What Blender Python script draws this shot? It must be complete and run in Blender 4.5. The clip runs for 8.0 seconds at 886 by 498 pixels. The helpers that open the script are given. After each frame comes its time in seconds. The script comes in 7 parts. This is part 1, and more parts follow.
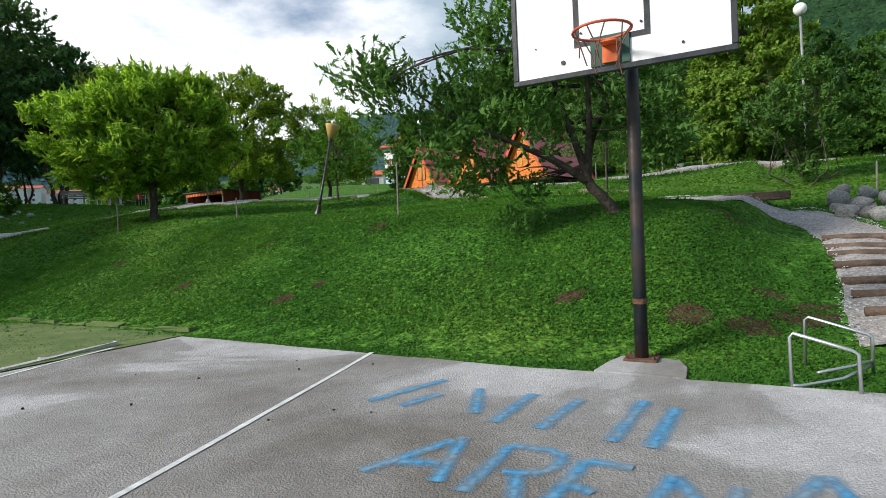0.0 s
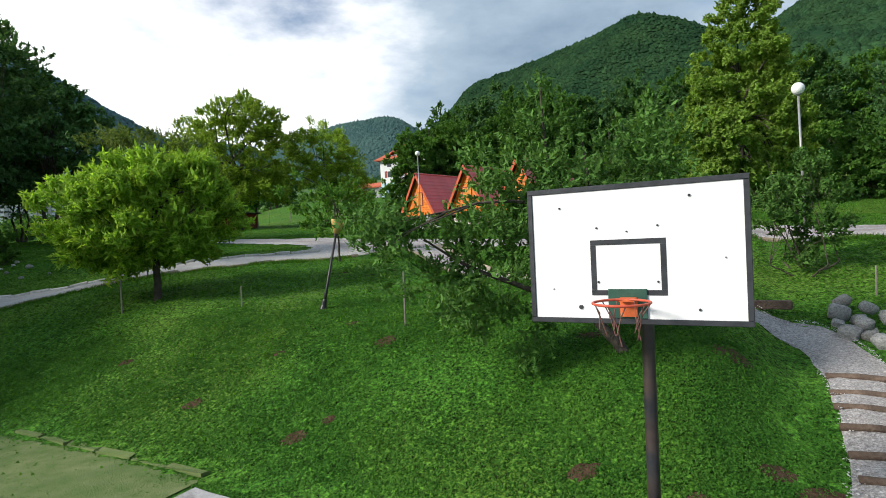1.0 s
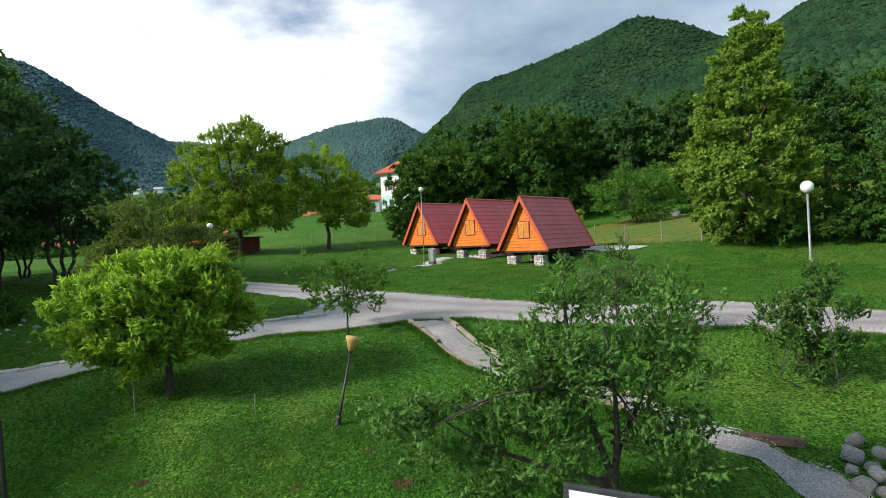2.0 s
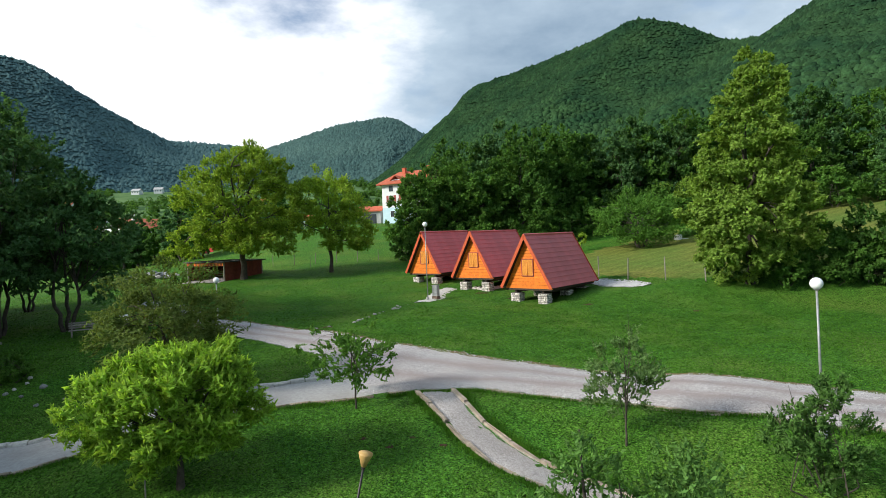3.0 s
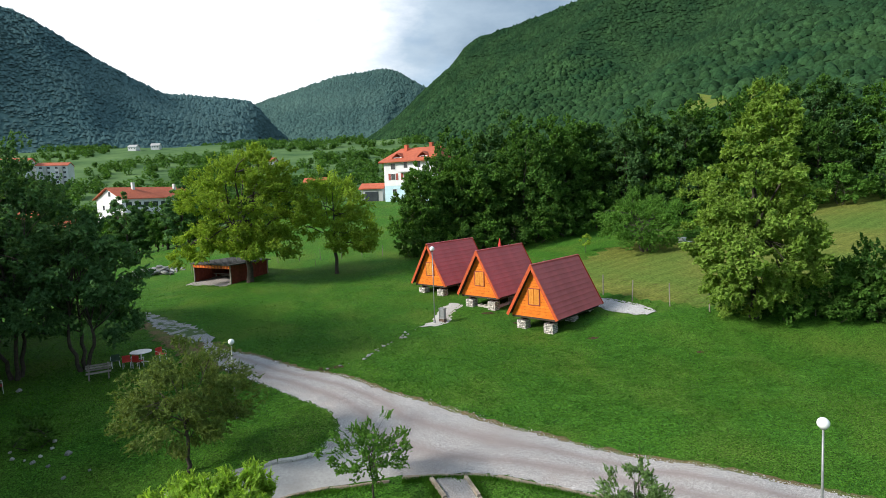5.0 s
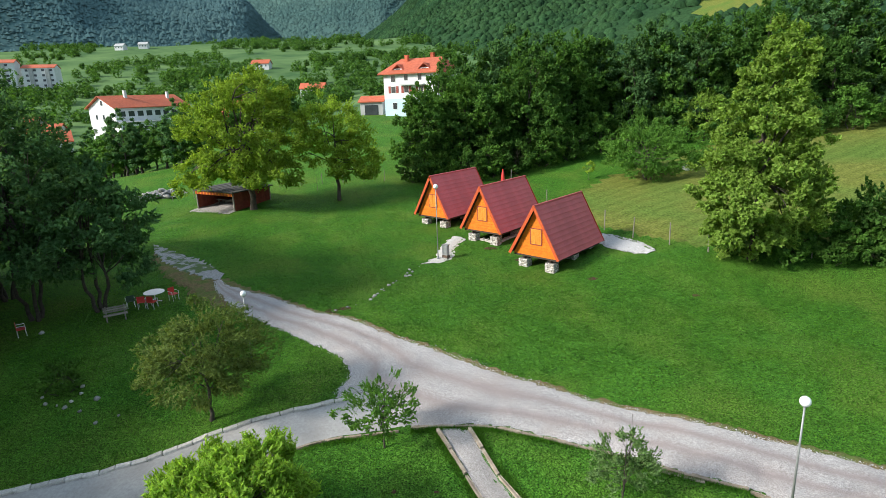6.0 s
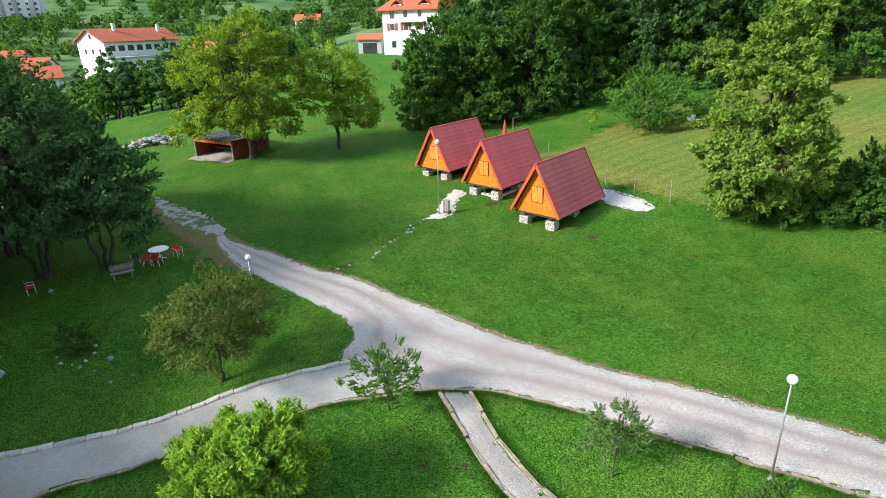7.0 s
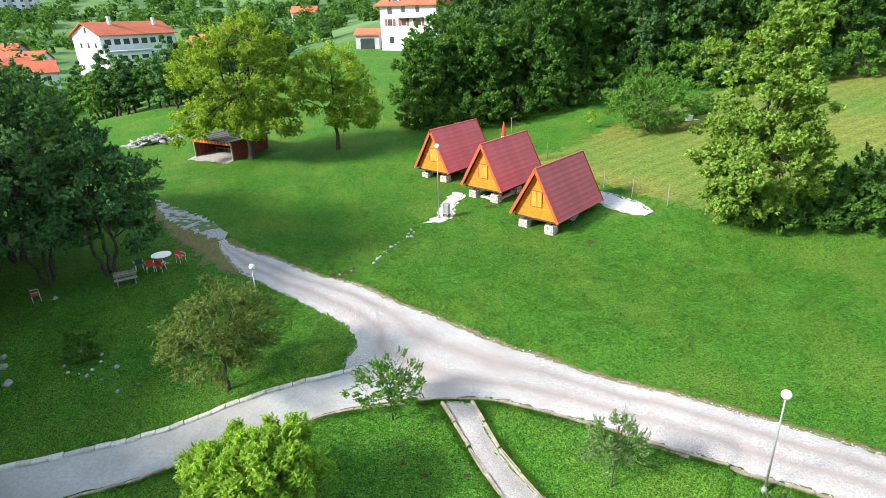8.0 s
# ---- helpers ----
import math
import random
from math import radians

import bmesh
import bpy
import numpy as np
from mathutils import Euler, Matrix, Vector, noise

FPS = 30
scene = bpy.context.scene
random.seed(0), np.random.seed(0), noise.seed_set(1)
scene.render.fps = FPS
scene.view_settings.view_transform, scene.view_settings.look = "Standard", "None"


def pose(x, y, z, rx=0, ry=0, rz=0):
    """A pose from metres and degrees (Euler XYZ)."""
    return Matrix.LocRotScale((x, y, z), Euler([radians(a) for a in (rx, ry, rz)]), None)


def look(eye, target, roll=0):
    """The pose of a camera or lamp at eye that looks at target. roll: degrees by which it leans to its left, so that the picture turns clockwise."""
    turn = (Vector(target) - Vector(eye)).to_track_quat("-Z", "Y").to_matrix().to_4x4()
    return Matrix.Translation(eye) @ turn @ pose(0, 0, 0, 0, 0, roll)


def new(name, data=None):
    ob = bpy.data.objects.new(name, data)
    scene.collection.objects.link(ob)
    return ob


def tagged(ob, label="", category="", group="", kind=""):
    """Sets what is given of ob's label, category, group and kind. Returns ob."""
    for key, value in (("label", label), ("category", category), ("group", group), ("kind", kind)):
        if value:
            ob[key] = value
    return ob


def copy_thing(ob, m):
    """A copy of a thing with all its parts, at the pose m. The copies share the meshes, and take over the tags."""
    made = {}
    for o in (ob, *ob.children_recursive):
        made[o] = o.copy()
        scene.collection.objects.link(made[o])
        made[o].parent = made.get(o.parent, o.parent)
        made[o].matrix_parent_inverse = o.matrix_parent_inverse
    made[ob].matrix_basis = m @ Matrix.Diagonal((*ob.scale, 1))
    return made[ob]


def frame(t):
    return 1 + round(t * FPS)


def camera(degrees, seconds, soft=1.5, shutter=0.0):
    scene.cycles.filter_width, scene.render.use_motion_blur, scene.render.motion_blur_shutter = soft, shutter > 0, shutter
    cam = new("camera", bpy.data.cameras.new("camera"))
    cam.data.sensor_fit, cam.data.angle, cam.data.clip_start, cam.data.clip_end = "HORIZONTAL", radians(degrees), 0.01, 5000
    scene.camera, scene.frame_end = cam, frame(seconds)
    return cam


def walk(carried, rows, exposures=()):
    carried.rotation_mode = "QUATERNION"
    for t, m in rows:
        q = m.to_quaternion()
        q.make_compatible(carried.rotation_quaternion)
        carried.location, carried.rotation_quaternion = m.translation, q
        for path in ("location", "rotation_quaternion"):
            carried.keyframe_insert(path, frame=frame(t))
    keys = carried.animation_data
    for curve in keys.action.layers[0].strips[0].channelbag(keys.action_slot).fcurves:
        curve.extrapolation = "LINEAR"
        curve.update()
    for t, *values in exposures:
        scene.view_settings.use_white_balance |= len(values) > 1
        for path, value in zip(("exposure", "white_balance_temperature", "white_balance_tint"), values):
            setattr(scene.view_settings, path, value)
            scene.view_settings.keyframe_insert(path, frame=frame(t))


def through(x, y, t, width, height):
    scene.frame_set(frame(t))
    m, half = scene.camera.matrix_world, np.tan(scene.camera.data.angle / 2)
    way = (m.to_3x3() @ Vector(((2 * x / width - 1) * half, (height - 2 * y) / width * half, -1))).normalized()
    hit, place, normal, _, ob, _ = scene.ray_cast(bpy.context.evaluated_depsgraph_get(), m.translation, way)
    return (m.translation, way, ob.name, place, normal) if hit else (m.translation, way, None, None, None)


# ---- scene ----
cam = camera(76.05, 8.0, soft=0.8)
# seconds, place, and degrees of pitch, roll and yaw
ROWS = [
    (0.0, 0.0, 0.0, 1.277, -1.34, 2.61, -0.0),
    (0.5, -0.044, -0.031, 2.218, -1.14, 2.71, -0.15),
    (1.0, -0.13, -0.049, 3.391, -1.08, 2.75, -0.51),
    (1.5, -0.256, -0.076, 4.74, -1.02, 2.69, -0.64),
    (3.0, -0.563, -0.073, 8.863, -1.12, 2.36, -0.7),
    (3.5, -0.652, -0.052, 10.233, -1.17, 2.34, -0.75),
    (4.0, -0.743, -0.037, 11.599, -1.22, 2.29, -0.77),
    (4.2, -0.78, -0.031, 12.145, -1.24, 2.249, -0.765),
    (5.3, -0.986, 0.001, 15.146, -8.78, 2.021, -0.735),
    (5.5, -1.023, 0.007, 15.692, -10.78, 1.98, -0.73),
    (6.0, -1.112, 0.101, 16.892, -15.43, 1.85, -0.7),
    (6.5, -1.188, 0.224, 17.796, -19.69, 1.63, -0.67),
    (7.0, -1.254, 0.281, 18.377, -21.79, 1.47, -0.72),
    (7.5, -1.362, 0.28, 19.151, -22.52, 1.48, -0.92),
    (8.0, -1.454, 0.258, 19.414, -22.67, 1.42, -1.02),
]
EXPOSURES = [(0.0, 0.22), (1.5, 0.30), (4.5, 0.36), (5.5, 0.46), (6.5, 0.82), (7.2, 1.0), (8.0, 1.33)]
walk(cam, [(t, pose(x, y, z, 90 + pitch, roll, yaw)) for t, x, y, z, pitch, roll, yaw in ROWS], EXPOSURES)

# ---- sky and light ----
SUN_UP, SUN_SIDE = 30.0, -110.0  # degrees over the horizon, and from straight ahead to the right
world = bpy.data.worlds.new("sky")
scene.world = world
world.use_nodes = True
wn, wl = world.node_tree.nodes, world.node_tree.links
wn.clear()
sky = wn.new("ShaderNodeTexSky")
sky.sky_type, sky.sun_disc = "NISHITA", False
sky.sun_elevation, sky.sun_rotation = radians(SUN_UP), radians(SUN_SIDE)
sky_bright = wn.new("ShaderNodeMix")
sky_bright.data_type, sky_bright.blend_type = "RGBA", "MULTIPLY"
sky_bright.inputs[0].default_value = 1.0
sky_bright.inputs[7].default_value = (0.13, 0.13, 0.13, 1)
where = wn.new("ShaderNodeTexCoord")
stretch = wn.new("ShaderNodeMapping")
stretch.inputs["Scale"].default_value = (1.0, 1.0, 2.2)
stretch.inputs["Location"].default_value = (0.35, 0.2, 0.1)
puff = wn.new("ShaderNodeTexNoise")
puff.inputs["Scale"].default_value, puff.inputs["Detail"].default_value = 2.6, 7.0
puff.inputs["Roughness"].default_value = 0.55
cover = wn.new("ShaderNodeValToRGB")
cover.color_ramp.elements[0].position, cover.color_ramp.elements[1].position = 0.28, 0.46
grey = wn.new("ShaderNodeTexNoise")
grey.inputs["Scale"].default_value, grey.inputs["Detail"].default_value = 2.2, 7.0
grey.inputs["Roughness"].default_value = 0.58
tone = wn.new("ShaderNodeValToRGB")
tone.color_ramp.elements[0].position, tone.color_ramp.elements[0].color = 0.34, (0.20, 0.29, 0.40, 1)
tone.color_ramp.elements[1].position, tone.color_ramp.elements[1].color = 0.84, (1.12, 1.14, 1.17, 1)
tone.color_ramp.elements.new(0.58).color = (0.42, 0.525, 0.63, 1)
# the cloud deck is brightest ahead to the left, set to fit the camera's view
glow_way = wn.new("ShaderNodeVectorMath")
glow_way.operation = "DOT_PRODUCT"
glow_way.inputs[1].default_value = (math.sin(radians(-27)) * 0.94, math.cos(radians(-27)) * 0.94, 0.34)
glow = wn.new("ShaderNodeMapRange")
glow.inputs[1].default_value, glow.inputs[2].default_value = 0.87, 0.985
glow.inputs[3].default_value, glow.inputs[4].default_value = 0.0, 0.45
lift = wn.new("ShaderNodeMath")
clouds = wn.new("ShaderNodeMix")
clouds.data_type = "RGBA"
back = wn.new("ShaderNodeBackground")
back.inputs["Strength"].default_value = 1.0
out = wn.new("ShaderNodeOutputWorld")
wl.new(where.outputs["Generated"], stretch.inputs["Vector"])
wl.new(stretch.outputs["Vector"], puff.inputs["Vector"])
wl.new(stretch.outputs["Vector"], grey.inputs["Vector"])
wl.new(puff.outputs["Fac"], cover.inputs["Fac"])
wl.new(where.outputs["Generated"], glow_way.inputs[0])
wl.new(glow_way.outputs["Value"], glow.inputs[0])
wl.new(glow.outputs[0], lift.inputs[0])
wl.new(grey.outputs["Fac"], lift.inputs[1])
wl.new(lift.outputs[0], tone.inputs["Fac"])
wl.new(sky.outputs["Color"], sky_bright.inputs[6])
wl.new(sky_bright.outputs[2], clouds.inputs[6])
wl.new(tone.outputs["Color"], clouds.inputs[7])
wl.new(cover.outputs["Color"], clouds.inputs[0])
wl.new(clouds.outputs[2], back.inputs["Color"])
wl.new(back.outputs["Background"], out.inputs["Surface"])

sun_data = bpy.data.lights.new("sun", "SUN")
sun_data.energy, sun_data.angle, sun_data.color = 4.2, radians(12), (1.0, 0.955, 0.87)
sun = new("sun", sun_data)
SUN_WAY = Vector((math.sin(radians(SUN_SIDE)) * math.cos(radians(SUN_UP)), math.cos(radians(SUN_SIDE)) * math.cos(radians(SUN_UP)), math.sin(radians(SUN_UP))))
sun.matrix_world = look(SUN_WAY * 300, (0, 0, 0))

# ---- materials ----
def surface(name, low, high, scale=4.0, rough=0.8, bump=0.0, bump_scale=None, big=None, big_scale=0.3, big_mix=0.6, metal=0.0, island=0.0, each=0.0, detail=6.0, spec=0.4, hard=(0.42, 0.66), tracks=None, speckle=0.0, speckle_scale=20.0):
    """A procedural surface: fine mottling from low to high, large stains of a third colour, bump, and shade that differs by piece."""
    m = bpy.data.materials.new(name)
    m.use_nodes = True
    n, l = m.node_tree.nodes, m.node_tree.links
    b = n["Principled BSDF"]
    b.inputs["Roughness"].default_value, b.inputs["Metallic"].default_value = rough, metal
    b.inputs["Specular IOR Level"].default_value = spec
    at = n.new("ShaderNodeTexCoord")
    fine = n.new("ShaderNodeTexNoise")
    fine.inputs["Scale"].default_value, fine.inputs["Detail"].default_value = scale, detail
    fine.inputs["Roughness"].default_value = 0.65
    l.new(at.outputs["Object"], fine.inputs["Vector"])
    r = n.new("ShaderNodeValToRGB")
    r.color_ramp.elements[0].position, r.color_ramp.elements[1].position = 0.32, 0.68
    r.color_ramp.elements[0].color, r.color_ramp.elements[1].color = (*low, 1), (*high, 1)
    l.new(fine.outputs["Fac"], r.inputs["Fac"])
    colour = r.outputs["Color"]
    if big:
        coarse = n.new("ShaderNodeTexNoise")
        coarse.inputs["Scale"].default_value, coarse.inputs["Detail"].default_value = big_scale, 5.0
        l.new(at.outputs["Object"], coarse.inputs["Vector"])
        r2 = n.new("ShaderNodeValToRGB")
        r2.color_ramp.elements[0].position, r2.color_ramp.elements[1].position = hard
        r2.color_ramp.elements[1].color = (big_mix, big_mix, big_mix, 1)
        l.new(coarse.outputs["Fac"], r2.inputs["Fac"])
        mix = n.new("ShaderNodeMix")
        mix.data_type = "RGBA"
        mix.inputs[7].default_value = (*big, 1)
        l.new(r2.outputs["Color"], mix.inputs[0])
        l.new(colour, mix.inputs[6])
        colour = mix.outputs[2]
    if speckle:
        # small leaves or grains: caught light is painted as random specks in the colour
        grain = n.new("ShaderNodeTexNoise")
        grain.inputs["Scale"].default_value, grain.inputs["Detail"].default_value = speckle_scale, 3.0
        grain.inputs["Roughness"].default_value = 0.7
        l.new(at.outputs["Object"], grain.inputs["Vector"])
        amount_ = n.new("ShaderNodeMapRange")
        amount_.inputs[1].default_value, amount_.inputs[2].default_value = 0.34, 0.66
        amount_.inputs[3].default_value, amount_.inputs[4].default_value = 1 - speckle, 1 + speckle
        l.new(grain.outputs["Fac"], amount_.inputs[0])
        specks = n.new("ShaderNodeVectorMath")
        specks.operation = "SCALE"
        l.new(colour, specks.inputs[0])
        l.new(amount_.outputs[0], specks.inputs["Scale"])
        colour = specks.outputs[0]
    if tracks:
        # wheel tracks worn along a way, which its second texture coordinate crosses
        span = n.new("ShaderNodeSeparateXYZ")
        l.new(at.outputs["UV"], span.inputs[0])
        wander = n.new("ShaderNodeTexNoise")
        wander.inputs["Scale"].default_value = 0.35
        l.new(at.outputs["Object"], wander.inputs["Vector"])
        shift = n.new("ShaderNodeMath")
        shift.operation = "MULTIPLY_ADD"
        shift.inputs[1].default_value, shift.inputs[2].default_value = 0.22, -0.11
        l.new(wander.outputs["Fac"], shift.inputs[0])
        place = n.new("ShaderNodeMath")
        l.new(span.outputs["Y"], place.inputs[0])
        l.new(shift.outputs[0], place.inputs[1])
        bands = n.new("ShaderNodeValToRGB")
        ramp_ = bands.color_ramp
        ramp_.elements[0].position, ramp_.elements[0].color = 0.0, (0, 0, 0, 1)
        ramp_.elements[1].position, ramp_.elements[1].color = 1.0, (0, 0, 0, 1)
        for at_, amount in ((0.16, 0.05), (0.30, 0.82), (0.42, 0.2), (0.52, 0.12), (0.66, 0.8), (0.80, 0.15)):
            e = ramp_.elements.new(at_)
            e.color = (amount, amount, amount, 1)
        l.new(place.outputs[0], bands.inputs["Fac"])
        worn = n.new("ShaderNodeMix")
        worn.data_type = "RGBA"
        worn.inputs[7].default_value = (*tracks, 1)
        l.new(bands.outputs["Color"], worn.inputs[0])
        l.new(colour, worn.inputs[6])
        colour = worn.outputs[2]
    for amount, source, socket in ((island, "ShaderNodeNewGeometry", "Random Per Island"), (each, "ShaderNodeObjectInfo", "Random")):
        if amount:
            g = n.new(source)
            span = n.new("ShaderNodeMapRange")
            span.inputs[3].default_value, span.inputs[4].default_value = 1 - amount, 1 + amount
            l.new(g.outputs[socket], span.inputs[0])
            tint = n.new("ShaderNodeVectorMath")
            tint.operation = "SCALE"
            l.new(colour, tint.inputs[0])
            l.new(span.outputs[0], tint.inputs["Scale"])
            colour = tint.outputs[0]
    l.new(colour, b.inputs["Base Color"])
    if bump:
        relief = n.new("ShaderNodeTexNoise")
        relief.inputs["Scale"].default_value, relief.inputs["Detail"].default_value = bump_scale or scale * 2, 5.0
        l.new(at.outputs["Object"], relief.inputs["Vector"])
        bm_node = n.new("ShaderNodeBump")
        bm_node.inputs["Strength"].default_value, bm_node.inputs["Distance"].default_value = min(1.0, bump), 0.05
        l.new(relief.outputs["Fac"], bm_node.inputs["Height"])
        l.new(bm_node.outputs["Normal"], b.inputs["Normal"])
    return m


def leafage(name, low, high, through=0.35, rough=0.7, vary=0.38):
    """Leaves: colour differs from leaf to leaf and from tree to tree, and some light shines through."""
    m = surface(name, low, high, scale=0.9, rough=rough, island=vary, each=0.14, detail=3.0, spec=0.12)
    n, l = m.node_tree.nodes, m.node_tree.links
    b = n["Principled BSDF"]
    colour = b.inputs["Base Color"].links[0].from_socket
    t = n.new("ShaderNodeBsdfTranslucent")
    warm = n.new("ShaderNodeMix")
    warm.data_type, warm.blend_type = "RGBA", "MULTIPLY"
    warm.inputs[0].default_value = 1.0
    warm.inputs[7].default_value = (1.25, 1.2, 0.6, 1)
    l.new(colour, warm.inputs[6])
    l.new(warm.outputs[2], t.inputs["Color"])
    mix = n.new("ShaderNodeMixShader")
    mix.inputs[0].default_value = through
    l.new(b.outputs[0], mix.inputs[1])
    l.new(t.outputs[0], mix.inputs[2])
    l.new(mix.outputs[0], n["Material Output"].inputs["Surface"])
    return m


GRASS = surface("grass", (0.022, 0.086, 0.009), (0.072, 0.190, 0.020), scale=5.0, rough=0.9, bump=1.0, bump_scale=18.0, big=(0.092, 0.160, 0.022), big_scale=0.22, big_mix=0.8, spec=0.1, detail=9.0, speckle=0.9, speckle_scale=15.0, hard=(0.44, 0.68))
HAY = surface("mown_hay_meadow", (0.115, 0.138, 0.027), (0.170, 0.188, 0.046), scale=1.2, rough=0.95, bump=0.9, bump_scale=9.0, big=(0.085, 0.155, 0.03), big_scale=0.12, big_mix=0.8, spec=0.05, speckle=0.4, speckle_scale=5.0)
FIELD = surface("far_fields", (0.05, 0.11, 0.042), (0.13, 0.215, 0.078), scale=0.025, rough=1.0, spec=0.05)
BLADES = leafage("grass_blades", (0.042, 0.130, 0.013), (0.092, 0.225, 0.024), 0.5)
CLOVER = leafage("clover_leaves", (0.036, 0.128, 0.015), (0.076, 0.205, 0.026), 0.3, vary=0.24)
EARTH = surface("bare_earth", (0.045, 0.026, 0.016), (0.105, 0.062, 0.040), scale=7.0, rough=0.95, bump=1.0, bump_scale=25.0, spec=0.1)
ROADRIM = surface("trodden_earth_rim", (0.12, 0.095, 0.045), (0.22, 0.165, 0.085), scale=5.0, rough=0.95, bump=0.8, bump_scale=30.0, big=(0.09, 0.15, 0.03), big_scale=1.2, big_mix=0.8, spec=0.1, speckle=0.4, speckle_scale=14.0)
CONCRETE = surface("court_concrete", (0.84, 0.84, 0.84), (1.14, 1.14, 1.14), scale=26.0, rough=0.82, bump=0.45, bump_scale=70.0, detail=9.0, speckle=0.10, speckle_scale=3.0)
MOSSY = surface("mossy_concrete", (0.085, 0.145, 0.030), (0.20, 0.225, 0.09), scale=2.2, rough=0.95, bump=0.6, bump_scale=40.0, big=(0.07, 0.13, 0.03), big_scale=0.6)
GRAVEL = surface("road_gravel", (0.27, 0.248, 0.24), (0.49, 0.458, 0.448), scale=14.0, rough=0.9, bump=0.9, bump_scale=45.0, big=(0.30, 0.26, 0.23), big_scale=0.5, big_mix=0.5, detail=14.0, speckle=0.4, speckle_scale=30.0)
PALEGRAVEL = surface("pale_heaped_gravel", (0.42, 0.41, 0.41), (0.64, 0.63, 0.63), scale=12.0, rough=0.9, bump=0.9, bump_scale=40.0, detail=12.0, speckle=0.35, speckle_scale=22.0)
THINGRAVEL = surface("thin_gravel_in_grass", (0.20, 0.20, 0.19), (0.46, 0.45, 0.46), scale=11.0, rough=0.9, bump=0.9, bump_scale=40.0, big=(0.075, 0.13, 0.028), big_scale=1.3, big_mix=0.95, detail=12.0, hard=(0.48, 0.56), speckle=0.4, speckle_scale=20.0)
ROADGRAVEL = surface("driven_gravel", (0.32, 0.302, 0.298), (0.56, 0.537, 0.53), scale=9.0, rough=0.9, bump=1.0, bump_scale=40.0, big=(0.40, 0.345, 0.325), big_scale=0.5, big_mix=0.6, detail=14.0, tracks=(0.30, 0.245, 0.232), speckle=0.42, speckle_scale=24.0)
GRAVELSTONE = surface("loose_gravel_stones", (0.36, 0.345, 0.34), (0.60, 0.58, 0.57), scale=3.0, rough=0.9, island=0.35)
DRIVE = surface("worn_drive_concrete", (0.31, 0.30, 0.295), (0.44, 0.43, 0.42), scale=8.0, rough=0.85, bump=0.3, bump_scale=60.0, big=(0.29, 0.27, 0.255), big_scale=0.5, detail=9.0)
KERB = surface("limed_kerb_stone", (0.38, 0.36, 0.33), (0.60, 0.58, 0.54), scale=9.0, rough=0.9, bump=0.6, each=0.15)
SLAB = surface("weathered_edging", (0.22, 0.165, 0.115), (0.44, 0.36, 0.28), scale=5.0, rough=0.9, bump=0.8, bump_scale=18.0, big=(0.19, 0.17, 0.145), big_scale=1.5, each=0.22)
LOG = surface("old_timber", (0.065, 0.043, 0.031), (0.165, 0.115, 0.085), scale=9.0, rough=0.85, bump=0.8, bump_scale=26.0, each=0.25)
ROCK = surface("pale_limestone", (0.18, 0.175, 0.17), (0.50, 0.49, 0.47), scale=4.0, rough=0.9, bump=0.9, bump_scale=14.0, each=0.25)
PILLAR = surface("pillar_stone", (0.34, 0.31, 0.27), (0.68, 0.64, 0.58), scale=6.0, rough=0.9, bump=0.7, island=0.35)
MORTAR = surface("mortar", (0.11, 0.10, 0.09), (0.19, 0.175, 0.155), scale=12.0, rough=0.95, bump=0.5)
ORANGE = surface("orange_stained_boards", (0.60, 0.135, 0.010), (0.83, 0.235, 0.022), scale=3.0, rough=0.45, bump=0.2, bump_scale=22.0, big=(0.70, 0.17, 0.012), big_scale=1.4, each=0.10)
SHUTTER = surface("ochre_shutter_boards", (0.62, 0.22, 0.025), (0.80, 0.33, 0.05), scale=5.0, rough=0.5, bump=0.2, each=0.08)
ROOF = surface("wine_red_sheet_roof", (0.54, 0.092, 0.094), (0.66, 0.132, 0.132), scale=1.2, rough=0.45, bump=0.12, bump_scale=8.0, big=(0.38, 0.07, 0.065), big_scale=0.5, each=0.05, spec=0.5)
FASCIA = surface("red_painted_fascia", (0.42, 0.065, 0.02), (0.56, 0.10, 0.03), scale=4.0, rough=0.5)
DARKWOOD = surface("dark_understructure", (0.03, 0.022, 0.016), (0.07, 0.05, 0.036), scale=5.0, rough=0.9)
TILE = surface("terracotta_tiles", (0.40, 0.085, 0.04), (0.58, 0.15, 0.075), scale=1.5, rough=0.8, bump=0.6, bump_scale=5.0, big=(0.36, 0.09, 0.05), big_scale=0.25, each=0.12)
WHITE = surface("white_render", (0.66, 0.67, 0.68), (0.80, 0.80, 0.80), scale=0.7, rough=0.85, bump=0.1, big=(0.62, 0.63, 0.64), big_scale=0.15)
BLUEWASH = surface("pale_blue_render", (0.42, 0.60, 0.68), (0.55, 0.72, 0.78), scale=0.7, rough=0.85)
GREYWALL = surface("grey_render", (0.36, 0.36, 0.36), (0.50, 0.50, 0.50), scale=0.6, rough=0.85)
PANE = surface("dark_window_glass", (0.03, 0.035, 0.04), (0.06, 0.068, 0.075), scale=0.5, rough=0.12, spec=0.6)
RED = surface("red_paint", (0.48, 0.03, 0.025), (0.62, 0.05, 0.04), scale=2.0, rough=0.5)
REDSHUT = surface("brown_red_shutter", (0.22, 0.04, 0.03), (0.33, 0.07, 0.05), scale=2.0, rough=0.6)
SHEDWALL = surface("red_brown_shed_boards", (0.15, 0.026, 0.016), (0.24, 0.05, 0.03), scale=3.0, rough=0.7, bump=0.3, each=0.15)
FELT = surface("dark_roof_felt", (0.045, 0.043, 0.042), (0.09, 0.085, 0.08), scale=4.0, rough=0.85, bump=0.3)
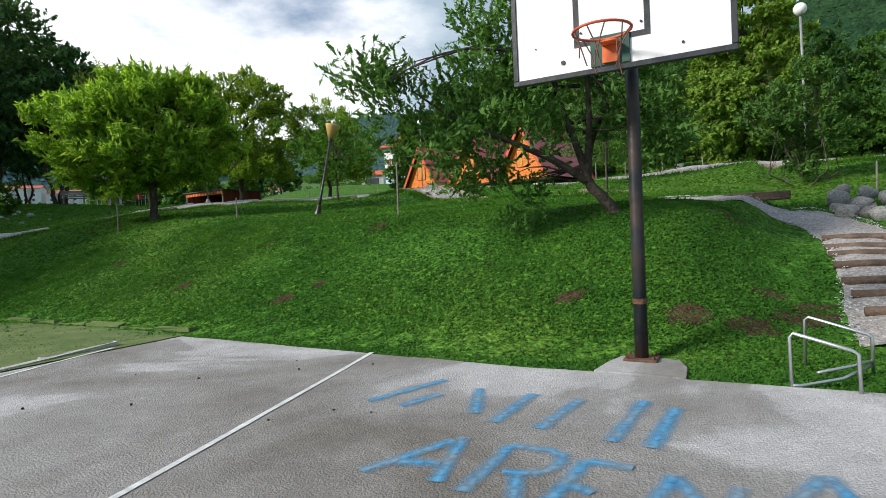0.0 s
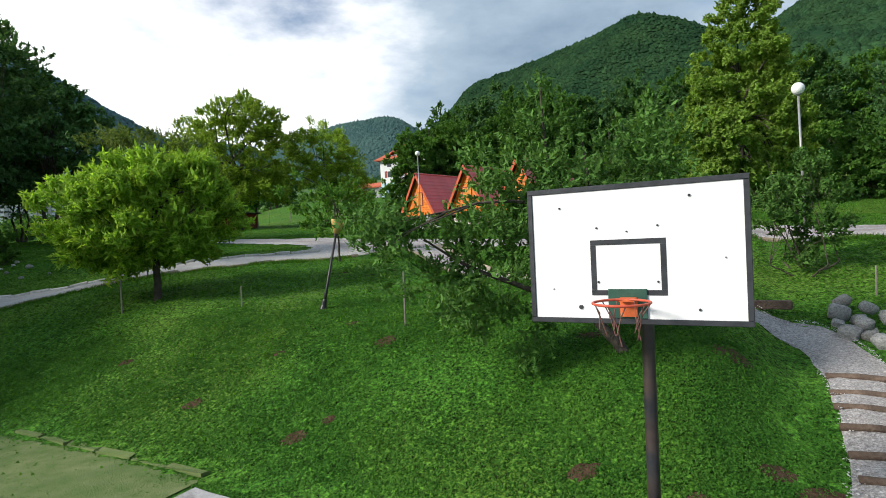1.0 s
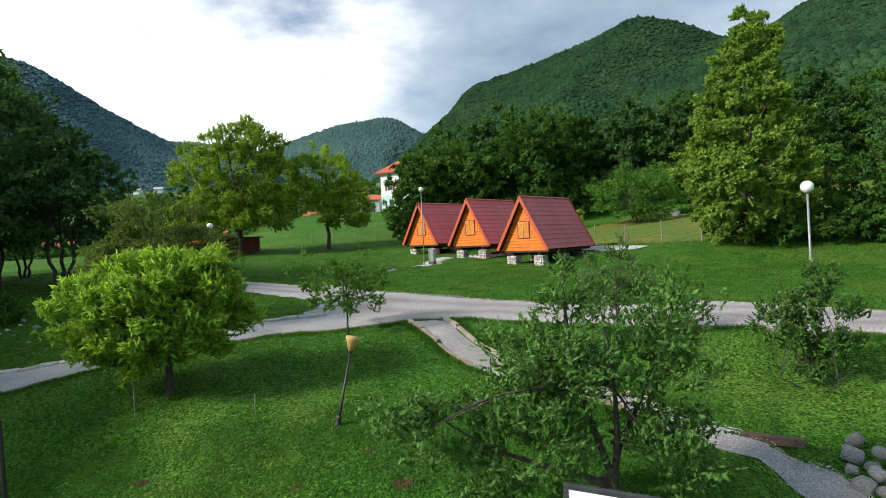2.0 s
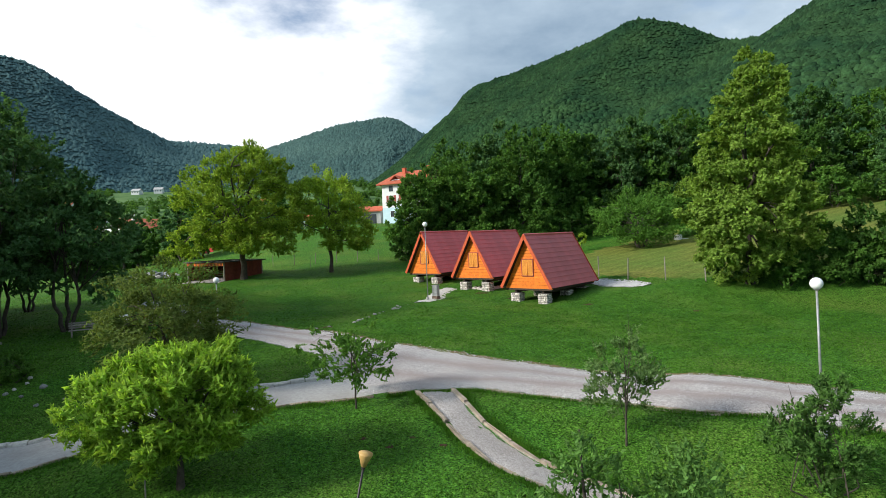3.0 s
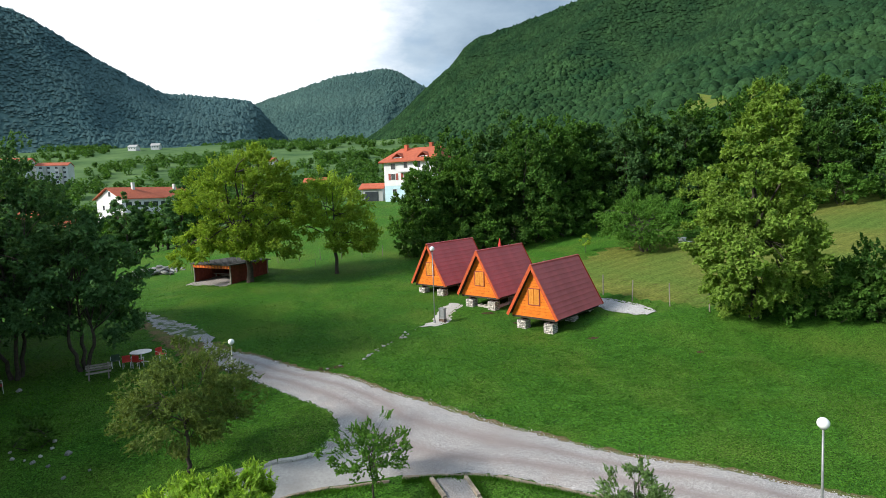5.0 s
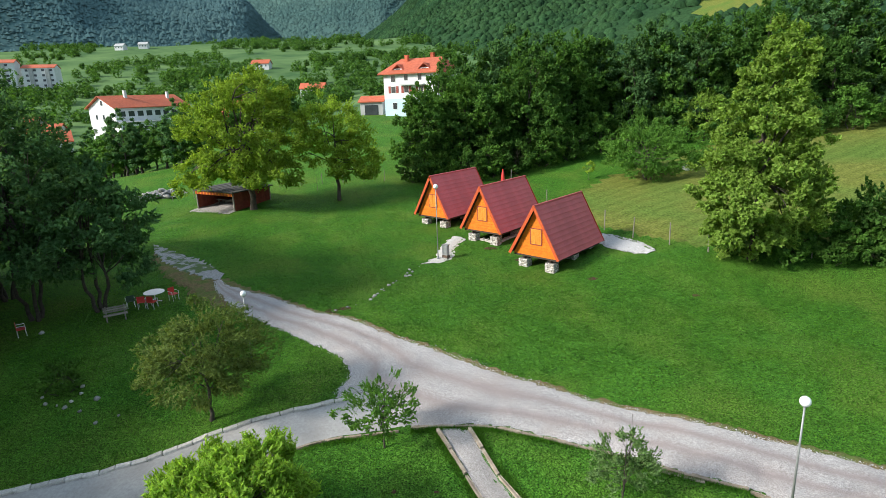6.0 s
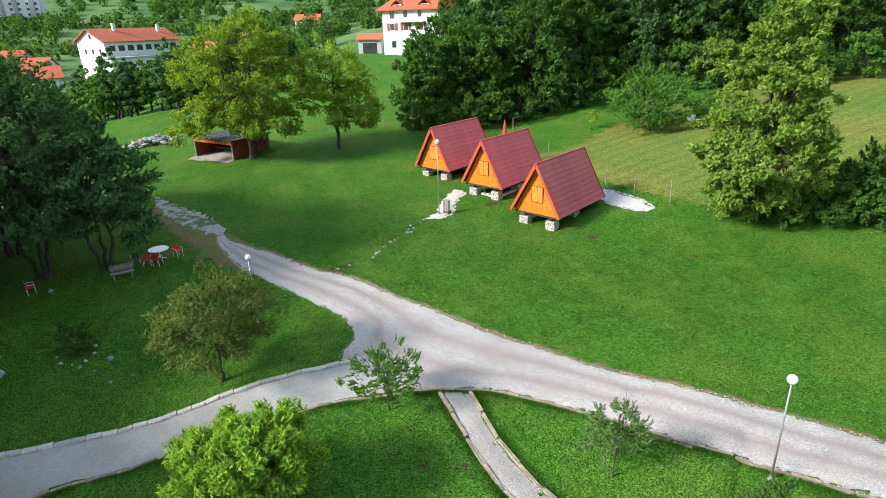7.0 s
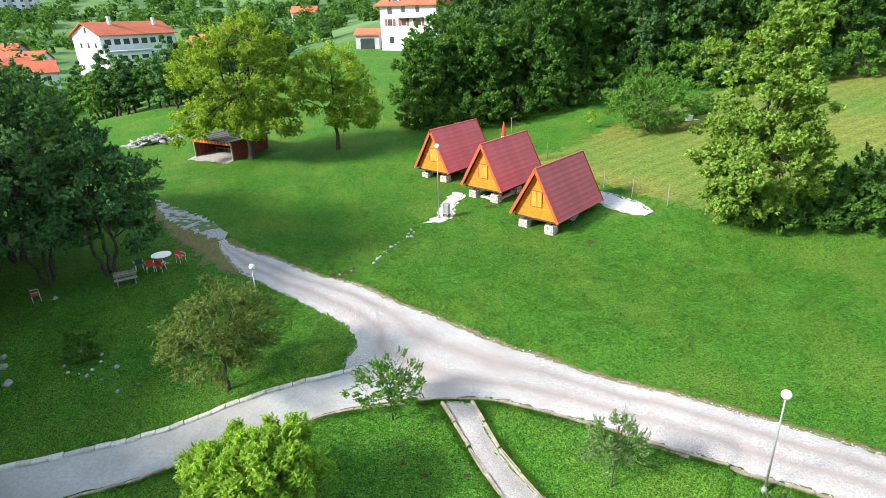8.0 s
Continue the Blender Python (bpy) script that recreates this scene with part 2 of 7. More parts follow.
BOARDWHITE = surface("white_backboard_paint", (0.80, 0.80, 0.80), (0.87, 0.87, 0.87), scale=3.0, rough=0.35, big=(0.76, 0.755, 0.74), big_scale=1.1, big_mix=0.5)
BLACK = surface("charcoal_paint", (0.020, 0.022, 0.026), (0.045, 0.048, 0.055), scale=7.0, rough=0.5, bump=0.15)
STEEL = surface("dark_pole_paint", (0.012, 0.014, 0.018), (0.032, 0.036, 0.042), scale=5.0, rough=0.42, bump=0.15, big=(0.075, 0.045, 0.03), big_scale=2.5, big_mix=0.6)
RUST = surface("rusty_iron", (0.07, 0.035, 0.022), (0.17, 0.085, 0.05), scale=14.0, rough=0.85, bump=0.5)
RIM = surface("faded_orange_red_iron", (0.44, 0.055, 0.03), (0.60, 0.11, 0.055), scale=20.0, rough=0.5)
GREEN = surface("dark_green_plate", (0.018, 0.062, 0.045), (0.035, 0.10, 0.07), scale=10.0, rough=0.5)
AMBER = surface("orange_bracket_paint", (0.62, 0.11, 0.03), (0.76, 0.18, 0.05), scale=16.0, rough=0.5)
NET = surface("frayed_net_chain", (0.10, 0.045, 0.035), (0.20, 0.10, 0.08), scale=30.0, rough=0.8)
ZINC = surface("galvanised_steel", (0.48, 0.50, 0.50), (0.64, 0.66, 0.66), scale=12.0, rough=0.35, metal=0.85, bump=0.05)
LAMPGREY = surface("grey_lamp_post", (0.22, 0.23, 0.23), (0.34, 0.35, 0.35), scale=6.0, rough=0.45, metal=0.3)
OPAL = surface("opal_glass_globe", (0.84, 0.85, 0.85), (0.90, 0.91, 0.91), scale=3.0, rough=0.25, spec=0.6)
SHADE = surface("yellowed_lamp_shade", (0.44, 0.27, 0.085), (0.60, 0.40, 0.15), scale=6.0, rough=0.55)
PAINTLINE = surface("worn_white_line", (0.60, 0.60, 0.60), (0.80, 0.80, 0.80), scale=14.0, rough=0.75, big=(0.45, 0.44, 0.43), big_scale=4.0, big_mix=0.6, detail=10.0)
SPRAY = surface("sky_blue_spray_paint", (0.055, 0.25, 0.47), (0.12, 0.36, 0.58), scale=10.0, rough=0.65, big=(0.24, 0.28, 0.31), big_scale=5.0, big_mix=0.75, detail=8.0)
BARK = surface("grey_brown_bark", (0.032, 0.026, 0.020), (0.10, 0.083, 0.065), scale=6.0, rough=0.95, bump=1.0, bump_scale=16.0)
STAKE = surface("silvered_stake", (0.17, 0.15, 0.125), (0.32, 0.29, 0.25), scale=6.0, rough=0.9, bump=0.4, each=0.2)
PLASTIC = surface("white_plastic", (0.70, 0.70, 0.71), (0.80, 0.80, 0.80), scale=3.0, rough=0.4)
DARKGREEN = surface("dark_green_plastic", (0.02, 0.05, 0.03), (0.04, 0.09, 0.05), scale=3.0, rough=0.5)
LEAF_MID = leafage("mid_green_leaves", (0.068, 0.168, 0.028), (0.125, 0.26, 0.044), 0.42)
LEAF_NEAR = leafage("orchard_leaves", (0.060, 0.145, 0.030), (0.12, 0.24, 0.055), 0.3)
LEAF_WILLOW = leafage("willow_leaves", (0.25, 0.43, 0.05), (0.37, 0.58, 0.09), 0.55)
LEAF_LIGHT = leafage("light_walnut_leaves", (0.225, 0.345, 0.042), (0.32, 0.46, 0.07), 0.52)
LEAF_BROWN = leafage("olive_brown_leaves", (0.085, 0.140, 0.032), (0.160, 0.215, 0.055), 0.42)
LEAF_GREY = leafage("grey_green_leaves", (0.12, 0.225, 0.07), (0.20, 0.32, 0.115), 0.4)
LEAF_DARK = leafage("dark_crown_leaves", (0.060, 0.150, 0.052), (0.118, 0.235, 0.082), 0.42)
LEAF_ASH = leafage("pale_ash_leaves", (0.175, 0.295, 0.047), (0.285, 0.43, 0.085), 0.48)
LEAF_WOOD = leafage("woodland_leaves", (0.048, 0.128, 0.026), (0.112, 0.235, 0.045), 0.45)
FOREST = surface("mountain_forest", (0.012, 0.038, 0.017), (0.031, 0.071, 0.026), scale=0.022, rough=1.0, bump=1.0, bump_scale=0.9, island=0.32, spec=0.05, speckle=0.35, speckle_scale=0.8)
# west slope: bluish distance haze is put into the base colour
FOREST_FAR = surface("hazed_west_forest", (0.064, 0.128, 0.136), (0.096, 0.168, 0.166), scale=0.010, rough=1.0, bump=0.6, bump_scale=0.3, island=0.18, spec=0.05)
# farthest slope: its blue paints in the haze, not a kind of tree
FOREST_BLUE = surface("hazed_north_forest", (0.046, 0.094, 0.090), (0.074, 0.134, 0.118), scale=0.008, rough=1.0, island=0.2, spec=0.05)


def swaths(m):
    """Curved lines left by mowing, light and dark by turns."""
    n, l = m.node_tree.nodes, m.node_tree.links
    b = n["Principled BSDF"]
    colour = b.inputs["Base Color"].links[0].from_socket
    at = n.new("ShaderNodeTexCoord")
    turned = n.new("ShaderNodeMapping")
    turned.inputs["Rotation"].default_value = (0, 0, radians(62))
    wave = n.new("ShaderNodeTexWave")
    wave.inputs["Scale"].default_value, wave.inputs["Distortion"].default_value = 0.2, 7.0
    wave.inputs["Detail"].default_value, wave.inputs["Detail Scale"].default_value = 3.0, 0.35
    l.new(at.outputs["Object"], turned.inputs["Vector"])
    l.new(turned.outputs["Vector"], wave.inputs["Vector"])
    span = n.new("ShaderNodeMapRange")
    span.inputs[3].default_value, span.inputs[4].default_value = 0.90, 1.06
    l.new(wave.outputs["Fac"], span.inputs[0])
    scaled = n.new("ShaderNodeVectorMath")
    scaled.operation = "SCALE"
    l.new(colour, scaled.inputs[0])
    l.new(span.outputs[0], scaled.inputs["Scale"])
    l.new(scaled.outputs[0], b.inputs["Base Color"])


swaths(HAY)


def damp_stains(m):
    """Damp brown and dried pale areas with sharp shores, which break up a slab of concrete."""
    n, l = m.node_tree.nodes, m.node_tree.links
    b = n["Principled BSDF"]
    grain = b.inputs["Base Color"].links[0].from_socket
    at = n.new("ShaderNodeTexCoord")
    pools = n.new("ShaderNodeTexNoise")
    pools.inputs["Scale"].default_value, pools.inputs["Detail"].default_value = 0.36, 9.0
    pools.inputs["Roughness"].default_value, pools.inputs["Distortion"].default_value = 0.52, 0.6
    shifted = n.new("ShaderNodeMapping")
    shifted.inputs["Location"].default_value = (3.1, 1.2, 0.0)
    l.new(at.outputs["Object"], shifted.inputs["Vector"])
    l.new(shifted.outputs["Vector"], pools.inputs["Vector"])
    shore = n.new("ShaderNodeValToRGB")
    e = shore.color_ramp.elements
    e[0].position, e[0].color = 0.36, (0.175, 0.158, 0.142, 1)
    e[1].position, e[1].color = 0.62, (0.50, 0.48, 0.485, 1)
    e.new(0.45).color = (0.25, 0.232, 0.22, 1)
    e.new(0.515).color = (0.295, 0.278, 0.27, 1)
    e.new(0.535).color = (0.40, 0.382, 0.384, 1)
    l.new(pools.outputs["Fac"], shore.inputs["Fac"])
    mix = n.new("ShaderNodeMix")
    mix.data_type, mix.blend_type = "RGBA", "MULTIPLY"
    mix.inputs[0].default_value = 1.0
    l.new(shore.outputs["Color"], mix.inputs[6])
    l.new(grain, mix.inputs[7])
    l.new(mix.outputs[2], b.inputs["Base Color"])


damp_stains(CONCRETE)


def feathered(m, hard_, thin=0.35):
    """Paint that thins out to both sides of its stroke and wears away in spots."""
    n, l = m.node_tree.nodes, m.node_tree.links
    at = n.new("ShaderNodeTexCoord")
    cut = n.new("ShaderNodeSeparateXYZ")
    l.new(at.outputs["UV"], cut.inputs[0])
    r = n.new("ShaderNodeValToRGB")
    e = r.color_ramp.elements
    e[0].position, e[0].color, e[1].position, e[1].color = 0.0, (0, 0, 0, 1), 1.0, (0, 0, 0, 1)
    for p in (hard_, 1 - hard_):
        e.new(p).color = (1, 1, 1, 1)
    l.new(cut.outputs["Y"], r.inputs["Fac"])
    spots = n.new("ShaderNodeTexNoise")
    spots.inputs["Scale"].default_value, spots.inputs["Detail"].default_value = 22.0, 8.0
    l.new(at.outputs["Object"], spots.inputs["Vector"])
    worn = n.new("ShaderNodeMapRange")
    worn.inputs[1].default_value, worn.inputs[2].default_value = 0.36, 0.58
    worn.inputs[3].default_value, worn.inputs[4].default_value = thin, 1.0
    l.new(spots.outputs["Fac"], worn.inputs[0])
    both = n.new("ShaderNodeMath")
    both.operation = "MULTIPLY"
    l.new(r.outputs["Color"], both.inputs[0])
    l.new(worn.outputs[0], both.inputs[1])
    l.new(both.outputs[0], n["Principled BSDF"].inputs["Alpha"])


feathered(SPRAY, 0.46, 0.55)
feathered(PAINTLINE, 0.12, 0.8)

# ---- mesh tools ----
def raw_mesh(name, verts, faces, smooth=False):
    """A mesh from arrays: verts (n, 3), faces (m, k)."""
    verts, faces = np.asarray(verts, dtype=np.float32), np.asarray(faces, dtype=np.int32)
    me = bpy.data.meshes.new(name)
    k = faces.shape[1]
    me.vertices.add(len(verts))
    me.vertices.foreach_set("co", verts.ravel())
    me.loops.add(faces.size)
    me.loops.foreach_set("vertex_index", faces.ravel())
    me.polygons.add(len(faces))
    me.polygons.foreach_set("loop_start", np.arange(0, faces.size, k, dtype=np.int32))
    if smooth:
        me.polygons.foreach_set("use_smooth", np.ones(len(faces), dtype=bool))
    me.update(calc_edges=True)
    return me


def part(name, bm, material, parent=None, label="", smooth=False):
    """Links a bmesh or a mesh as one object, under parent if there is one."""
    if isinstance(bm, bmesh.types.BMesh):
        me = bpy.data.meshes.new(name)
        bmesh.ops.recalc_face_normals(bm, faces=bm.faces)
        bm.to_mesh(me)
        bm.free()
        if smooth:
            me.polygons.foreach_set("use_smooth", np.ones(len(me.polygons), dtype=bool))
    else:
        me = bm
    if material and not me.materials:
        me.materials.append(material)
    ob = new(name, me)
    if parent:
        ob.parent = parent
    if label:
        tagged(ob, label)
    return ob


def thing(name, m, label, category, group="", kind=""):
    """An empty at the base of a thing, which parents its parts."""
    ob = new(name)
    ob.empty_display_size = 0.2
    ob.matrix_world = m
    return tagged(ob, label, category, group, kind)


def box(bm, x0, x1, y0, y1, z0, z1, bevel=0.0, m=None):
    made = bmesh.ops.create_cube(bm, size=1.0, matrix=Matrix.LocRotScale(((x0 + x1) / 2, (y0 + y1) / 2, (z0 + z1) / 2), None, (x1 - x0, y1 - y0, z1 - z0)))
    if bevel:
        edges = {e for v in made["verts"] for e in v.link_edges}
        out_ = bmesh.ops.bevel(bm, geom=list(edges), offset=bevel, segments=1, affect="EDGES")
        made = {"verts": list({v for f in out_["faces"] for v in f.verts} | {v for v in made["verts"] if v.is_valid})}
    if m:
        bmesh.ops.transform(bm, matrix=m, verts=made["verts"])
    return bm


def boxed(x0, x1, y0, y1, z0, z1, bevel=0.0):
    return box(bmesh.new(), x0, x1, y0, y1, z0, z1, bevel)


def tube(points, radii, sides=8, cap=True):
    """Vertices and quads of a tapered tube through points."""
    pts = [Vector(p) for p in points]
    verts, faces = [], []
    side = None
    for i, p in enumerate(pts):
        way = (pts[min(i + 1, len(pts) - 1)] - pts[max(i - 1, 0)]).normalized()
        if side is None:
            side = way.orthogonal().normalized()
        side = (side - way * side.dot(way)).normalized()
        up = way.cross(side)
        r = radii[i] if hasattr(radii, "__len__") else radii
        for k in range(sides):
            a = 2 * math.pi * k / sides
            verts.append(p + (side * math.cos(a) + up * math.sin(a)) * r)
    for i in range(len(pts) - 1):
        for k in range(sides):
            a, b = i * sides + k, i * sides + (k + 1) % sides
            faces.append((a, b, b + sides, a + sides))
    return verts, faces


def tubes(bm, points, radii, sides=8):
    verts, faces = tube(points, radii, sides)
    vs = [bm.verts.new(v) for v in verts]
    for f in faces:
        bm.faces.new([vs[i] for i in f])
    bm.faces.new(vs[:sides])
    bm.faces.new(vs[-sides:])
    return bm


def prism(outline, z0, z1):
    """A closed solid from an outline in x and y."""
    bm = bmesh.new()
    low = [bm.verts.new((x, y, z0)) for x, y in outline]
    top = [bm.verts.new((x, y, z1)) for x, y in outline]
    bm.faces.new(low)
    bm.faces.new(top)
    for i in range(len(outline)):
        j = (i + 1) % len(outline)
        bm.faces.new((low[i], low[j], top[j], top[i]))
    return bm


def along(line, gap):
    """Points every gap metres along a bent line, smoothed, with the way at each."""
    pts = [Vector(p) for p in line]
    fine = []
    for i in range(len(pts) - 1):
        p0, p1, p2, p3 = pts[max(i - 1, 0)], pts[i], pts[i + 1], pts[min(i + 2, len(pts) - 1)]
        for k in range(12):
            t = k / 12
            fine.append(0.5 * ((2 * p1) + (p2 - p0) * t + (2 * p0 - 5 * p1 + 4 * p2 - p3) * t * t + (3 * p1 - p0 - 3 * p2 + p3) * t ** 3))
    fine.append(pts[-1])
    out_, left = [fine[0]], gap
    for a, b in zip(fine, fine[1:]):
        d = (b - a).length
        while d >= left > 0:
            a = a + (b - a) * (left / d)
            d -= left
            out_.append(a)
            left = gap
        left -= d
    return out_


def n2(x, y, s=1.0, seed=0.0):
    return noise.noise((x * s + seed, y * s - seed, seed * 0.7))


# ---- the lie of the land ----
CU, CV = (0.883, -0.469), (0.469, 0.883)  # along the court's edge, and from it up the bank
LAWN = [(-400, 0.0), (-5, 1.2), (5, 1.4), (8, 1.55), (10.5, 1.68), (13.5, 1.9), (17, 2.2), (20, 2.62), (22, 2.85), (25, 3.1), (30, 3.5), (35, 3.8), (43, 4.1),
        (62, 5.4), (75, 6.6), (90, 9.0), (110, 12.0), (130, 12.8), (200, 13.0), (330, 22.0), (500, 50.0), (720, 84.0), (1200, 100.0), (6000, 110.0)]

ROAD_SIDE = [(-3, 21.9), (0.6, 21.7), (4.5, 20.2), (8.2, 18.0), (11.7, 16.0), (17, 13.3), (28, 7.5), (60, -10)]


def step(a, b, x):
    t = min(max((x - a) / (b - a), 0.0), 1.0)
    return t * t * (3 - 2 * t)


def uv(x, y):
    return x * CU[0] + y * CU[1], x * CV[0] + y * CV[1]


def xy(u, v):
    return u * CU[0] + v * CV[0], u * CU[1] + v * CV[1]


def ramp(table, x):
    for (a, p), (b, q) in zip(table, table[1:]):
        if x <= b:
            return p + (q - p) * max(0.0, (x - a) / (b - a))
    return table[-1][1]


def lawn(x, y):
    z = (ramp(LAWN, y - 1.2) + ramp(LAWN, y) + ramp(LAWN, y + 1.2)) / 3
    z += 0.1 * max(0.0, x - 7) * step(33, 41, y) * (1 - 0.75 * step(60, 200, x))
    z += 0.5 * step(-14, -26, x) * step(22, 30, y) * step(60, 40, y)
    z -= 0.7 * step(-9, -16, x) * step(27, 21, y)
    z += 0.3 * step(4, 10, x) * step(30, 20, y) * step(10, 13, y)
    z += 0.22 * step(7, 10, x) * step(13.5, 16, y) * step(30, 22, y)
    d = y - ramp(ROAD_SIDE, x)
    z += (0.14 + 0.12 * step(2, 9, x)) * step(-5, -1, x) * step(-6.5, -0.1, d) * step(6.0, 1.0, d)
    z += 0.17 * step(-3, 0, x) * step(-4.5, -1.6, d) * step(-0.1, -0.8, d)
    q = (17.35 - x - y) * 0.707
    z += 0.17 * step(-1.5, 0.5, x) * step(4.7, 3.7, x) * step(0.05, 0.6, q) * step(4.0, 1.2, q)
    z -= 1.1 * step(-18, -36, x) * step(50, 70, y)
    z -= 9.5 * step(-25, -75, x) * step(74, 108, y) * (1 - step(230, 340, y))
    return z


def soft_min(a, b, k):
    h = min(max(0.5 + 0.5 * (b - a) / k, 0.0), 1.0)
    return b + (a - b) * h - k * h * (1 - h)


def height(x, y):
    u, v = uv(x, y)
    v += 0.4 * max(0.0, -u - 20) * step(5.5, 8, v)
    if v < 5.3:
        return 0.0
    side = step(-1.0, 0.7, u)
    bank = (0.475 * (v - 5.64)) * (1 - side) + (0.215 * (v - 6.0)) * side
    bank = -soft_min(-bank, 0.0, 0.12)
    z = soft_min(bank, lawn(x, y), 0.3)
    return max(z, 0.0) if v > 5.45 else 0.0

# ---- the ground and the ways over it ----
def spread(edges):
    """Grid lines: runs of (end, gap) from a start."""
    vals = [edges[0]]
    for end, gap in edges[1:]:
        n = max(1, round((end - vals[-1]) / gap))
        a = vals[-1]
        vals += [a + (end - a) * (i + 1) / n for i in range(n)]
    return vals


def ground_z(x, y):
    z = height(x, y)
    v = uv(x, y)[1]
    if v > 5.9:
        near = step(5.9, 7.5, v)
        z += near * (0.05 * n2(x, y, 0.9) + 0.09 * n2(x, y, 0.25, 3.0) * step(9, 14, v) + 0.02 * n2(x, y, 2.6, 5.0))
        far = step(60, 140, y) + step(40, 120, abs(x))
        z += far * 1.6 * n2(x, y, 0.02, 7.0)
    return z


gx = spread([-3200, (-800, 240), (-200, 40), (-60, 5), (-22, 1.2), (-13, 0.55), (13, 0.38), (30, 0.7), (70, 3), (200, 14), (700, 60), (3200, 240)])
gy = spread([-2500, (-300, 220), (-40, 26), (2, 2.2), (24, 0.38), (48, 0.8), (80, 1.5), (160, 8), (700, 36), (1500, 90), (4000, 320)])
nx, ny = len(gx), len(gy)
gv = [(x, y, ground_z(x, y)) for y in gy for x in gx]
gf = [(j * nx + i, j * nx + i + 1, (j + 1) * nx + i + 1, (j + 1) * nx + i) for j in range(ny - 1) for i in range(nx - 1)]
me = raw_mesh("ground", gv, gf, smooth=True)
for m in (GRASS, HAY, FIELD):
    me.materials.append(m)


def meadow(x, y):
    """Which grass grows here: mown lawn, hay meadow behind the fence, or far fields."""
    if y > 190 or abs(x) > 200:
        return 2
    fence = 39.6 + (18.4 - x) * 1.55 if x < 18.4 else 39.6 - (x - 18.4) * 0.28
    return 1 if x > 8.5 and y > fence + 1.0 + 2.2 * n2(x, y, 0.25) and y < min(79, 62 + (x - 12) * 0.45 + 5 * n2(x, y, 0.08, 2.0)) and x + 3 * n2(x, y, 0.2, 5.0) > 9 else 0


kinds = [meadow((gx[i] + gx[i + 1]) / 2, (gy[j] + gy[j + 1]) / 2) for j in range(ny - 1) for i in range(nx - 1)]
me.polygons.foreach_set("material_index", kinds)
ground = tagged(new("ground", me), "green clover lawn with a grassy bank and mown meadow", "ground", kind="structure")


def strip(name, left, right, material, label, gap=0.4, across=12, lift=0.035, ragged=0.25, smooth=True, fine=0.7):
    """A way laid over the ground between two edges, with ragged borders."""
    n = max(8, int(sum((Vector(b) - Vector(a)).length for a, b in zip(left, left[1:])) / gap))

    def resample(line):
        p = along(line, 0.1)
        return [p[round(i * (len(p) - 1) / n)] for i in range(n + 1)]
    ls, rs = resample([(*p, 0) for p in left]), resample([(*p, 0) for p in right])
    verts = []
    for i, (a, b) in enumerate(zip(ls, rs)):
        for k in range(across + 1):
            f = k / across
            w = ragged * (n2(a.x, a.y, 1.7) * (1 - f) ** 6 + n2(b.x, b.y, 1.7, 9.0) * f ** 6)
            w += ragged * fine * (n2(a.x, a.y, 7.0) * (1 - f) ** 6 + n2(b.x, b.y, 7.0, 9.0) * f ** 6)
            p = a.lerp(b, f + w / max((b - a).length, 0.3))
            edge = min(f, 1 - f) * across
            drop = 0.0 if edge >= 1 else 0.05
            verts.append((p.x, p.y, ground_z(p.x, p.y) + lift - drop + 0.012 * n2(p.x, p.y, 3.0)))
    w = across + 1
    faces = [(i * w + k, i * w + k + 1, (i + 1) * w + k + 1, (i + 1) * w + k) for i in range(n) for k in range(across)]
    me_ = raw_mesh(name, verts, faces, smooth)
    me_.materials.append(material)
    across_ = np.array([(f[0] // w / n, (i % w) / across) for f in faces for i in f], dtype=np.float32)
    me_.uv_layers.new(name="way").data.foreach_set("uv", across_.ravel())
    return tagged(new(name, me_), label, name.split("_")[0], kind="structure")


ROAD_N = [(-17.4, 40.0), (-16.4, 38.7), (-13.3, 36.8), (-10, 34.2), (-6.75, 32.4), (-4.4, 30.5), (-2, 28.65), (1, 26.2), (4.7, 23.75), (9.2, 20.8), (13.0, 18.75), (15.8, 17.2), (21, 14.5), (32, 8.8)]
ROAD_S = [(-17.8, 39.6), (-16.6, 37.2), (-14.2, 34.3), (-10, 30.8), (-6.9, 28.2), (-5.9, 26.3), (-6.2, 24.2), (-2.6, 21.95), (0.6, 21.7), (4.5, 20.2), (8.2, 18.0), (11.7, 16.0), (17, 13.3), (28, 7.5)]
strip("road_rim", [(x + 0.1, y + 0.42) for x, y in ROAD_N], [(x - 0.15, y - 0.5) for x, y in ROAD_N], ROADRIM, "trodden brown earth along the gravel road", gap=0.2, across=8, lift=0.045, ragged=0.34, fine=0.9)
strip("gravel_road", ROAD_N, ROAD_S, ROADGRAVEL, "pale gravel road with grassy ragged edges", gap=0.16, across=24, lift=0.08, ragged=0.16, fine=1.4)
strip("trodden_ground", [(-25.5, 47.6), (-21.0, 43.6), (-17.2, 40.2), (-13.5, 37.2)], [(-24.6, 44.2), (-20.8, 39.6), (-18.0, 36.4), (-14.0, 33.8)], ROADRIM, "trodden earth and thin grass where the road fades out", gap=0.25, across=14, lift=0.06, ragged=0.9, fine=0.9)
strip("gravel_patch", [(-26.4, 48.6), (-23.2, 46.0), (-20.2, 43.8), (-17.6, 41.3)], [(-25.8, 47.4), (-23.6, 44.0), (-20.6, 41.2), (-17.4, 39.8)], THINGRAVEL, "thin spread of grey gravel fading into the lawn", gap=0.2, across=12, lift=0.10, ragged=0.5, fine=1.2)
DRIVE_N = [(-4.5, 24.6), (-6.3, 23.85), (-9.5, 22.75), (-12.5, 21.6), (-15.9, 20.5), (-20.4, 19.3), (-30, 17.4)]
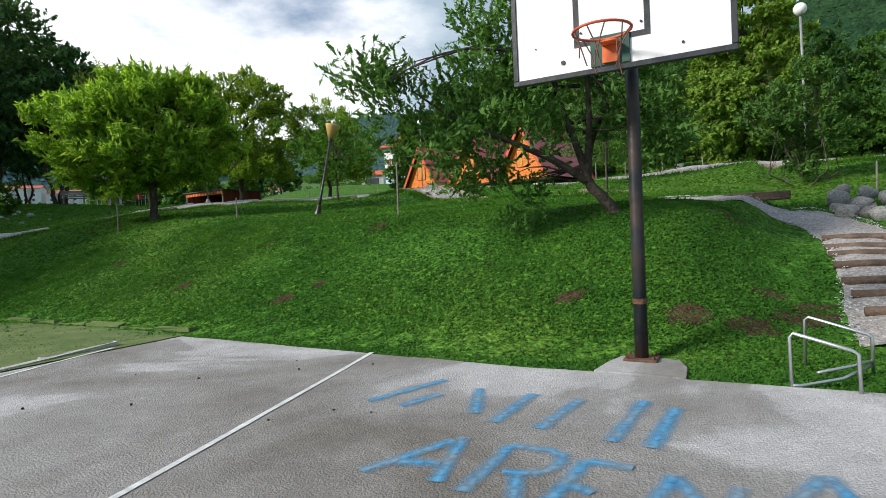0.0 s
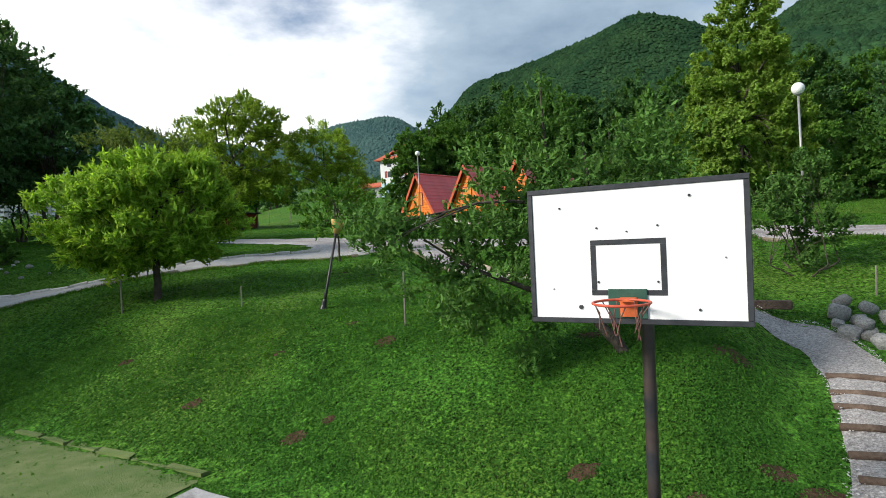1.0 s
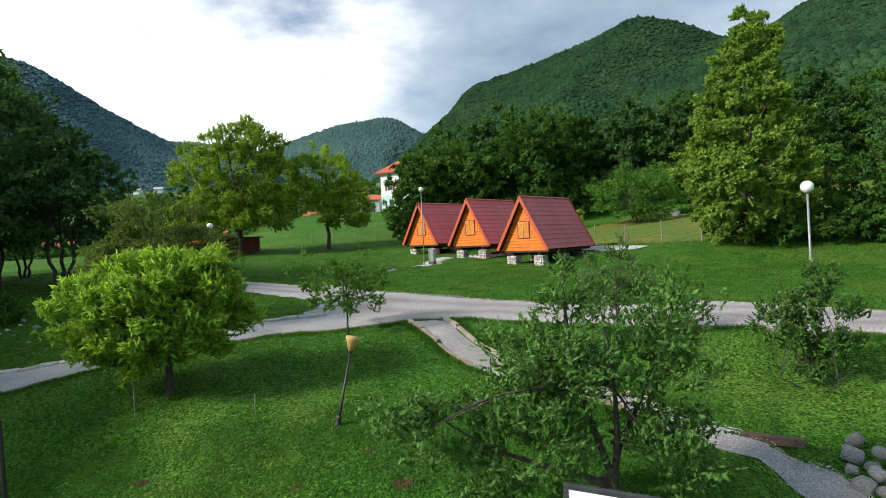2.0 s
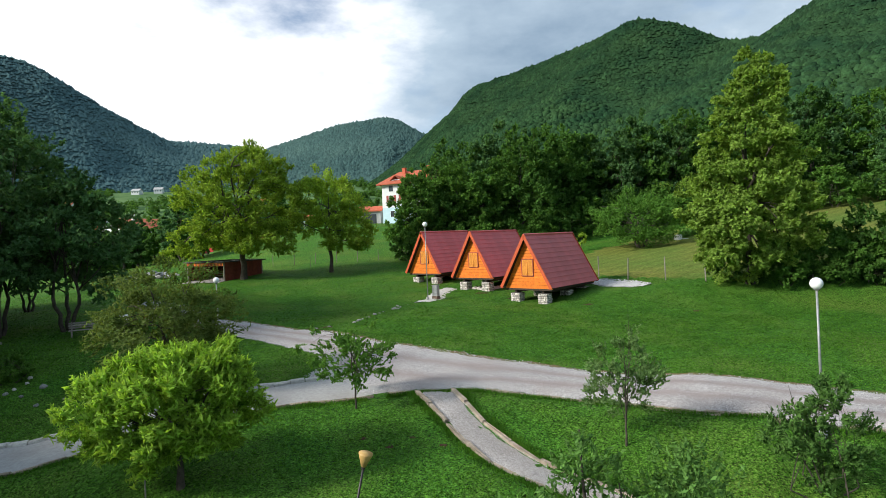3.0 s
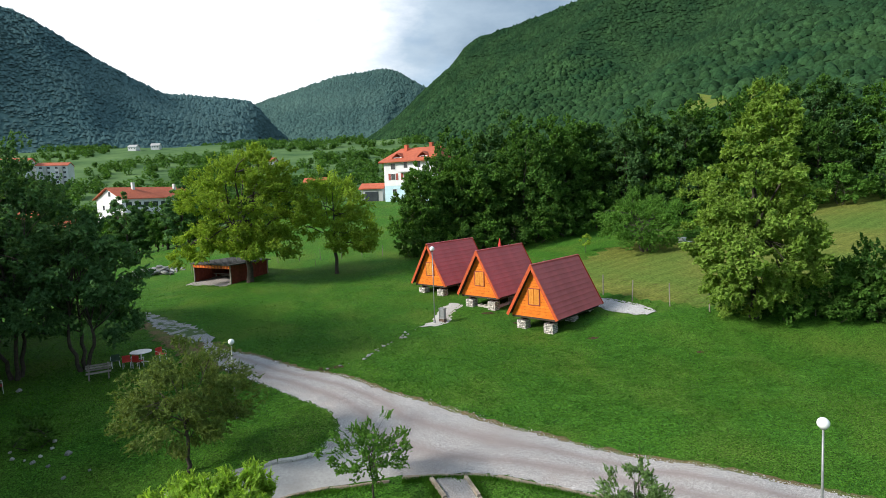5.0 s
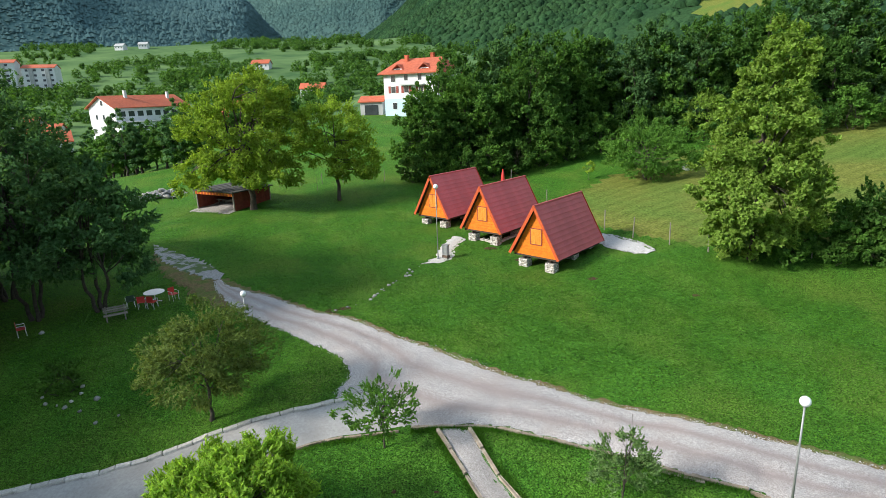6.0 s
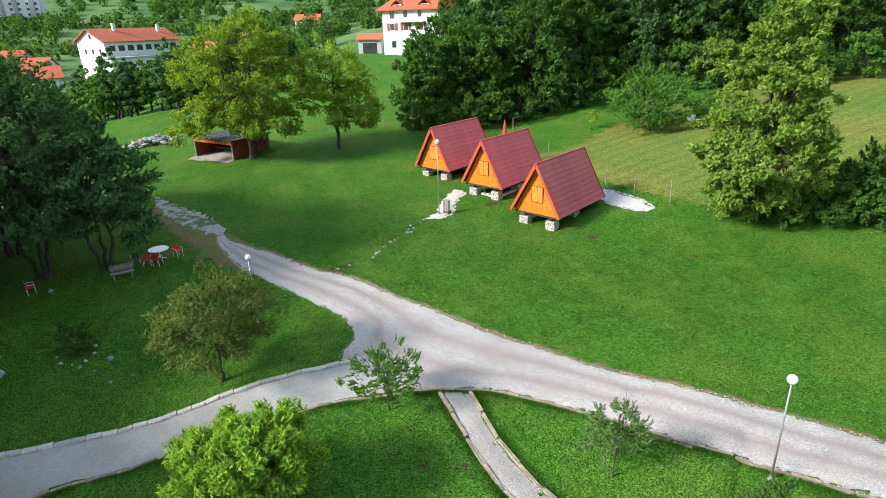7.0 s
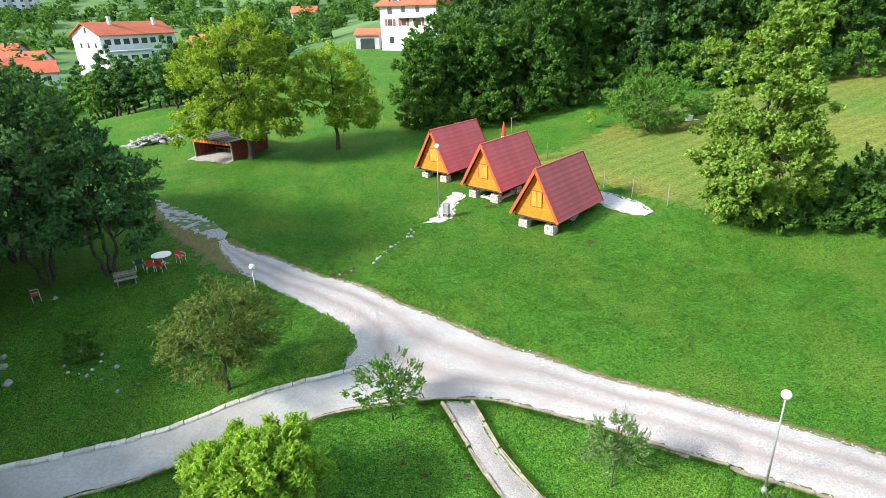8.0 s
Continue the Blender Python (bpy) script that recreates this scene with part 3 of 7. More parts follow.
DRIVE_S = [(-2.6, 22.0), (-5.6, 21.5), (-7.8, 20.8), (-12.8, 19.1), (-16.7, 18.0), (-21, 16.9), (-30, 15.0)]
strip("drive", DRIVE_N, DRIVE_S, DRIVE, "smooth pale grey concrete drive", across=10, lift=0.065, ragged=0.06)
PATH_L = [(-1.45, 21.5), (-0.35, 18.9), (0.95, 16.4), (3.0, 13.9), (4.5, 11.7), (5.6, 10.35), (6.05, 9.7), (5.85, 8.9), (5.4, 7.85), (4.8, 6.85), (4.08, 5.75), (3.78, 5.1)]
PATH_R = [(-0.3, 21.4), (0.62, 18.9), (2.2, 16.35), (3.9, 14.4), (5.3, 12.3), (6.3, 11.05), (6.9, 10.4), (6.98, 9.6), (6.75, 8.7), (6.15, 6.6), (5.65, 5.2), (5.35, 4.5)]
strip("gravel_path", PATH_L, PATH_R, GRAVEL, "pale gravel footpath between timber edgings", gap=0.25, across=6, lift=0.06, ragged=0.08)
strip("gravel_apron", [(9.3, 47.4), (11.4, 45.2), (12.9, 42.0), (14.3, 40.6)], [(10.6, 48.6), (13.1, 46.0), (14.6, 43.6), (15.1, 41.2)], PALEGRAVEL, "patch of pale gravel behind a cabin", lift=0.06, across=8, ragged=0.5)
strip("paved_apron", [(-2.7, 42.3), (-1.6, 43.9), (-1.1, 46.5), (0.0, 49.2)], [(-1.1, 42.3), (-0.2, 43.4), (0.1, 45.4), (1.1, 48.6)], KERB, "pale stone slabs leading to the cabins", lift=0.06, across=5, ragged=0.35)
strip("shed_apron", [(-29.4, 63.1), (-26.6, 61.3), (-23.7, 59.7)], [(-26.4, 67.6), (-23.8, 66.0), (-21.2, 64.4)], GRAVEL, "trodden pale ground before the shed", lift=0.05, across=6, ragged=0.5)

# the court: one slab with a worn edge against the bank
court = thing("court", pose(0, 0, 0), "worn grey concrete ball court with painted lines", "court", kind="structure")


def court_edge(u):
    """How far the slab reaches towards the bank."""
    return ramp([(-40, 5.3), (-7, 5.27), (-3.6, 5.05), (-2.5, 4.94), (14, 4.86)], u)


def court_sheet(u0, u1, v0, v1, material, name, z):
    us, vs = [u0 + (u1 - u0) * i / 60 for i in range(61)], [v0 + (v1 - v0) * i / 40 for i in range(41)]
    verts = []
    for v in vs:
        for u in us:
            w = v + (court_edge(u) - v1) * step(2.0, v1, v) * (name == "slab") + (0.05 * noise.noise((u * 1.3, 3.0, 0)) + 0.04 * noise.noise((u * 5.0, 1.0, 0))) * step(v1 - 0.6, v1, v)
            verts.append((*xy(u, w), z + 0.012 * noise.noise((u * 0.6, v * 0.6, 0))))
    faces = [(j * 61 + i, j * 61 + i + 1, (j + 1) * 61 + i + 1, (j + 1) * 61 + i) for j in range(40) for i in range(60)]
    me_ = raw_mesh(name, verts, faces, True)
    me_.materials.append(material)
    ob = new(name, me_)
    ob.parent = court
    return ob


court_sheet(-7.05, 14.0, -12.0, 5.27, CONCRETE, "slab", 0.03)
court_sheet(-22.0, -7.18, -12.0, 5.75, MOSSY, "mossy_slab", 0.022)


def painted(name, points, width, material, parent, z=0.036):
    """A stroke of paint lying on the court, through points in court metres."""
    line = along([(*p, 0) for p in points], 0.08)
    verts, faces = [], []
    for i, p in enumerate(line):
        way = (line[min(i + 1, len(line) - 1)] - line[max(i - 1, 0)]).normalized()
        side = Vector((-way.y, way.x, 0))
        w = width * (0.5 + 0.09 * noise.noise((p.x * 5, p.y * 5, 1)))
        for s in (-1, 1):
            q = p + side * w * s
            verts.append((q.x, q.y, z + 0.012 * noise.noise((uv(q.x, q.y)[0] * 0.6, uv(q.x, q.y)[1] * 0.6, 0))))
    faces = [(2 * i, 2 * i + 1, 2 * i + 3, 2 * i + 2) for i in range(len(line) - 1)]
    me_ = raw_mesh(name, verts, faces, False)
    me_.uv_layers.new(name="stroke").data.foreach_set("uv", np.tile(np.array([0, 0, 0, 1, 1, 1, 1, 0], dtype=np.float32), len(faces)))
    me_.materials.append(material)
    ob = new(name, me_)
    ob.parent = parent
    return ob


painted("painted_line", [(-0.84, 6.2), (-1.45, 3.8), (-1.95, 2.0), (-2.7, -1.0)], 0.055, PAINTLINE, court)
painted("painted_line", [(-4.3, 7.25), (-4.62, 5.8), (-5.2, 3.2), (-6.2, -1.0)], 0.06, PAINTLINE, court)

# sprayed letters: strokes in letter units, laid out on the court
LETTERS = {
    "A": [[(0.0, 0.07), (0.30, 1.03)], [(0.30, 1.03), (0.46, 0.0)], [(0.12, 0.34), (0.37, 0.44)]],
    "R": [[(0.03, 0.98), (0.02, 0.0)], [(0.03, 0.98), (0.31, 0.97), (0.36, 0.75), (0.30, 0.54), (0.06, 0.44)], [(0.20, 0.46), (0.30, 0.0)]],
    "E": [[(0.06, 0.88), (0.0, 0.0)], [(0.06, 0.88), (0.37, 0.84)], [(0.03, 0.44), (0.19, 0.34)], [(0.0, 0.0), (0.30, -0.03)]],
    "N": [[(0.08, 0.80), (0.0, 0.0)], [(0.08, 0.80), (0.30, 0.0)], [(0.30, 0.0), (0.38, 0.72)]],
}


for start, letter in ((-1.86, "A"), (-1.27, "R"), (-0.84, "E"), (-0.42, "N"), (0.02, "A")):
    for stroke in LETTERS[letter]:
        painted("sprayed_letter", [xy(start + a, 2.39 + 0.68 * b + 0.16 * max(0.0, start + a + 0.6)) for a, b in stroke], 0.13, SPRAY, court, 0.0365)
# a first word that cannot be made out: slanted bars of its size
for u0, v0, u1, v1 in ((-2.58, 3.52, -2.30, 4.28), (-2.28, 3.50, -2.12, 3.92), (-1.92, 4.12, -1.66, 3.46), (-1.46, 4.12, -1.50, 3.36), (-1.09, 4.10, -1.18, 3.36), (-0.66, 4.20, -0.72, 3.28), (-0.44, 4.10, -0.50, 3.26)):
    painted("sprayed_bar", [xy(u0, v0), xy(u1, v1)], 0.15, SPRAY, court, 0.0365)


# ---- mountains ----
def ico(sub):
    bm = bmesh.new()
    bmesh.ops.create_icosphere(bm, subdivisions=sub, radius=1.0)
    v = np.array([p.co[:] for p in bm.verts])
    bm.verts.index_update()
    f = np.array([[p.index for p in q.verts] for q in bm.faces])
    bm.free()
    return v, f


def crowns(name, places, sizes, material, rng, tall=1.0, round_=False):
    """Many tree crowns in one mesh: uneven small domes, rounder where they are near."""
    ring_ = [(math.cos(a * 1.2566), math.sin(a * 1.2566), -0.3) for a in range(5)]
    if round_:
        shoulder = [(0.72 * math.cos(a * 1.2566 + 0.6), 0.72 * math.sin(a * 1.2566 + 0.6), 0.55) for a in range(5)]
        v0 = np.array([(0, 0, 0.95)] + shoulder + ring_)
        f0 = np.array([(0, 1 + a, 1 + (a + 1) % 5) for a in range(5)] + [(1 + a, 6 + a, 6 + (a + 1) % 5) for a in range(5)] + [(1 + a, 6 + (a + 1) % 5, 1 + (a + 1) % 5) for a in range(5)])
    else:
        v0 = np.array([(0, 0, 0.8)] + ring_)
        f0 = np.array([(0, 1 + a, 1 + (a + 1) % 5) for a in range(5)])
    n = len(places)
    k = len(v0)
    wob = 1 + (0.17 if round_ else 0.24) * rng.standard_normal((n, k, 1))
    v = v0[None] * wob * np.asarray(sizes)[:, None, None] * np.array([1, 1, tall]) + np.asarray(places)[:, None, :]
    f = f0[None] + (np.arange(n) * k)[:, None, None]
    me_ = raw_mesh(name, v.reshape(-1, 3), f.reshape(-1, 3), True)
    me_.materials.append(material)
    return me_


def mountain(name, ridge, foot, material, label, cols, rows, rough, trees, size, seed, bulge=0.0, round_=False, clearing=None):
    """A wooded mountain between a ridge line and its foot, with gullies and a coat of tree crowns."""
    rng = np.random.default_rng(seed)
    r = along([(x, y, z - size) for x, y, z in ridge], 2.0)
    f = along(foot, 2.0)
    grid = np.zeros((rows + 1, cols + 1, 3))
    for i in range(cols + 1):
        a, b = r[round(i * (len(r) - 1) / cols)], f[round(i * (len(f) - 1) / cols)]
        for j in range(rows + 1):
            t = j / rows
            p = b.lerp(a, t)
            mid = math.sin(math.pi * t)
            fold = noise.noise((i / cols * 9 + seed, t * 1.2, 0)) + 0.5 * noise.noise((i / cols * 22 + seed, t * 2.5, 4))
            grid[j, i] = (p.x + fold * rough * 1.2 * mid, p.y + fold * rough * 1.2 * mid, p.z + mid * (bulge + fold * rough) + 2.0 * noise.noise((i * 0.8, t * 30, seed)))
    verts = [tuple(q) for q in grid.reshape(-1, 3)]
    # a back slope closes the mountain behind its ridge
    for i in range(cols + 1):
        q = grid[rows, i]
        verts.append((q[0] * 1.25, q[1] * 1.25, 0.0))
    w = cols + 1
    faces = [(j * w + i, j * w + i + 1, (j + 1) * w + i + 1, (j + 1) * w + i) for j in range(rows + 1) for i in range(cols)]
    me_ = raw_mesh(name, verts, faces, True)
    me_.materials.append(material)
    if clearing:
        me_.materials.append(HAY)
        me_.polygons.foreach_set("material_index", [int(bool(clearing(i, j))) if j < rows else 0 for j in range(rows + 1) for i in range(cols)])
    hill = tagged(new(name, me_), label, "mountain", kind="structure")
    s, t = rng.random(trees) * cols * 0.9999, np.sqrt(rng.random(trees)) * rows * 0.9999
    if clearing:
        open_ground = np.array([not clearing(a, b) for a, b in zip(s - 0.5 + 0.35 * rng.standard_normal(trees), t - 0.5 + 0.35 * rng.standard_normal(trees))])
        s, t = s[open_ground], t[open_ground]
        trees = len(s)
    si, ti = s.astype(int), t.astype(int)
    fs, ft = (s - si)[:, None], (t - ti)[:, None]
    p = (grid[ti, si] * (1 - fs) + grid[ti, si + 1] * fs) * (1 - ft) + (grid[ti + 1, si] * (1 - fs) + grid[ti + 1, si + 1] * fs) * ft
    sizes = size * (0.5 + 1.0 * rng.random(trees) ** 1.5)
    low_slope = t < (rows * 0.5 if round_ else -1)
    for pick, dome in ((low_slope, True), (~low_slope, False)):
        if pick.any():
            me2 = crowns("mountain_trees", p[pick], sizes[pick], material, rng, 1.0, dome)
            tagged(new("mountain_trees", me2), "dense broadleaf forest covering the mountain side", "forest", kind="stuff")
    return hill


mountain("mountain_east", [(-170, 1300, 130), (-78, 1150, 162), (-9, 1000, 195), (35, 930, 218), (66, 880, 241), (134, 820, 249), (189, 770, 257), (228, 740, 266), (250, 715, 272), (267, 700, 271),
                           (301, 680, 256), (327, 650, 230), (343, 630, 218), (354, 600, 212), (376, 570, 226), (392, 560, 236), (417, 500, 240), (520, 420, 230), (700, 250, 210), (800, 50, 190)],
         [(-190, 1100, 80), (-60, 700, 60), (10, 420, 30), (40, 260, 16), (70, 180, 13), (110, 135, 12), (170, 95, 12), (260, 60, 12), (330, 10, 12), (360, -60, 10)],
         FOREST, "steep wooded mountain with a rounded summit", 150, 50, 26, 52000, 2.7, 3, bulge=-8, round_=True, clearing=lambda i, j: 97.5 <= i <= 102.5 and 9.5 <= j <= 12.5 and i + j * 0.4 > 102.0)
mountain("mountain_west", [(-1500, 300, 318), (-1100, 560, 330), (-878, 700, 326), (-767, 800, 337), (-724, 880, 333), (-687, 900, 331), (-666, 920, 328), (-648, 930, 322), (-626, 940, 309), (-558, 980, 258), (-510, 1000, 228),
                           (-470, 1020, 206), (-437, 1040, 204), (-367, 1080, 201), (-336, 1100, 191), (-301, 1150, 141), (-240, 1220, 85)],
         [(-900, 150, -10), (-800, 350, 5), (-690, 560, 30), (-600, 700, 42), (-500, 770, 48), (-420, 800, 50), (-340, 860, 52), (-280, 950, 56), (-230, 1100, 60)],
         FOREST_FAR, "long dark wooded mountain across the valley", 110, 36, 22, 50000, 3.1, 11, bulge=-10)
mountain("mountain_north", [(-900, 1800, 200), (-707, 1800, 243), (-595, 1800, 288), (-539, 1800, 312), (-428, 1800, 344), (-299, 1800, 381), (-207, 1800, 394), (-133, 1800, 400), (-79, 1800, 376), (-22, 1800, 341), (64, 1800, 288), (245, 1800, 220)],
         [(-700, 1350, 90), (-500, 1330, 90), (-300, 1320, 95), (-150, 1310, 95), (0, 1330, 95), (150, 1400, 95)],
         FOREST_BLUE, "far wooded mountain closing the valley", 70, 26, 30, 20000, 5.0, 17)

# ---- trees ----
def leaf_cards(centres, normals, length, width, rng, droop=0.0, ways=None, tri=False, spread_=0.55):
    """Small folded leaves at centres, facing about along normals; plain three-cornered ones for far crowns."""
    n = len(centres)
    nrm = normals + spread_ * rng.standard_normal((n, 3))
    nrm /= np.linalg.norm(nrm, axis=1, keepdims=True) + 1e-9
    way = rng.standard_normal((n, 3)) * (1.0 if ways is None else 0.3)
    if ways is None:
        way[:, 2] -= droop
    else:
        way += ways
        way /= np.linalg.norm(way, axis=1, keepdims=True) + 1e-9
        nrm -= way * np.sum(way * nrm, axis=1, keepdims=True)
        nrm /= np.linalg.norm(nrm, axis=1, keepdims=True) + 1e-9
    way -= nrm * np.sum(way * nrm, axis=1, keepdims=True)
    way /= np.linalg.norm(way, axis=1, keepdims=True) + 1e-9
    side = np.cross(nrm, way)
    size = (0.6 + 0.8 * rng.random((n, 1)))
    a, b = way * length * size * 0.5, side * width * size * 0.5
    fold = nrm * width * 0.22 * size
    if tri:
        return np.stack([centres - a * 0.8 + b, centres + a * 1.2, centres - a * 0.8 - b], axis=1)
    v = np.stack([centres - a, centres + b - fold, centres + a, centres - b - fold], axis=1)
    return v


def limb(rng, a, b, r0, r1, bend, sides, n=6):
    a, b = Vector(a), Vector(b)
    pts = []
    off = Vector(rng.standard_normal(3)) * bend * (b - a).length
    for i in range(n + 1):
        t = i / n
        p = a.lerp(b, t) + off * math.sin(math.pi * t) * (1 - 0.4 * t) + Vector((0, 0, bend * (b - a).length * math.sin(math.pi * t)))
        pts.append(p)
    return pts, [r0 + (r1 - r0) * (i / n) ** 0.8 for i in range(n + 1)]


def tree_meshes(seed, tall, bole, crown, lobes, leaves, leaf, bark=0.16, shape="round", lean=(0, 0), droop=0.3, stems=1, open_=0.5, clump=0.30, sprig=0.0, tri=True, limbs=16, masses=None, boughs=()):
    """Trunk and crown meshes. crown: (radius, lowest, highest); lobes: clumps of leaves; leaf: (length, width).
    masses: leafy bodies (x, y, z, rx, ry, rz) that make up an uneven crown; boughs: bent main limbs through points."""
    rng = np.random.default_rng(seed)
    radius, low, high = crown
    mid, half = (low + high) / 2, (high - low) / 2
    top = np.array([lean[0], lean[1], bole])
    # clump centres, mostly near the crown's uneven skin
    cen = []
    ph = rng.random(6) * 6.28
    hearts = []
    if masses:
        mm = np.array(masses, dtype=float)
        share = np.cbrt(mm[:, 3] * mm[:, 4] * mm[:, 5]) ** 2
        share /= share.sum()
        while len(cen) < lobes:
            i = rng.choice(len(mm), p=share)
            d = rng.standard_normal(3)
            d /= np.linalg.norm(d)
            k = (open_ + (1 - open_) * rng.random() ** 0.5) * (1 + 0.1 * rng.standard_normal())
            q = mm[i, :3] + d * k * mm[i, 3:]
            if q[2] < low or np.any(np.linalg.norm((q - mm[:, :3]) / mm[:, 3:], axis=1) < open_ * 0.8):
                continue
            cen.append(q)
            hearts.append(mm[i, :3] - np.array([0, 0, 0.25 * mm[i, 5]]))
    while len(cen) < lobes:
        d = rng.standard_normal(3)
        d /= np.linalg.norm(d)
        az = math.atan2(d[1], d[0])
        swell = 1 + 0.16 * math.sin(2 * az + ph[0]) + 0.12 * math.sin(3 * az + ph[1] + 2 * d[2]) + 0.10 * math.sin(5 * az + ph[2] - 3 * d[2])
        k = (open_ + (1 - open_) * rng.random() ** 0.5) * swell
        p = d * k
        if shape == "cone":
            t = (p[2] + 1) / 2
            s = max(0.12, min(1.0, 1.35 * (1 - t) ** 0.75)) * (0.6 + 0.4 * step(0, 0.18, t))
            q = np.array([p[0] * radius * s, p[1] * radius * s, mid + p[2] * half])
        elif shape == "umbrella":
            q = np.array([p[0] * radius, p[1] * radius, mid + half * (p[2] * 0.95 - 0.35 * (p[0] ** 2 + p[1] ** 2) + 0.2)])
        else:
            q = np.array([p[0] * radius, p[1] * radius, mid + p[2] * half])
        if q[2] < low:
            continue
        cen.append(q + np.array([lean[0], lean[1], 0]) * 1.2)
    cen = np.array(cen)
    core = np.array([lean[0] * 1.2, lean[1] * 1.2, mid - half * 0.2])
    # leaves
    per = max(1, leaves // lobes)
    rad = clump * radius * (0.55 + 0.8 * rng.random(lobes))
    d = rng.standard_normal((lobes, per, 3))
    d /= np.linalg.norm(d, axis=2, keepdims=True)
    r = rng.random((lobes, per, 1)) ** 0.45
    flat = np.array([1.0, 1.0, 0.72])
    c = cen[:, None, :] + d * r * rad[:, None, None] * flat
    c = c.reshape(-1, 3)
    out_ = c - (np.repeat(np.array(hearts), per, axis=0) if masses else core)
    out_ /= np.linalg.norm(out_, axis=1, keepdims=True) + 1e-9
    ways = None
    if sprig:
        # leaves sit along short shoots that grow outwards and up, eight to a shoot
        c, out_ = c[::8], out_[::8]
        shoot = out_ * 0.9 + rng.standard_normal(c.shape) * 0.45 + np.array([0, 0, 0.55 - droop])
        shoot /= np.linalg.norm(shoot, axis=1, keepdims=True)
        at_ = (np.arange(8) + 0.5) / 8
        c = (c[:, None, :] + shoot[:, None, :] * sprig * (at_ - 0.4)[None, :, None]).reshape(-1, 3)
        ways = np.repeat(shoot, 8, axis=0) * 0.75 + rng.standard_normal(c.shape) * 0.75
        nrm = 0.7 * np.repeat(out_, 8, axis=0) + np.array([0, 0, 0.6])
    else:
        nrm = 0.55 * d.reshape(-1, 3) + 0.6 * out_ + np.array([0, 0, 0.45])
    v = leaf_cards(c, nrm, leaf[0], leaf[1], rng, droop, ways, tri)
    k_ = v.shape[1]
    crown_me = raw_mesh("crown", v.reshape(-1, 3), np.arange(len(c) * k_).reshape(-1, k_), False)
    # wood
    tv, tf = [], []

    def add(pts, radii, sides):
        a, b = tube(pts, radii, sides)
        o = len(tv)
        tv.extend(a)
        tf.extend(tuple(i + o for i in q) for q in b)
    feet = [(0.0, 0.0)] if stems == 1 else [(0.28 * math.cos(6.28 * s / stems), 0.28 * math.sin(6.28 * s / stems)) for s in range(stems)]
    for s, (fx, fy) in enumerate(feet):
        thin = bark if stems == 1 else bark * 0.6
        tip = Vector((top[0] + fx * 3, top[1] + fy * 3, bole))
        base = [Vector((fx, fy, -0.25)), Vector((fx, fy, 0.0))] + [Vector((fx, fy, 0)).lerp(tip, t) + Vector((noise.noise((t * 3, seed, s)), noise.noise((seed, t * 3, s)), 0)) * bark * 1.4 for t in (0.25, 0.5, 0.75)] + [tip]
        add(base, [thin * 1.7, thin * 1.35, thin * 1.08, thin, thin * 0.95, thin * 0.86], 9)
        lead = Vector((core[0], core[1], low + (high - low) * 0.72))
        pts, radii = limb(rng, tip, lead, thin * 0.8, thin * 0.12, 0.05, 7)
        add(pts, radii, 7)
        picks = cen[rng.permutation(lobes)[: max(4, min(limbs, lobes // 3)) // max(1, stems - 1)]]
        for q in picks:
            start = Vector(tip).lerp(lead, rng.random() * 0.7 * (1 if q[2] > bole else 0.3))
            pts, radii = limb(rng, start, q, thin * 0.42, thin * 0.07, 0.10, 6)
            add(pts, radii, 6)
            for _ in range(2):
                mate = cen[np.argsort(np.linalg.norm(cen - q, axis=1))[rng.integers(1, min(6, lobes))]]
                pts2, radii2 = limb(rng, pts[3], mate, thin * 0.2, thin * 0.04, 0.08, 5, 4)
                add(pts2, radii2, 5)
    for way in boughs:
        line_ = along(way, 0.25)
        add(line_, [bark * (0.75 - 0.6 * i / (len(line_) - 1)) for i in range(len(line_))], 8)
    trunk_me = raw_mesh("trunk", [tuple(p) for p in tv], tf, True)
    return trunk_me, crown_me


def lumpy(seed, radius, low, high, lumps, lean=0.0):
    """The leafy bodies of one crown: a tall heart and uneven side lumps, widest a third of the way up."""
    r_ = random.Random(seed)
    tall = high - low
    out_ = [(lean * 0.5, 0.0, low + tall * 0.55, radius * 0.72, radius * 0.72, tall * 0.45)]
    for i in range(lumps):
        a = 2 * math.pi * (i * 0.618 + r_.uniform(-0.08, 0.08))
        t = (i + 0.5) / lumps
        reach = radius * (0.62 if t < 0.6 else 0.62 - 0.75 * (t - 0.6)) * r_.uniform(0.8, 1.1)
        size = radius * r_.uniform(0.34, 0.5) * (1.0 if t < 0.7 else 0.8)
        out_.append((reach * math.cos(a) + lean * t, reach * math.sin(a), low + tall * (0.18 + 0.68 * t), size, size, size * r_.uniform(0.7, 1.0)))
    return out_


def tree(kind, meshes, x, y, leaf_material, label, category="tree", group="", turn=0.0, scale=1.0, sink=0.05):
    ob = thing(kind, pose(x, y, ground_z(x, y) - sink, 0, 0, turn) @ Matrix.Scale(scale, 4), label, category, group)
    part("trunk", meshes[0], BARK, ob)
    part("crown", meshes[1], leaf_material, ob)
    return ob


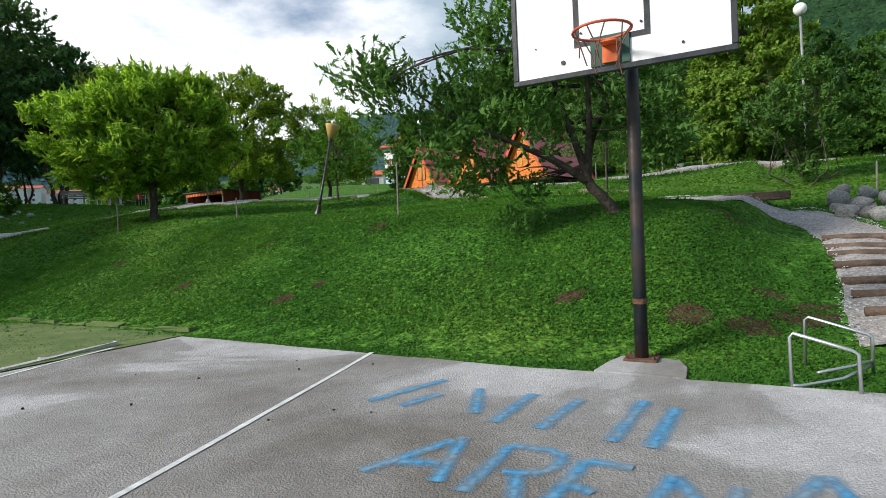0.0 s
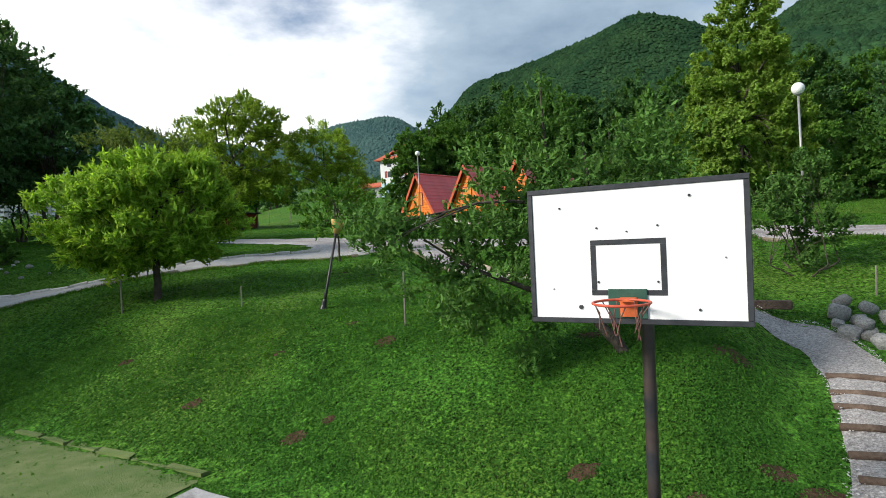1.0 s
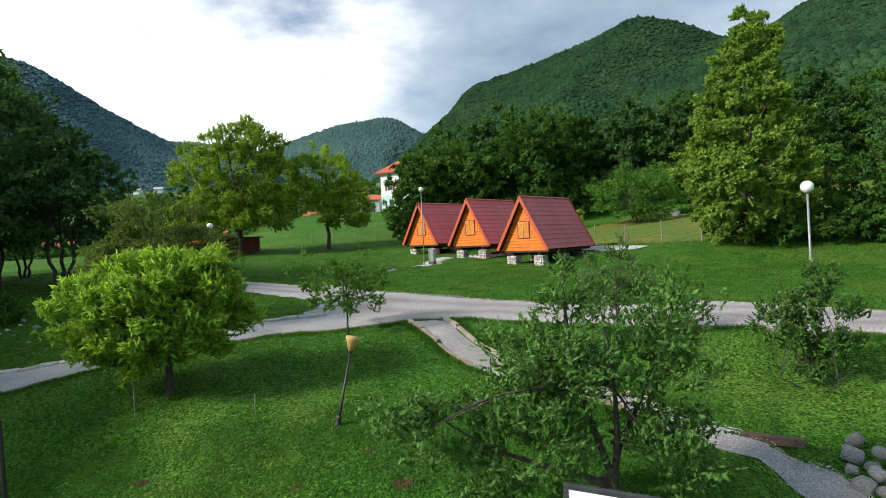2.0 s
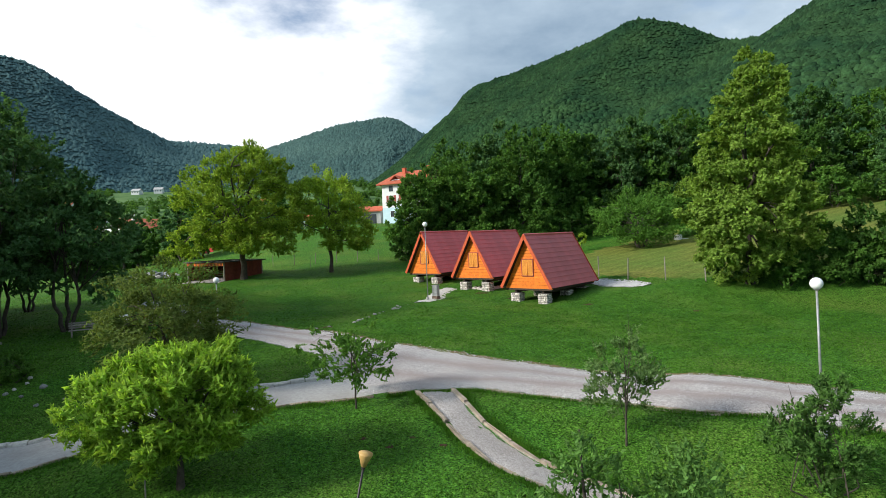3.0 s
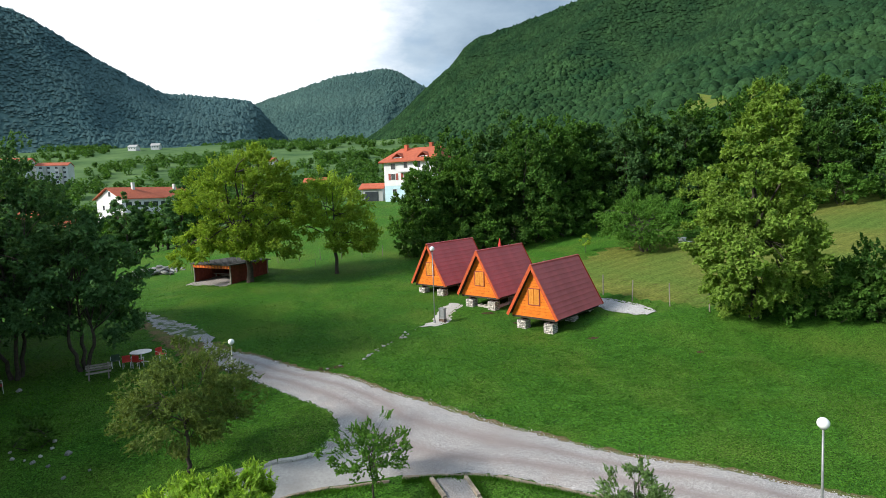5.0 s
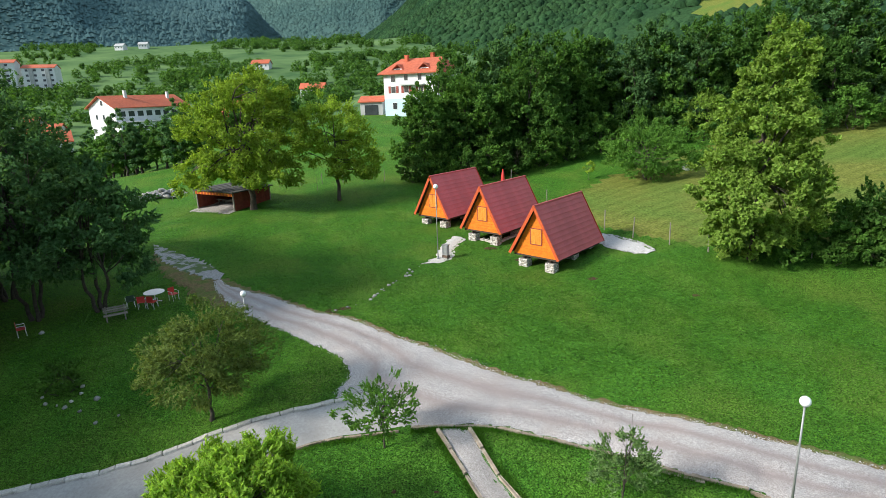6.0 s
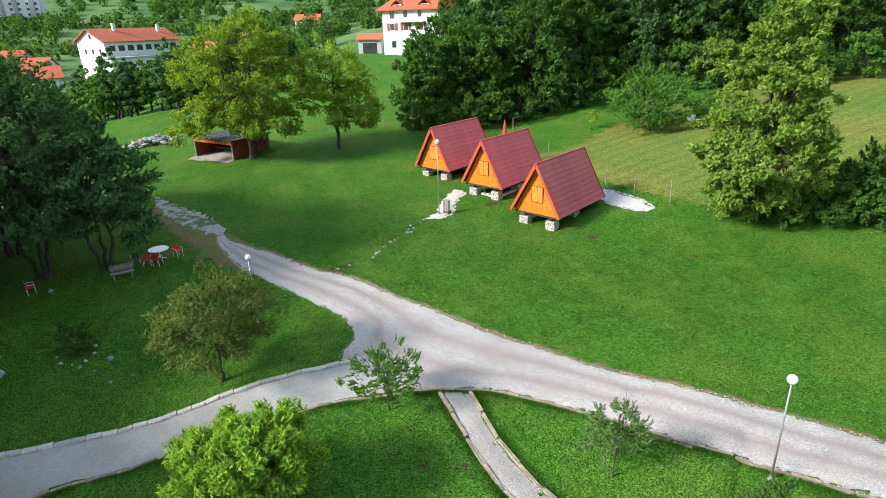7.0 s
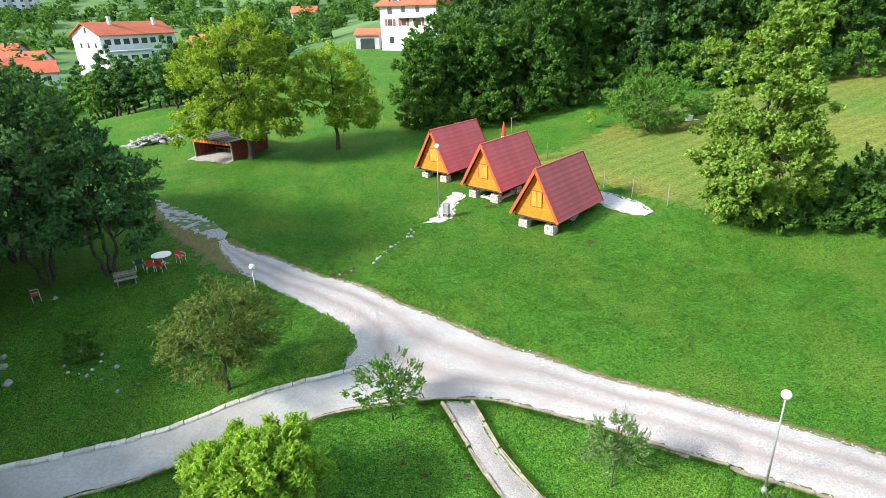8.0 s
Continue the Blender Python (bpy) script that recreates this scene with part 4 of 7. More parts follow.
tree("orchard_tree", tree_meshes(5, 4.4, 0.62, (2.2, -0.5, 4.9), 230, 26000, (0.105, 0.042), 0.085, lean=(-0.42, 0.05), droop=0.2, open_=0.2, clump=0.15, sprig=0.28, tri=False, limbs=9,
     masses=[(-1.8, -0.3, 1.3, 1.15, 1.0, 1.35), (-2.9, -0.4, 1.6, 0.95, 0.8, 0.75), (-1.5, -0.2, 2.6, 0.9, 0.9, 0.8), (-3.6, -0.5, 2.15, 0.6, 0.5, 0.25), (0.1, 0.1, 2.6, 1.15, 1.1, 1.25), (0.6, 0.0, 3.2, 0.7, 0.7, 0.7), (-1.05, 0.1, 3.7, 0.4, 0.4, 0.85), (0.5, -0.3, 1.3, 0.9, 0.8, 0.6)],
     boughs=[[(-0.42, 0.05, 0.55), (-0.9, -0.1, 0.85), (-1.6, -0.3, 1.15), (-2.4, -0.4, 1.5), (-3.2, -0.5, 2.05)], [(-0.4, 0.05, 0.6), (-0.55, 0.05, 1.1), (-0.8, 0.1, 1.9), (-1.05, 0.1, 3.2), (-1.1, 0.1, 4.5)],
             [(-0.4, 0.05, 0.6), (-0.3, 0.1, 1.2), (0.1, 0.1, 2.0), (0.5, 0.15, 2.9)]]), 2.68, 8.75, LEAF_NEAR, "leaning orchard tree with loose green branches on the bank")
tree("willow_tree", tree_meshes(8, 4.2, 1.0, (2.2, 0.55, 4.3), 230, 60000, (0.22, 0.056), 0.10, droop=0.15, open_=0.68, clump=0.15, sprig=0.36, tri=False,
     masses=[(-0.95, 0.0, 2.35, 1.65, 1.75, 1.35), (0.7, 0.1, 2.6, 1.5, 1.7, 1.45), (-0.1, -0.4, 2.4, 1.5, 1.6, 1.5), (-1.5, 0.2, 1.75, 1.0, 1.2, 0.9)]), -8.1, 16.0, LEAF_WILLOW, "compact light green willow with feathery upright shoots")
tree("olive_tree", tree_meshes(13, 5.6, 1.5, (2.9, 1.1, 5.5), 110, 26000, (0.15, 0.055), 0.085, lean=(0.05, 0.1), droop=0.7, open_=0.25, clump=0.2, sprig=0.4), -11.9, 23.2, LEAF_BROWN, "olive brown leafed tree beside the drive", )
tree("walnut_tree", tree_meshes(21, 14, 3.0, (6.7, 1.3, 14.4), 380, 94000, (0.22, 0.12), 0.30, droop=0.5, open_=0.5, clump=0.105, sprig=0.42, limbs=22,
     masses=[(0.0, 0.0, 8.7, 5.8, 5.4, 5.2), (-3.2, -0.6, 7.2, 3.7, 3.6, 4.0), (3.0, -0.4, 7.2, 3.6, 3.6, 4.0), (-0.4, -2.0, 7.2, 4.6, 3.4, 4.2), (-4.4, -1.2, 4.0, 3.3, 2.2, 1.5), (3.2, -1.6, 4.0, 2.8, 2.2, 1.8), (1.4, -2.8, 4.2, 2.8, 1.8, 1.6), (1.6, 0.2, 11.2, 3.0, 3.0, 2.4), (-6.4, -1.0, 3.0, 1.5, 1.3, 0.9)]), -21.4, 61.1, LEAF_LIGHT, "big light green walnut tree by the shed", scale=1.05)
tree("fruit_tree", tree_meshes(24, 12, 3.4, (4.4, 1.9, 12.2), 210, 38000, (0.23, 0.11), 0.19, droop=0.5, open_=0.4, clump=0.15, sprig=0.5,
     masses=[(0.0, 0.0, 8.0, 3.7, 3.6, 3.9), (-2.2, -0.4, 6.0, 2.5, 2.4, 2.4), (2.5, -0.3, 5.2, 2.6, 2.4, 2.3), (1.6, -0.8, 3.6, 2.2, 1.9, 1.2), (3.8, 0.0, 4.0, 1.5, 1.5, 1.3)]), -12.45, 63.6, LEAF_LIGHT, "open green tree with a bare lower trunk on the meadow")
tree("ash_tree", tree_meshes(31, 15, 2.4, (4.8, 0.0, 16.4), 500, 96000, (0.24, 0.14), 0.24, droop=0.6, open_=0.6, clump=0.10, sprig=0.4,
     masses=[(-0.1, 0.0, 4.8, 4.0, 3.9, 4.6), (-1.9, -0.8, 4.6, 2.3, 2.2, 2.4), (1.6, -1.0, 4.6, 2.2, 2.2, 2.8), (0.0, -0.2, 8.2, 3.2, 3.1, 3.2), (0.6, 0.0, 11.0, 2.4, 2.4, 3.0), (1.0, 0.0, 13.4, 1.6, 1.6, 2.0), (0.6, -0.2, 14.9, 0.9, 0.9, 1.3)]), 20.7, 38.2, LEAF_ASH, "tall pale green tree with tiered leaf masses")
tree("round_bush", tree_meshes(35, 6, 1.0, (4.4, 0.3, 6.0), 150, 24000, (0.24, 0.1), 0.16, stems=3, open_=0.55, clump=0.18, sprig=0.6), 21.9, 62.2, LEAF_MID, "wide round green fruit bush on the hay meadow", "bush")
tree("round_bush", tree_meshes(36, 6, 1.0, (3.6, 0.3, 6.4), 90, 12000, (0.3, 0.13), 0.16, stems=3, open_=0.5, clump=0.2, sprig=0.6), 34.5, 76.5, LEAF_ASH, "pale green fruit tree before the wood", "bush")
DARK = [tree_meshes(41 + i, 11, 2.4, (4.2 + 0.5 * i, 1.7, 10.4 + 2.2 * i), 170, 26000, (0.29, 0.15), 0.2, stems=3, droop=0.6, open_=0.55, clump=0.17, sprig=0.45, masses=lumpy(41 + i, 4.8 + 0.6 * i, 2.2, 10.6 + 2.2 * i, 9)) for i in range(3)]
DENSE = tree_meshes(45, 11, 2.2, (4.8, 0.6, 13.0), 110, 9000, (0.52, 0.32), 0.22, stems=2, open_=0.5, clump=0.19, limbs=6, masses=lumpy(45, 5.6, 0.6, 13.2, 10))
for i, (x, y, k, s) in enumerate(((-22.9, 34.2, 0, 0.9), (-26.2, 33.0, 2, 0.92), (-30.5, 36.5, 2, 1.0), (-35.5, 34.0, 2, 1.05), (-31.5, 43.0, 1, 0.72), (-40.5, 40.0, 1, 1.1), (-34.5, 27.5, 1, 0.9), (-31, 27.0, 1, 0.95))):
    tree("maple_tree", DARK[k], x, y, LEAF_DARK, "dark green shade tree with several bare trunks", group="shade trees by the table", turn=i * 77, scale=s)
# out of view, added so that their shadow darkens the left lawn and bank
for i, (x, y, s) in enumerate(((-37, 21.5, 1.25), (-42, 28, 1.35), (-46, 21, 1.4), (-46, 34, 1.4), (-36, 25, 1.2), (-30.5, 22, 1.05), (-52, 27, 1.6), (-33, 19.5, 0.8), (-41, 18.5, 0.9), (-31, 17.6, 0.75), (-38, 11, 1.0), (-37, 5, 1.0), (-30.0, 25.5, 0.95), (-34, 30, 1.1), (-30, 11.0, 1.1), (-34, 14, 1.2), (-33, 6.0, 1.2), (-38, 17, 1.3), (-25.5, 12.5, 1.0), (-28.4, 21.2, 0.95))):
    tree("maple_tree", DENSE, x, y, LEAF_DARK, "unseen dense dark green tree, added to shade the lawn and bank", group="shade trees by the drive", turn=i * 77, scale=s)
tree("hedge_bush", tree_meshes(55, 3, 0.5, (1.9, 0.1, 2.6), 50, 5000, (0.26, 0.12), 0.07, clump=0.26, stems=3, sprig=0.4, limbs=6), -27.4, 24.0, LEAF_DARK, "dark green bush at the shaded lawn's edge", "bush")
tree("sapling", tree_meshes(51, 3.2, 0.9, (1.85, 0.6, 3.5), 70, 5200, (0.13, 0.062), 0.035, droop=0.2, open_=0.2, clump=0.15, sprig=0.3, tri=False), -3.76, 20.7, LEAF_MID, "young slender tree with loose dark leaves beside the road", "sapling")
tree("sapling", tree_meshes(52, 3.4, 0.7, (1.45, 0.3, 3.9), 70, 5600, (0.10, 0.04), 0.028, droop=0.1, open_=0.15, clump=0.14, sprig=0.24, tri=False, limbs=12,
     masses=[(0.0, 0.0, 1.7, 1.15, 1.1, 1.0), (-0.5, 0.0, 2.3, 0.45, 0.45, 0.5), (0.15, 0.0, 2.9, 0.4, 0.4, 0.75), (0.7, 0.1, 1.9, 0.5, 0.5, 0.5)], boughs=[[(0, 0, 0.6), (0.08, 0, 1.6), (0.15, 0, 2.6), (0.15, 0, 3.7)]]), 4.9, 16.75, LEAF_GREY, "thin young tree with sparse grey green leaves", "sapling", scale=1.12)
tree("shrub", tree_meshes(53, 3.0, 0.3, (1.15, 0.15, 3.3), 80, 9000, (0.11, 0.045), 0.03, droop=0.1, open_=0.25, clump=0.17, stems=4, sprig=0.28, tri=False,
     masses=[(0.15, 0.0, 1.5, 0.95, 0.9, 1.25), (0.35, 0.0, 2.5, 0.6, 0.6, 0.6), (-0.9, 0.1, 1.7, 0.5, 0.5, 0.7)], boughs=[[(-0.1, 0, 0.2), (-0.5, 0, 1.0), (-0.95, 0.1, 1.8), (-1.35, 0.1, 2.5)], [(0, 0, 0.2), (-0.3, 0.1, 1.2), (-0.6, 0.1, 2.2), (-0.8, 0.1, 3.0)]]), 8.65, 13.5, LEAF_NEAR, "upright dark green shrub with bare twigs on the lawn", "shrub")
tree("shrub", tree_meshes(54, 1.5, 0.4, (0.85, 0.1, 1.5), 26, 2600, (0.14, 0.06), 0.03, clump=0.3, stems=3, sprig=0.25, tri=False), -20.1, 25.6, LEAF_MID, "small leafy bush ringed by white stones", "shrub")
WOOD = [tree_meshes(61 + i, 13, 2.4, (3.6 + 0.35 * (i % 3), 0.2, 11.0 + 1.1 * (i % 4)), 170, 14400, (0.33, 0.21), 0.2, open_=0.55, clump=0.15, sprig=0.5, limbs=5, droop=0.4, masses=lumpy(61 + i, 4.2 + 0.5 * (i % 3), 0.2, 11.4 + 1.1 * (i % 4), 9 + i % 3)) for i in range(5)]
WOOD_LEAF = (LEAF_WOOD, LEAF_MID, LEAF_WOOD, LEAF_DARK, LEAF_WOOD)
rng = random.Random(4)
belt = []
for x, y, n, wide in ((-2.4, 73.5, 2, 0.9), (0.8, 75.5, 4, 2.0), (4.5, 76, 4, 2.5), (8.5, 77, 4, 3), (13, 78.5, 4, 3.5), (19, 81, 5, 4), (24, 82.5, 3, 3), (30, 81, 4, 5), (38, 79, 4, 5), (47, 77, 5, 5), (56, 76, 5, 5), (67, 74, 5, 6)):
    belt += [(x + rng.uniform(-wide, wide), y + rng.uniform(-2.0, 9.0)) for _ in range(n)]
for i, (x, y) in enumerate(belt):
    tree("woodland_tree", WOOD[i % 5], x, y, WOOD_LEAF[i % 5], "dense green broadleaf tree of the wood edge", group="wood behind the cabins", turn=rng.uniform(0, 360), scale=rng.uniform(0.88, 1.16) * (0.98 if x < 2 else 1.0 if x < 9 else 1.1))
BUSH = [tree_meshes(71 + i, 3, 0.5, (2.2, 0.1, 3.6), 70, 6400, (0.25, 0.14), 0.07, clump=0.2, stems=2, sprig=0.35, limbs=4, open_=0.55) for i in range(2)]
for i, (x, y, s) in enumerate(((24.2, 38.0, 0.8), (26.6, 37.6, 1.05), (29.4, 37.2, 1.4), (32.6, 36.8, 1.7), (36.0, 36.0, 1.8), (25.6, 36.8, 0.6), (28.2, 36.4, 0.6), (31, 35.8, 0.65), (19.6, 39.4, 0.55), (22.6, 37.2, 0.6), (41, 34, 1.3), (46, 33, 1.3), (-4.0, 70.6, 0.9), (-1.0, 70.6, 1.0), (2.2, 71.2, 1.1), (5.4, 71.8, 1.1), (9.0, 72.8, 1.2), (12.5, 74.4, 1.2), (16.5, 75.8, 1.3), (21, 77.5, 1.4), (25.5, 79.0, 1.5), (30, 78, 1.5), (36, 76, 1.4), (41, 74.2, 1.3), (46, 72.8, 1.3), (51, 72.4, 1.4), (57, 71.4, 1.5), (63, 70, 1.6))):
    tree("hedge_bush", BUSH[i % 2], x, y, LEAF_MID if i % 3 == 1 else LEAF_WOOD, "thick dark green bush along the fence", "bush", "hedge on the meadow's edge", turn=i * 61, scale=s)
# the valley beyond the shade trees
LITE = [tree_meshes(81 + i, 14, 3.0, (4.6 - 0.5 * i, 0.2, 13.0 + i), 90, 4300, (0.68, 0.48), 0.28, open_=0.5, clump=0.19, limbs=3, masses=lumpy(81 + i, 5.4 - 0.5 * i, 0.2, 13.2 + i, 8)) for i in range(3)]


def grove(x, y, wx, wy, n):
    return [(x + rng.uniform(-wx, wx), y + rng.uniform(-wy, wy)) for _ in range(n)]


valley = grove(-46, 95, 8, 7, 10) + grove(-60, 104, 10, 8, 12) + grove(-82, 116, 12, 8, 9) + grove(-108, 128, 16, 12, 10) + grove(-36, 110, 6, 8, 8)
valley += grove(12, 108, 5, 8, 5) + grove(-62, 150, 22, 12, 10) + grove(-60, 205, 20, 14, 8) + grove(-150, 190, 26, 14, 7)
for i, (x, y) in enumerate(valley):
    tree("valley_tree", LITE[i % 3], x, y, (LEAF_WOOD, LEAF_MID, LEAF_DARK, LEAF_MID, LEAF_ASH)[i % 5], "green broadleaf tree on the valley floor", group="trees round the village", turn=rng.uniform(0, 360), scale=rng.uniform(0.45, 0.7))

# ---- the basketball hoop ----
def ring(bm, centre, radius, thick, sides=28, tube_sides=8):
    rows = []
    for i in range(sides):
        a = 2 * math.pi * i / sides
        rows.append([bm.verts.new((centre[0] + math.cos(a) * (radius + thick * math.cos(b)), centre[1] + math.sin(a) * (radius + thick * math.cos(b)), centre[2] + thick * math.sin(b)))
                     for b in (2 * math.pi * k / tube_sides for k in range(tube_sides))])
    for i in range(sides):
        for k in range(tube_sides):
            j, l = (i + 1) % sides, (k + 1) % tube_sides
            bm.faces.new((rows[i][k], rows[j][k], rows[j][l], rows[i][l]))
    return bm


COURT_TURN = math.degrees(math.atan2(CU[1], CU[0]))
hoop = thing("basketball_hoop", pose(*xy(-0.88, 5.61), 0.03, 0, 0, COURT_TURN), "white basketball backboard with orange rim on a dark steel pole", "basketball hoop")
# in the hoop's own metres: x along the board, y away from the court
part("pole", tubes(bmesh.new(), [(0.0, -0.09, 0.02), (0.0, -0.09, 1.2), (0.004, -0.09, 2.3), (0.0, -0.09, 3.45)], [0.062, 0.061, 0.06, 0.058], 14), STEEL, hoop, smooth=True)
for z in (2.83, 3.33):
    part("arm", boxed(-0.03, 0.03, -0.63, -0.03, z - 0.03, z + 0.03, 0.005), STEEL, hoop)
part("pole_band", tubes(bmesh.new(), [(0.0, -0.09, 0.53), (0.0, -0.09, 0.58)], 0.066, 14), RUST, hoop, "rusty iron collar")
part("base_plate", boxed(-0.15, 0.15, -0.22, 0.04, 0.0, 0.028, 0.006), RUST, hoop, "rusty square base plate")
for x in (-0.12, 0.12):
    for y in (-0.19, 0.01):
        part("bolt", tubes(bmesh.new(), [(x, y, 0.02), (x, y, 0.055)], 0.014, 6), RUST, hoop)
BY, B0, B1, BL, BR = -0.72, 2.555, 3.755, -0.915, 0.885
board = part("backboard", boxed(BL + 0.035, BR - 0.035, BY, BY + 0.022, B0 + 0.035, B1 - 0.035, 0.003), BOARDWHITE, hoop, "white painted backboard with screw heads")
for name, x0, x1, z0, z1 in (("frame_bar", BL, BR, B0, B0 + 0.045), ("frame_bar", BL, BR, B1 - 0.045, B1), ("frame_bar", BL, BL + 0.045, B0 + 0.047, B1 - 0.047), ("frame_bar", BR - 0.045, BR, B0 + 0.047, B1 - 0.047)):
    part(name, boxed(x0, x1, BY - 0.012, BY + 0.04, z0, z1, 0.004), BLACK, hoop)
cx = -0.05
for x0, x1, z0, z1 in ((cx - 0.31, cx + 0.31, B0 + 0.68, B0 + 0.725), (cx - 0.31, cx - 0.10, B0 + 0.245, B0 + 0.29), (cx + 0.10, cx + 0.31, B0 + 0.245, B0 + 0.29), (cx - 0.31, cx - 0.265, B0 + 0.292, B0 + 0.678), (cx + 0.265, cx + 0.31, B0 + 0.292, B0 + 0.678)):
    part("target_line", boxed(x0, x1, BY - 0.004, BY - 0.0005, z0, z1), BLACK, board)
for x, z, r in ((-0.62, 1.02, 0.009), (0.45, 1.06, 0.012), (-0.30, 0.83, 0.009), (0.20, 0.83, 0.009), (-0.30, 0.36, 0.01), (0.19, 0.36, 0.01), (-0.46, 0.14, 0.02), (0.50, 0.13, 0.011), (-0.05, 0.79, 0.007), (-0.7, 0.3, 0.006), (0.7, 0.55, 0.006)):
    part("screw_head", tubes(bmesh.new(), [(x, BY - 0.008, B0 + z), (x, BY + 0.002, B0 + z)], r, 8), BLACK, board)
RZ = 2.78
plate = part("rim_plate", boxed(cx - 0.17, cx + 0.15, BY - 0.02, BY - 0.0015, B0 + 0.05, B0 + 0.30, 0.004), GREEN, hoop, "dark green mounting plate")
part("rim_bracket", box(boxed(cx - 0.07, cx + 0.07, BY - 0.15, BY - 0.022, RZ - 0.02, RZ + 0.006, 0.004), cx - 0.07, cx + 0.07, BY - 0.04, BY - 0.0215, RZ - 0.16, RZ - 0.022, 0.003), AMBER, hoop, "orange painted rim bracket")
part("rim", ring(bmesh.new(), (cx, BY - 0.36, RZ), 0.222, 0.011), RIM, hoop, "faded orange red iron ring", smooth=True)
for i in range(10):
    a, b = 2 * math.pi * i / 10, 2 * math.pi * (i + (0.7 if i % 2 else -0.6)) / 10
    r1 = 0.12 + 0.03 * (i % 3)
    low = RZ - (0.20 + 0.12 * ((i * 7) % 5) / 4)
    part("net_strand", tubes(bmesh.new(), [(cx + 0.222 * math.cos(a), BY - 0.36 + 0.222 * math.sin(a), RZ), (cx + 0.17 * math.cos((a + b) / 2), BY - 0.36 + 0.17 * math.sin((a + b) / 2), (RZ + low) / 2 + 0.02), (cx + r1 * math.cos(b), BY - 0.36 + r1 * math.sin(b), low)], 0.0055, 5), NET, hoop)
part("cross_beam", boxed(-0.5, 0.45, BY + 0.045, BY + 0.09, 2.8, 2.86, 0.004), STEEL, hoop)
part("cross_beam", boxed(-0.5, 0.45, BY + 0.045, BY + 0.09, 3.3, 3.36, 0.004), STEEL, hoop)
pad_outline = [(-1.2, 4.97), (-0.45, 4.93), (-0.47, 5.3), (-0.6, 5.7), (-0.85, 5.8), (-1.08, 5.62), (-1.16, 5.3)]
pad = part("footing", prism([xy(u, v) for u, v in pad_outline], -0.1, 0.036), CONCRETE)
tagged(pad, "rough concrete footing under the hoop pole", "footing", kind="structure")

# ---- the bicycle rack ----
rack = thing("bicycle_rack", pose(2.56, 4.22, 0.0), "bent galvanised tube bicycle rack on the court's edge", "bicycle rack")
GZ = 0.03
part("loop", tubes(bmesh.new(), [(0.0, 0.0, GZ), (0.0, 0.01, 0.40), (0.02, 0.0, 0.43), (0.29, -0.24, 0.335), (0.32, -0.26, 0.31), (0.34, -0.25, GZ - 0.03)], 0.0135, 8), ZINC, rack, smooth=True)
part("loop", tubes(bmesh.new(), [(0.50, 0.62, GZ), (0.49, 0.60, 0.42), (0.51, 0.58, 0.445), (0.80, 0.31, 0.335), (0.83, 0.29, 0.31), (0.84, 0.30, GZ)], 0.0135, 8), ZINC, rack, smooth=True)
part("ground_bar", tubes(bmesh.new(), [(0.0, 0.0, GZ + 0.01), (0.06, 0.0, GZ), (0.40, 0.02, GZ + 0.035), (0.82, 0.3, GZ + 0.05)], 0.0135, 8), ZINC, rack, smooth=True)
part("ground_bar", tubes(bmesh.new(), [(0.30, 0.16, GZ + 0.05), (0.62, 0.22, GZ + 0.075), (0.84, 0.3, GZ + 0.09)], 0.0135, 8), ZINC, rack, smooth=True)

# ---- the cabins ----
W2, HT, LEN = 2.02, 3.75, 6.5
COURSES = 11


def course_mesh(side):
    """One course of the roof sheet: a slightly raised lip along its lower edge, pressed into pans."""
    verts, faces = [], []
    slope = math.hypot(W2 + 0.1, HT)
    h = slope / COURSES
    pans = 36
    for i in range(pans + 1):
        y = -0.28 + (LEN + 0.5) * i / pans
        bump_ = 0.008 if i % 2 else 0.0
        for s, up in ((0.0, 0.0 + bump_), (h * 0.95, 0.005 + bump_), (h, 0.016 + bump_), (h, 0.0)):
            verts.append((s, y, up))
    for i in range(pans):
        for k in range(3):
            a = i * 4 + k
            faces.append((a, a + 1, a + 5, a + 4))
    return raw_mesh("roof_course", verts, faces, False), slope, h


def pillar_mesh(w, d, h, seed):
    """A pillar of rough stones round a mortar core."""
    r = random.Random(seed)
    bm = box(bmesh.new(), -w / 2 + 0.03, w / 2 - 0.03, -d / 2 + 0.03, d / 2 - 0.03, -0.3, h)
    bm2 = bmesh.new()
    z = -0.1
    while z < h - 0.03:
        hh = min(r.uniform(0.09, 0.16), h - z)
        for axis in (0, 1):
            wide, deep = (w, d) if axis == 0 else (d, w)
            for face in (-1, 1):
                x = -wide / 2
                while x < wide / 2 - 0.04:
                    ww = min(r.uniform(0.12, 0.26), wide / 2 - x)
                    t = r.uniform(0.02, 0.05)
                    lo, hi = (-deep / 2, -deep / 2 + 0.06 + t) if face < 0 else (deep / 2 - 0.06 - t, deep / 2)
                    j = r.uniform(-0.012, 0.012)
                    a = (x + 0.011, x + ww - 0.011, lo + j * 2, hi + j * 2, z + 0.011, z + hh - 0.011)
                    if axis == 1:
                        a = (a[2], a[3], a[0], a[1], a[4], a[5])
                    box(bm2, *a, 0.02)
                    x += ww
        z += hh
    return bm, bm2


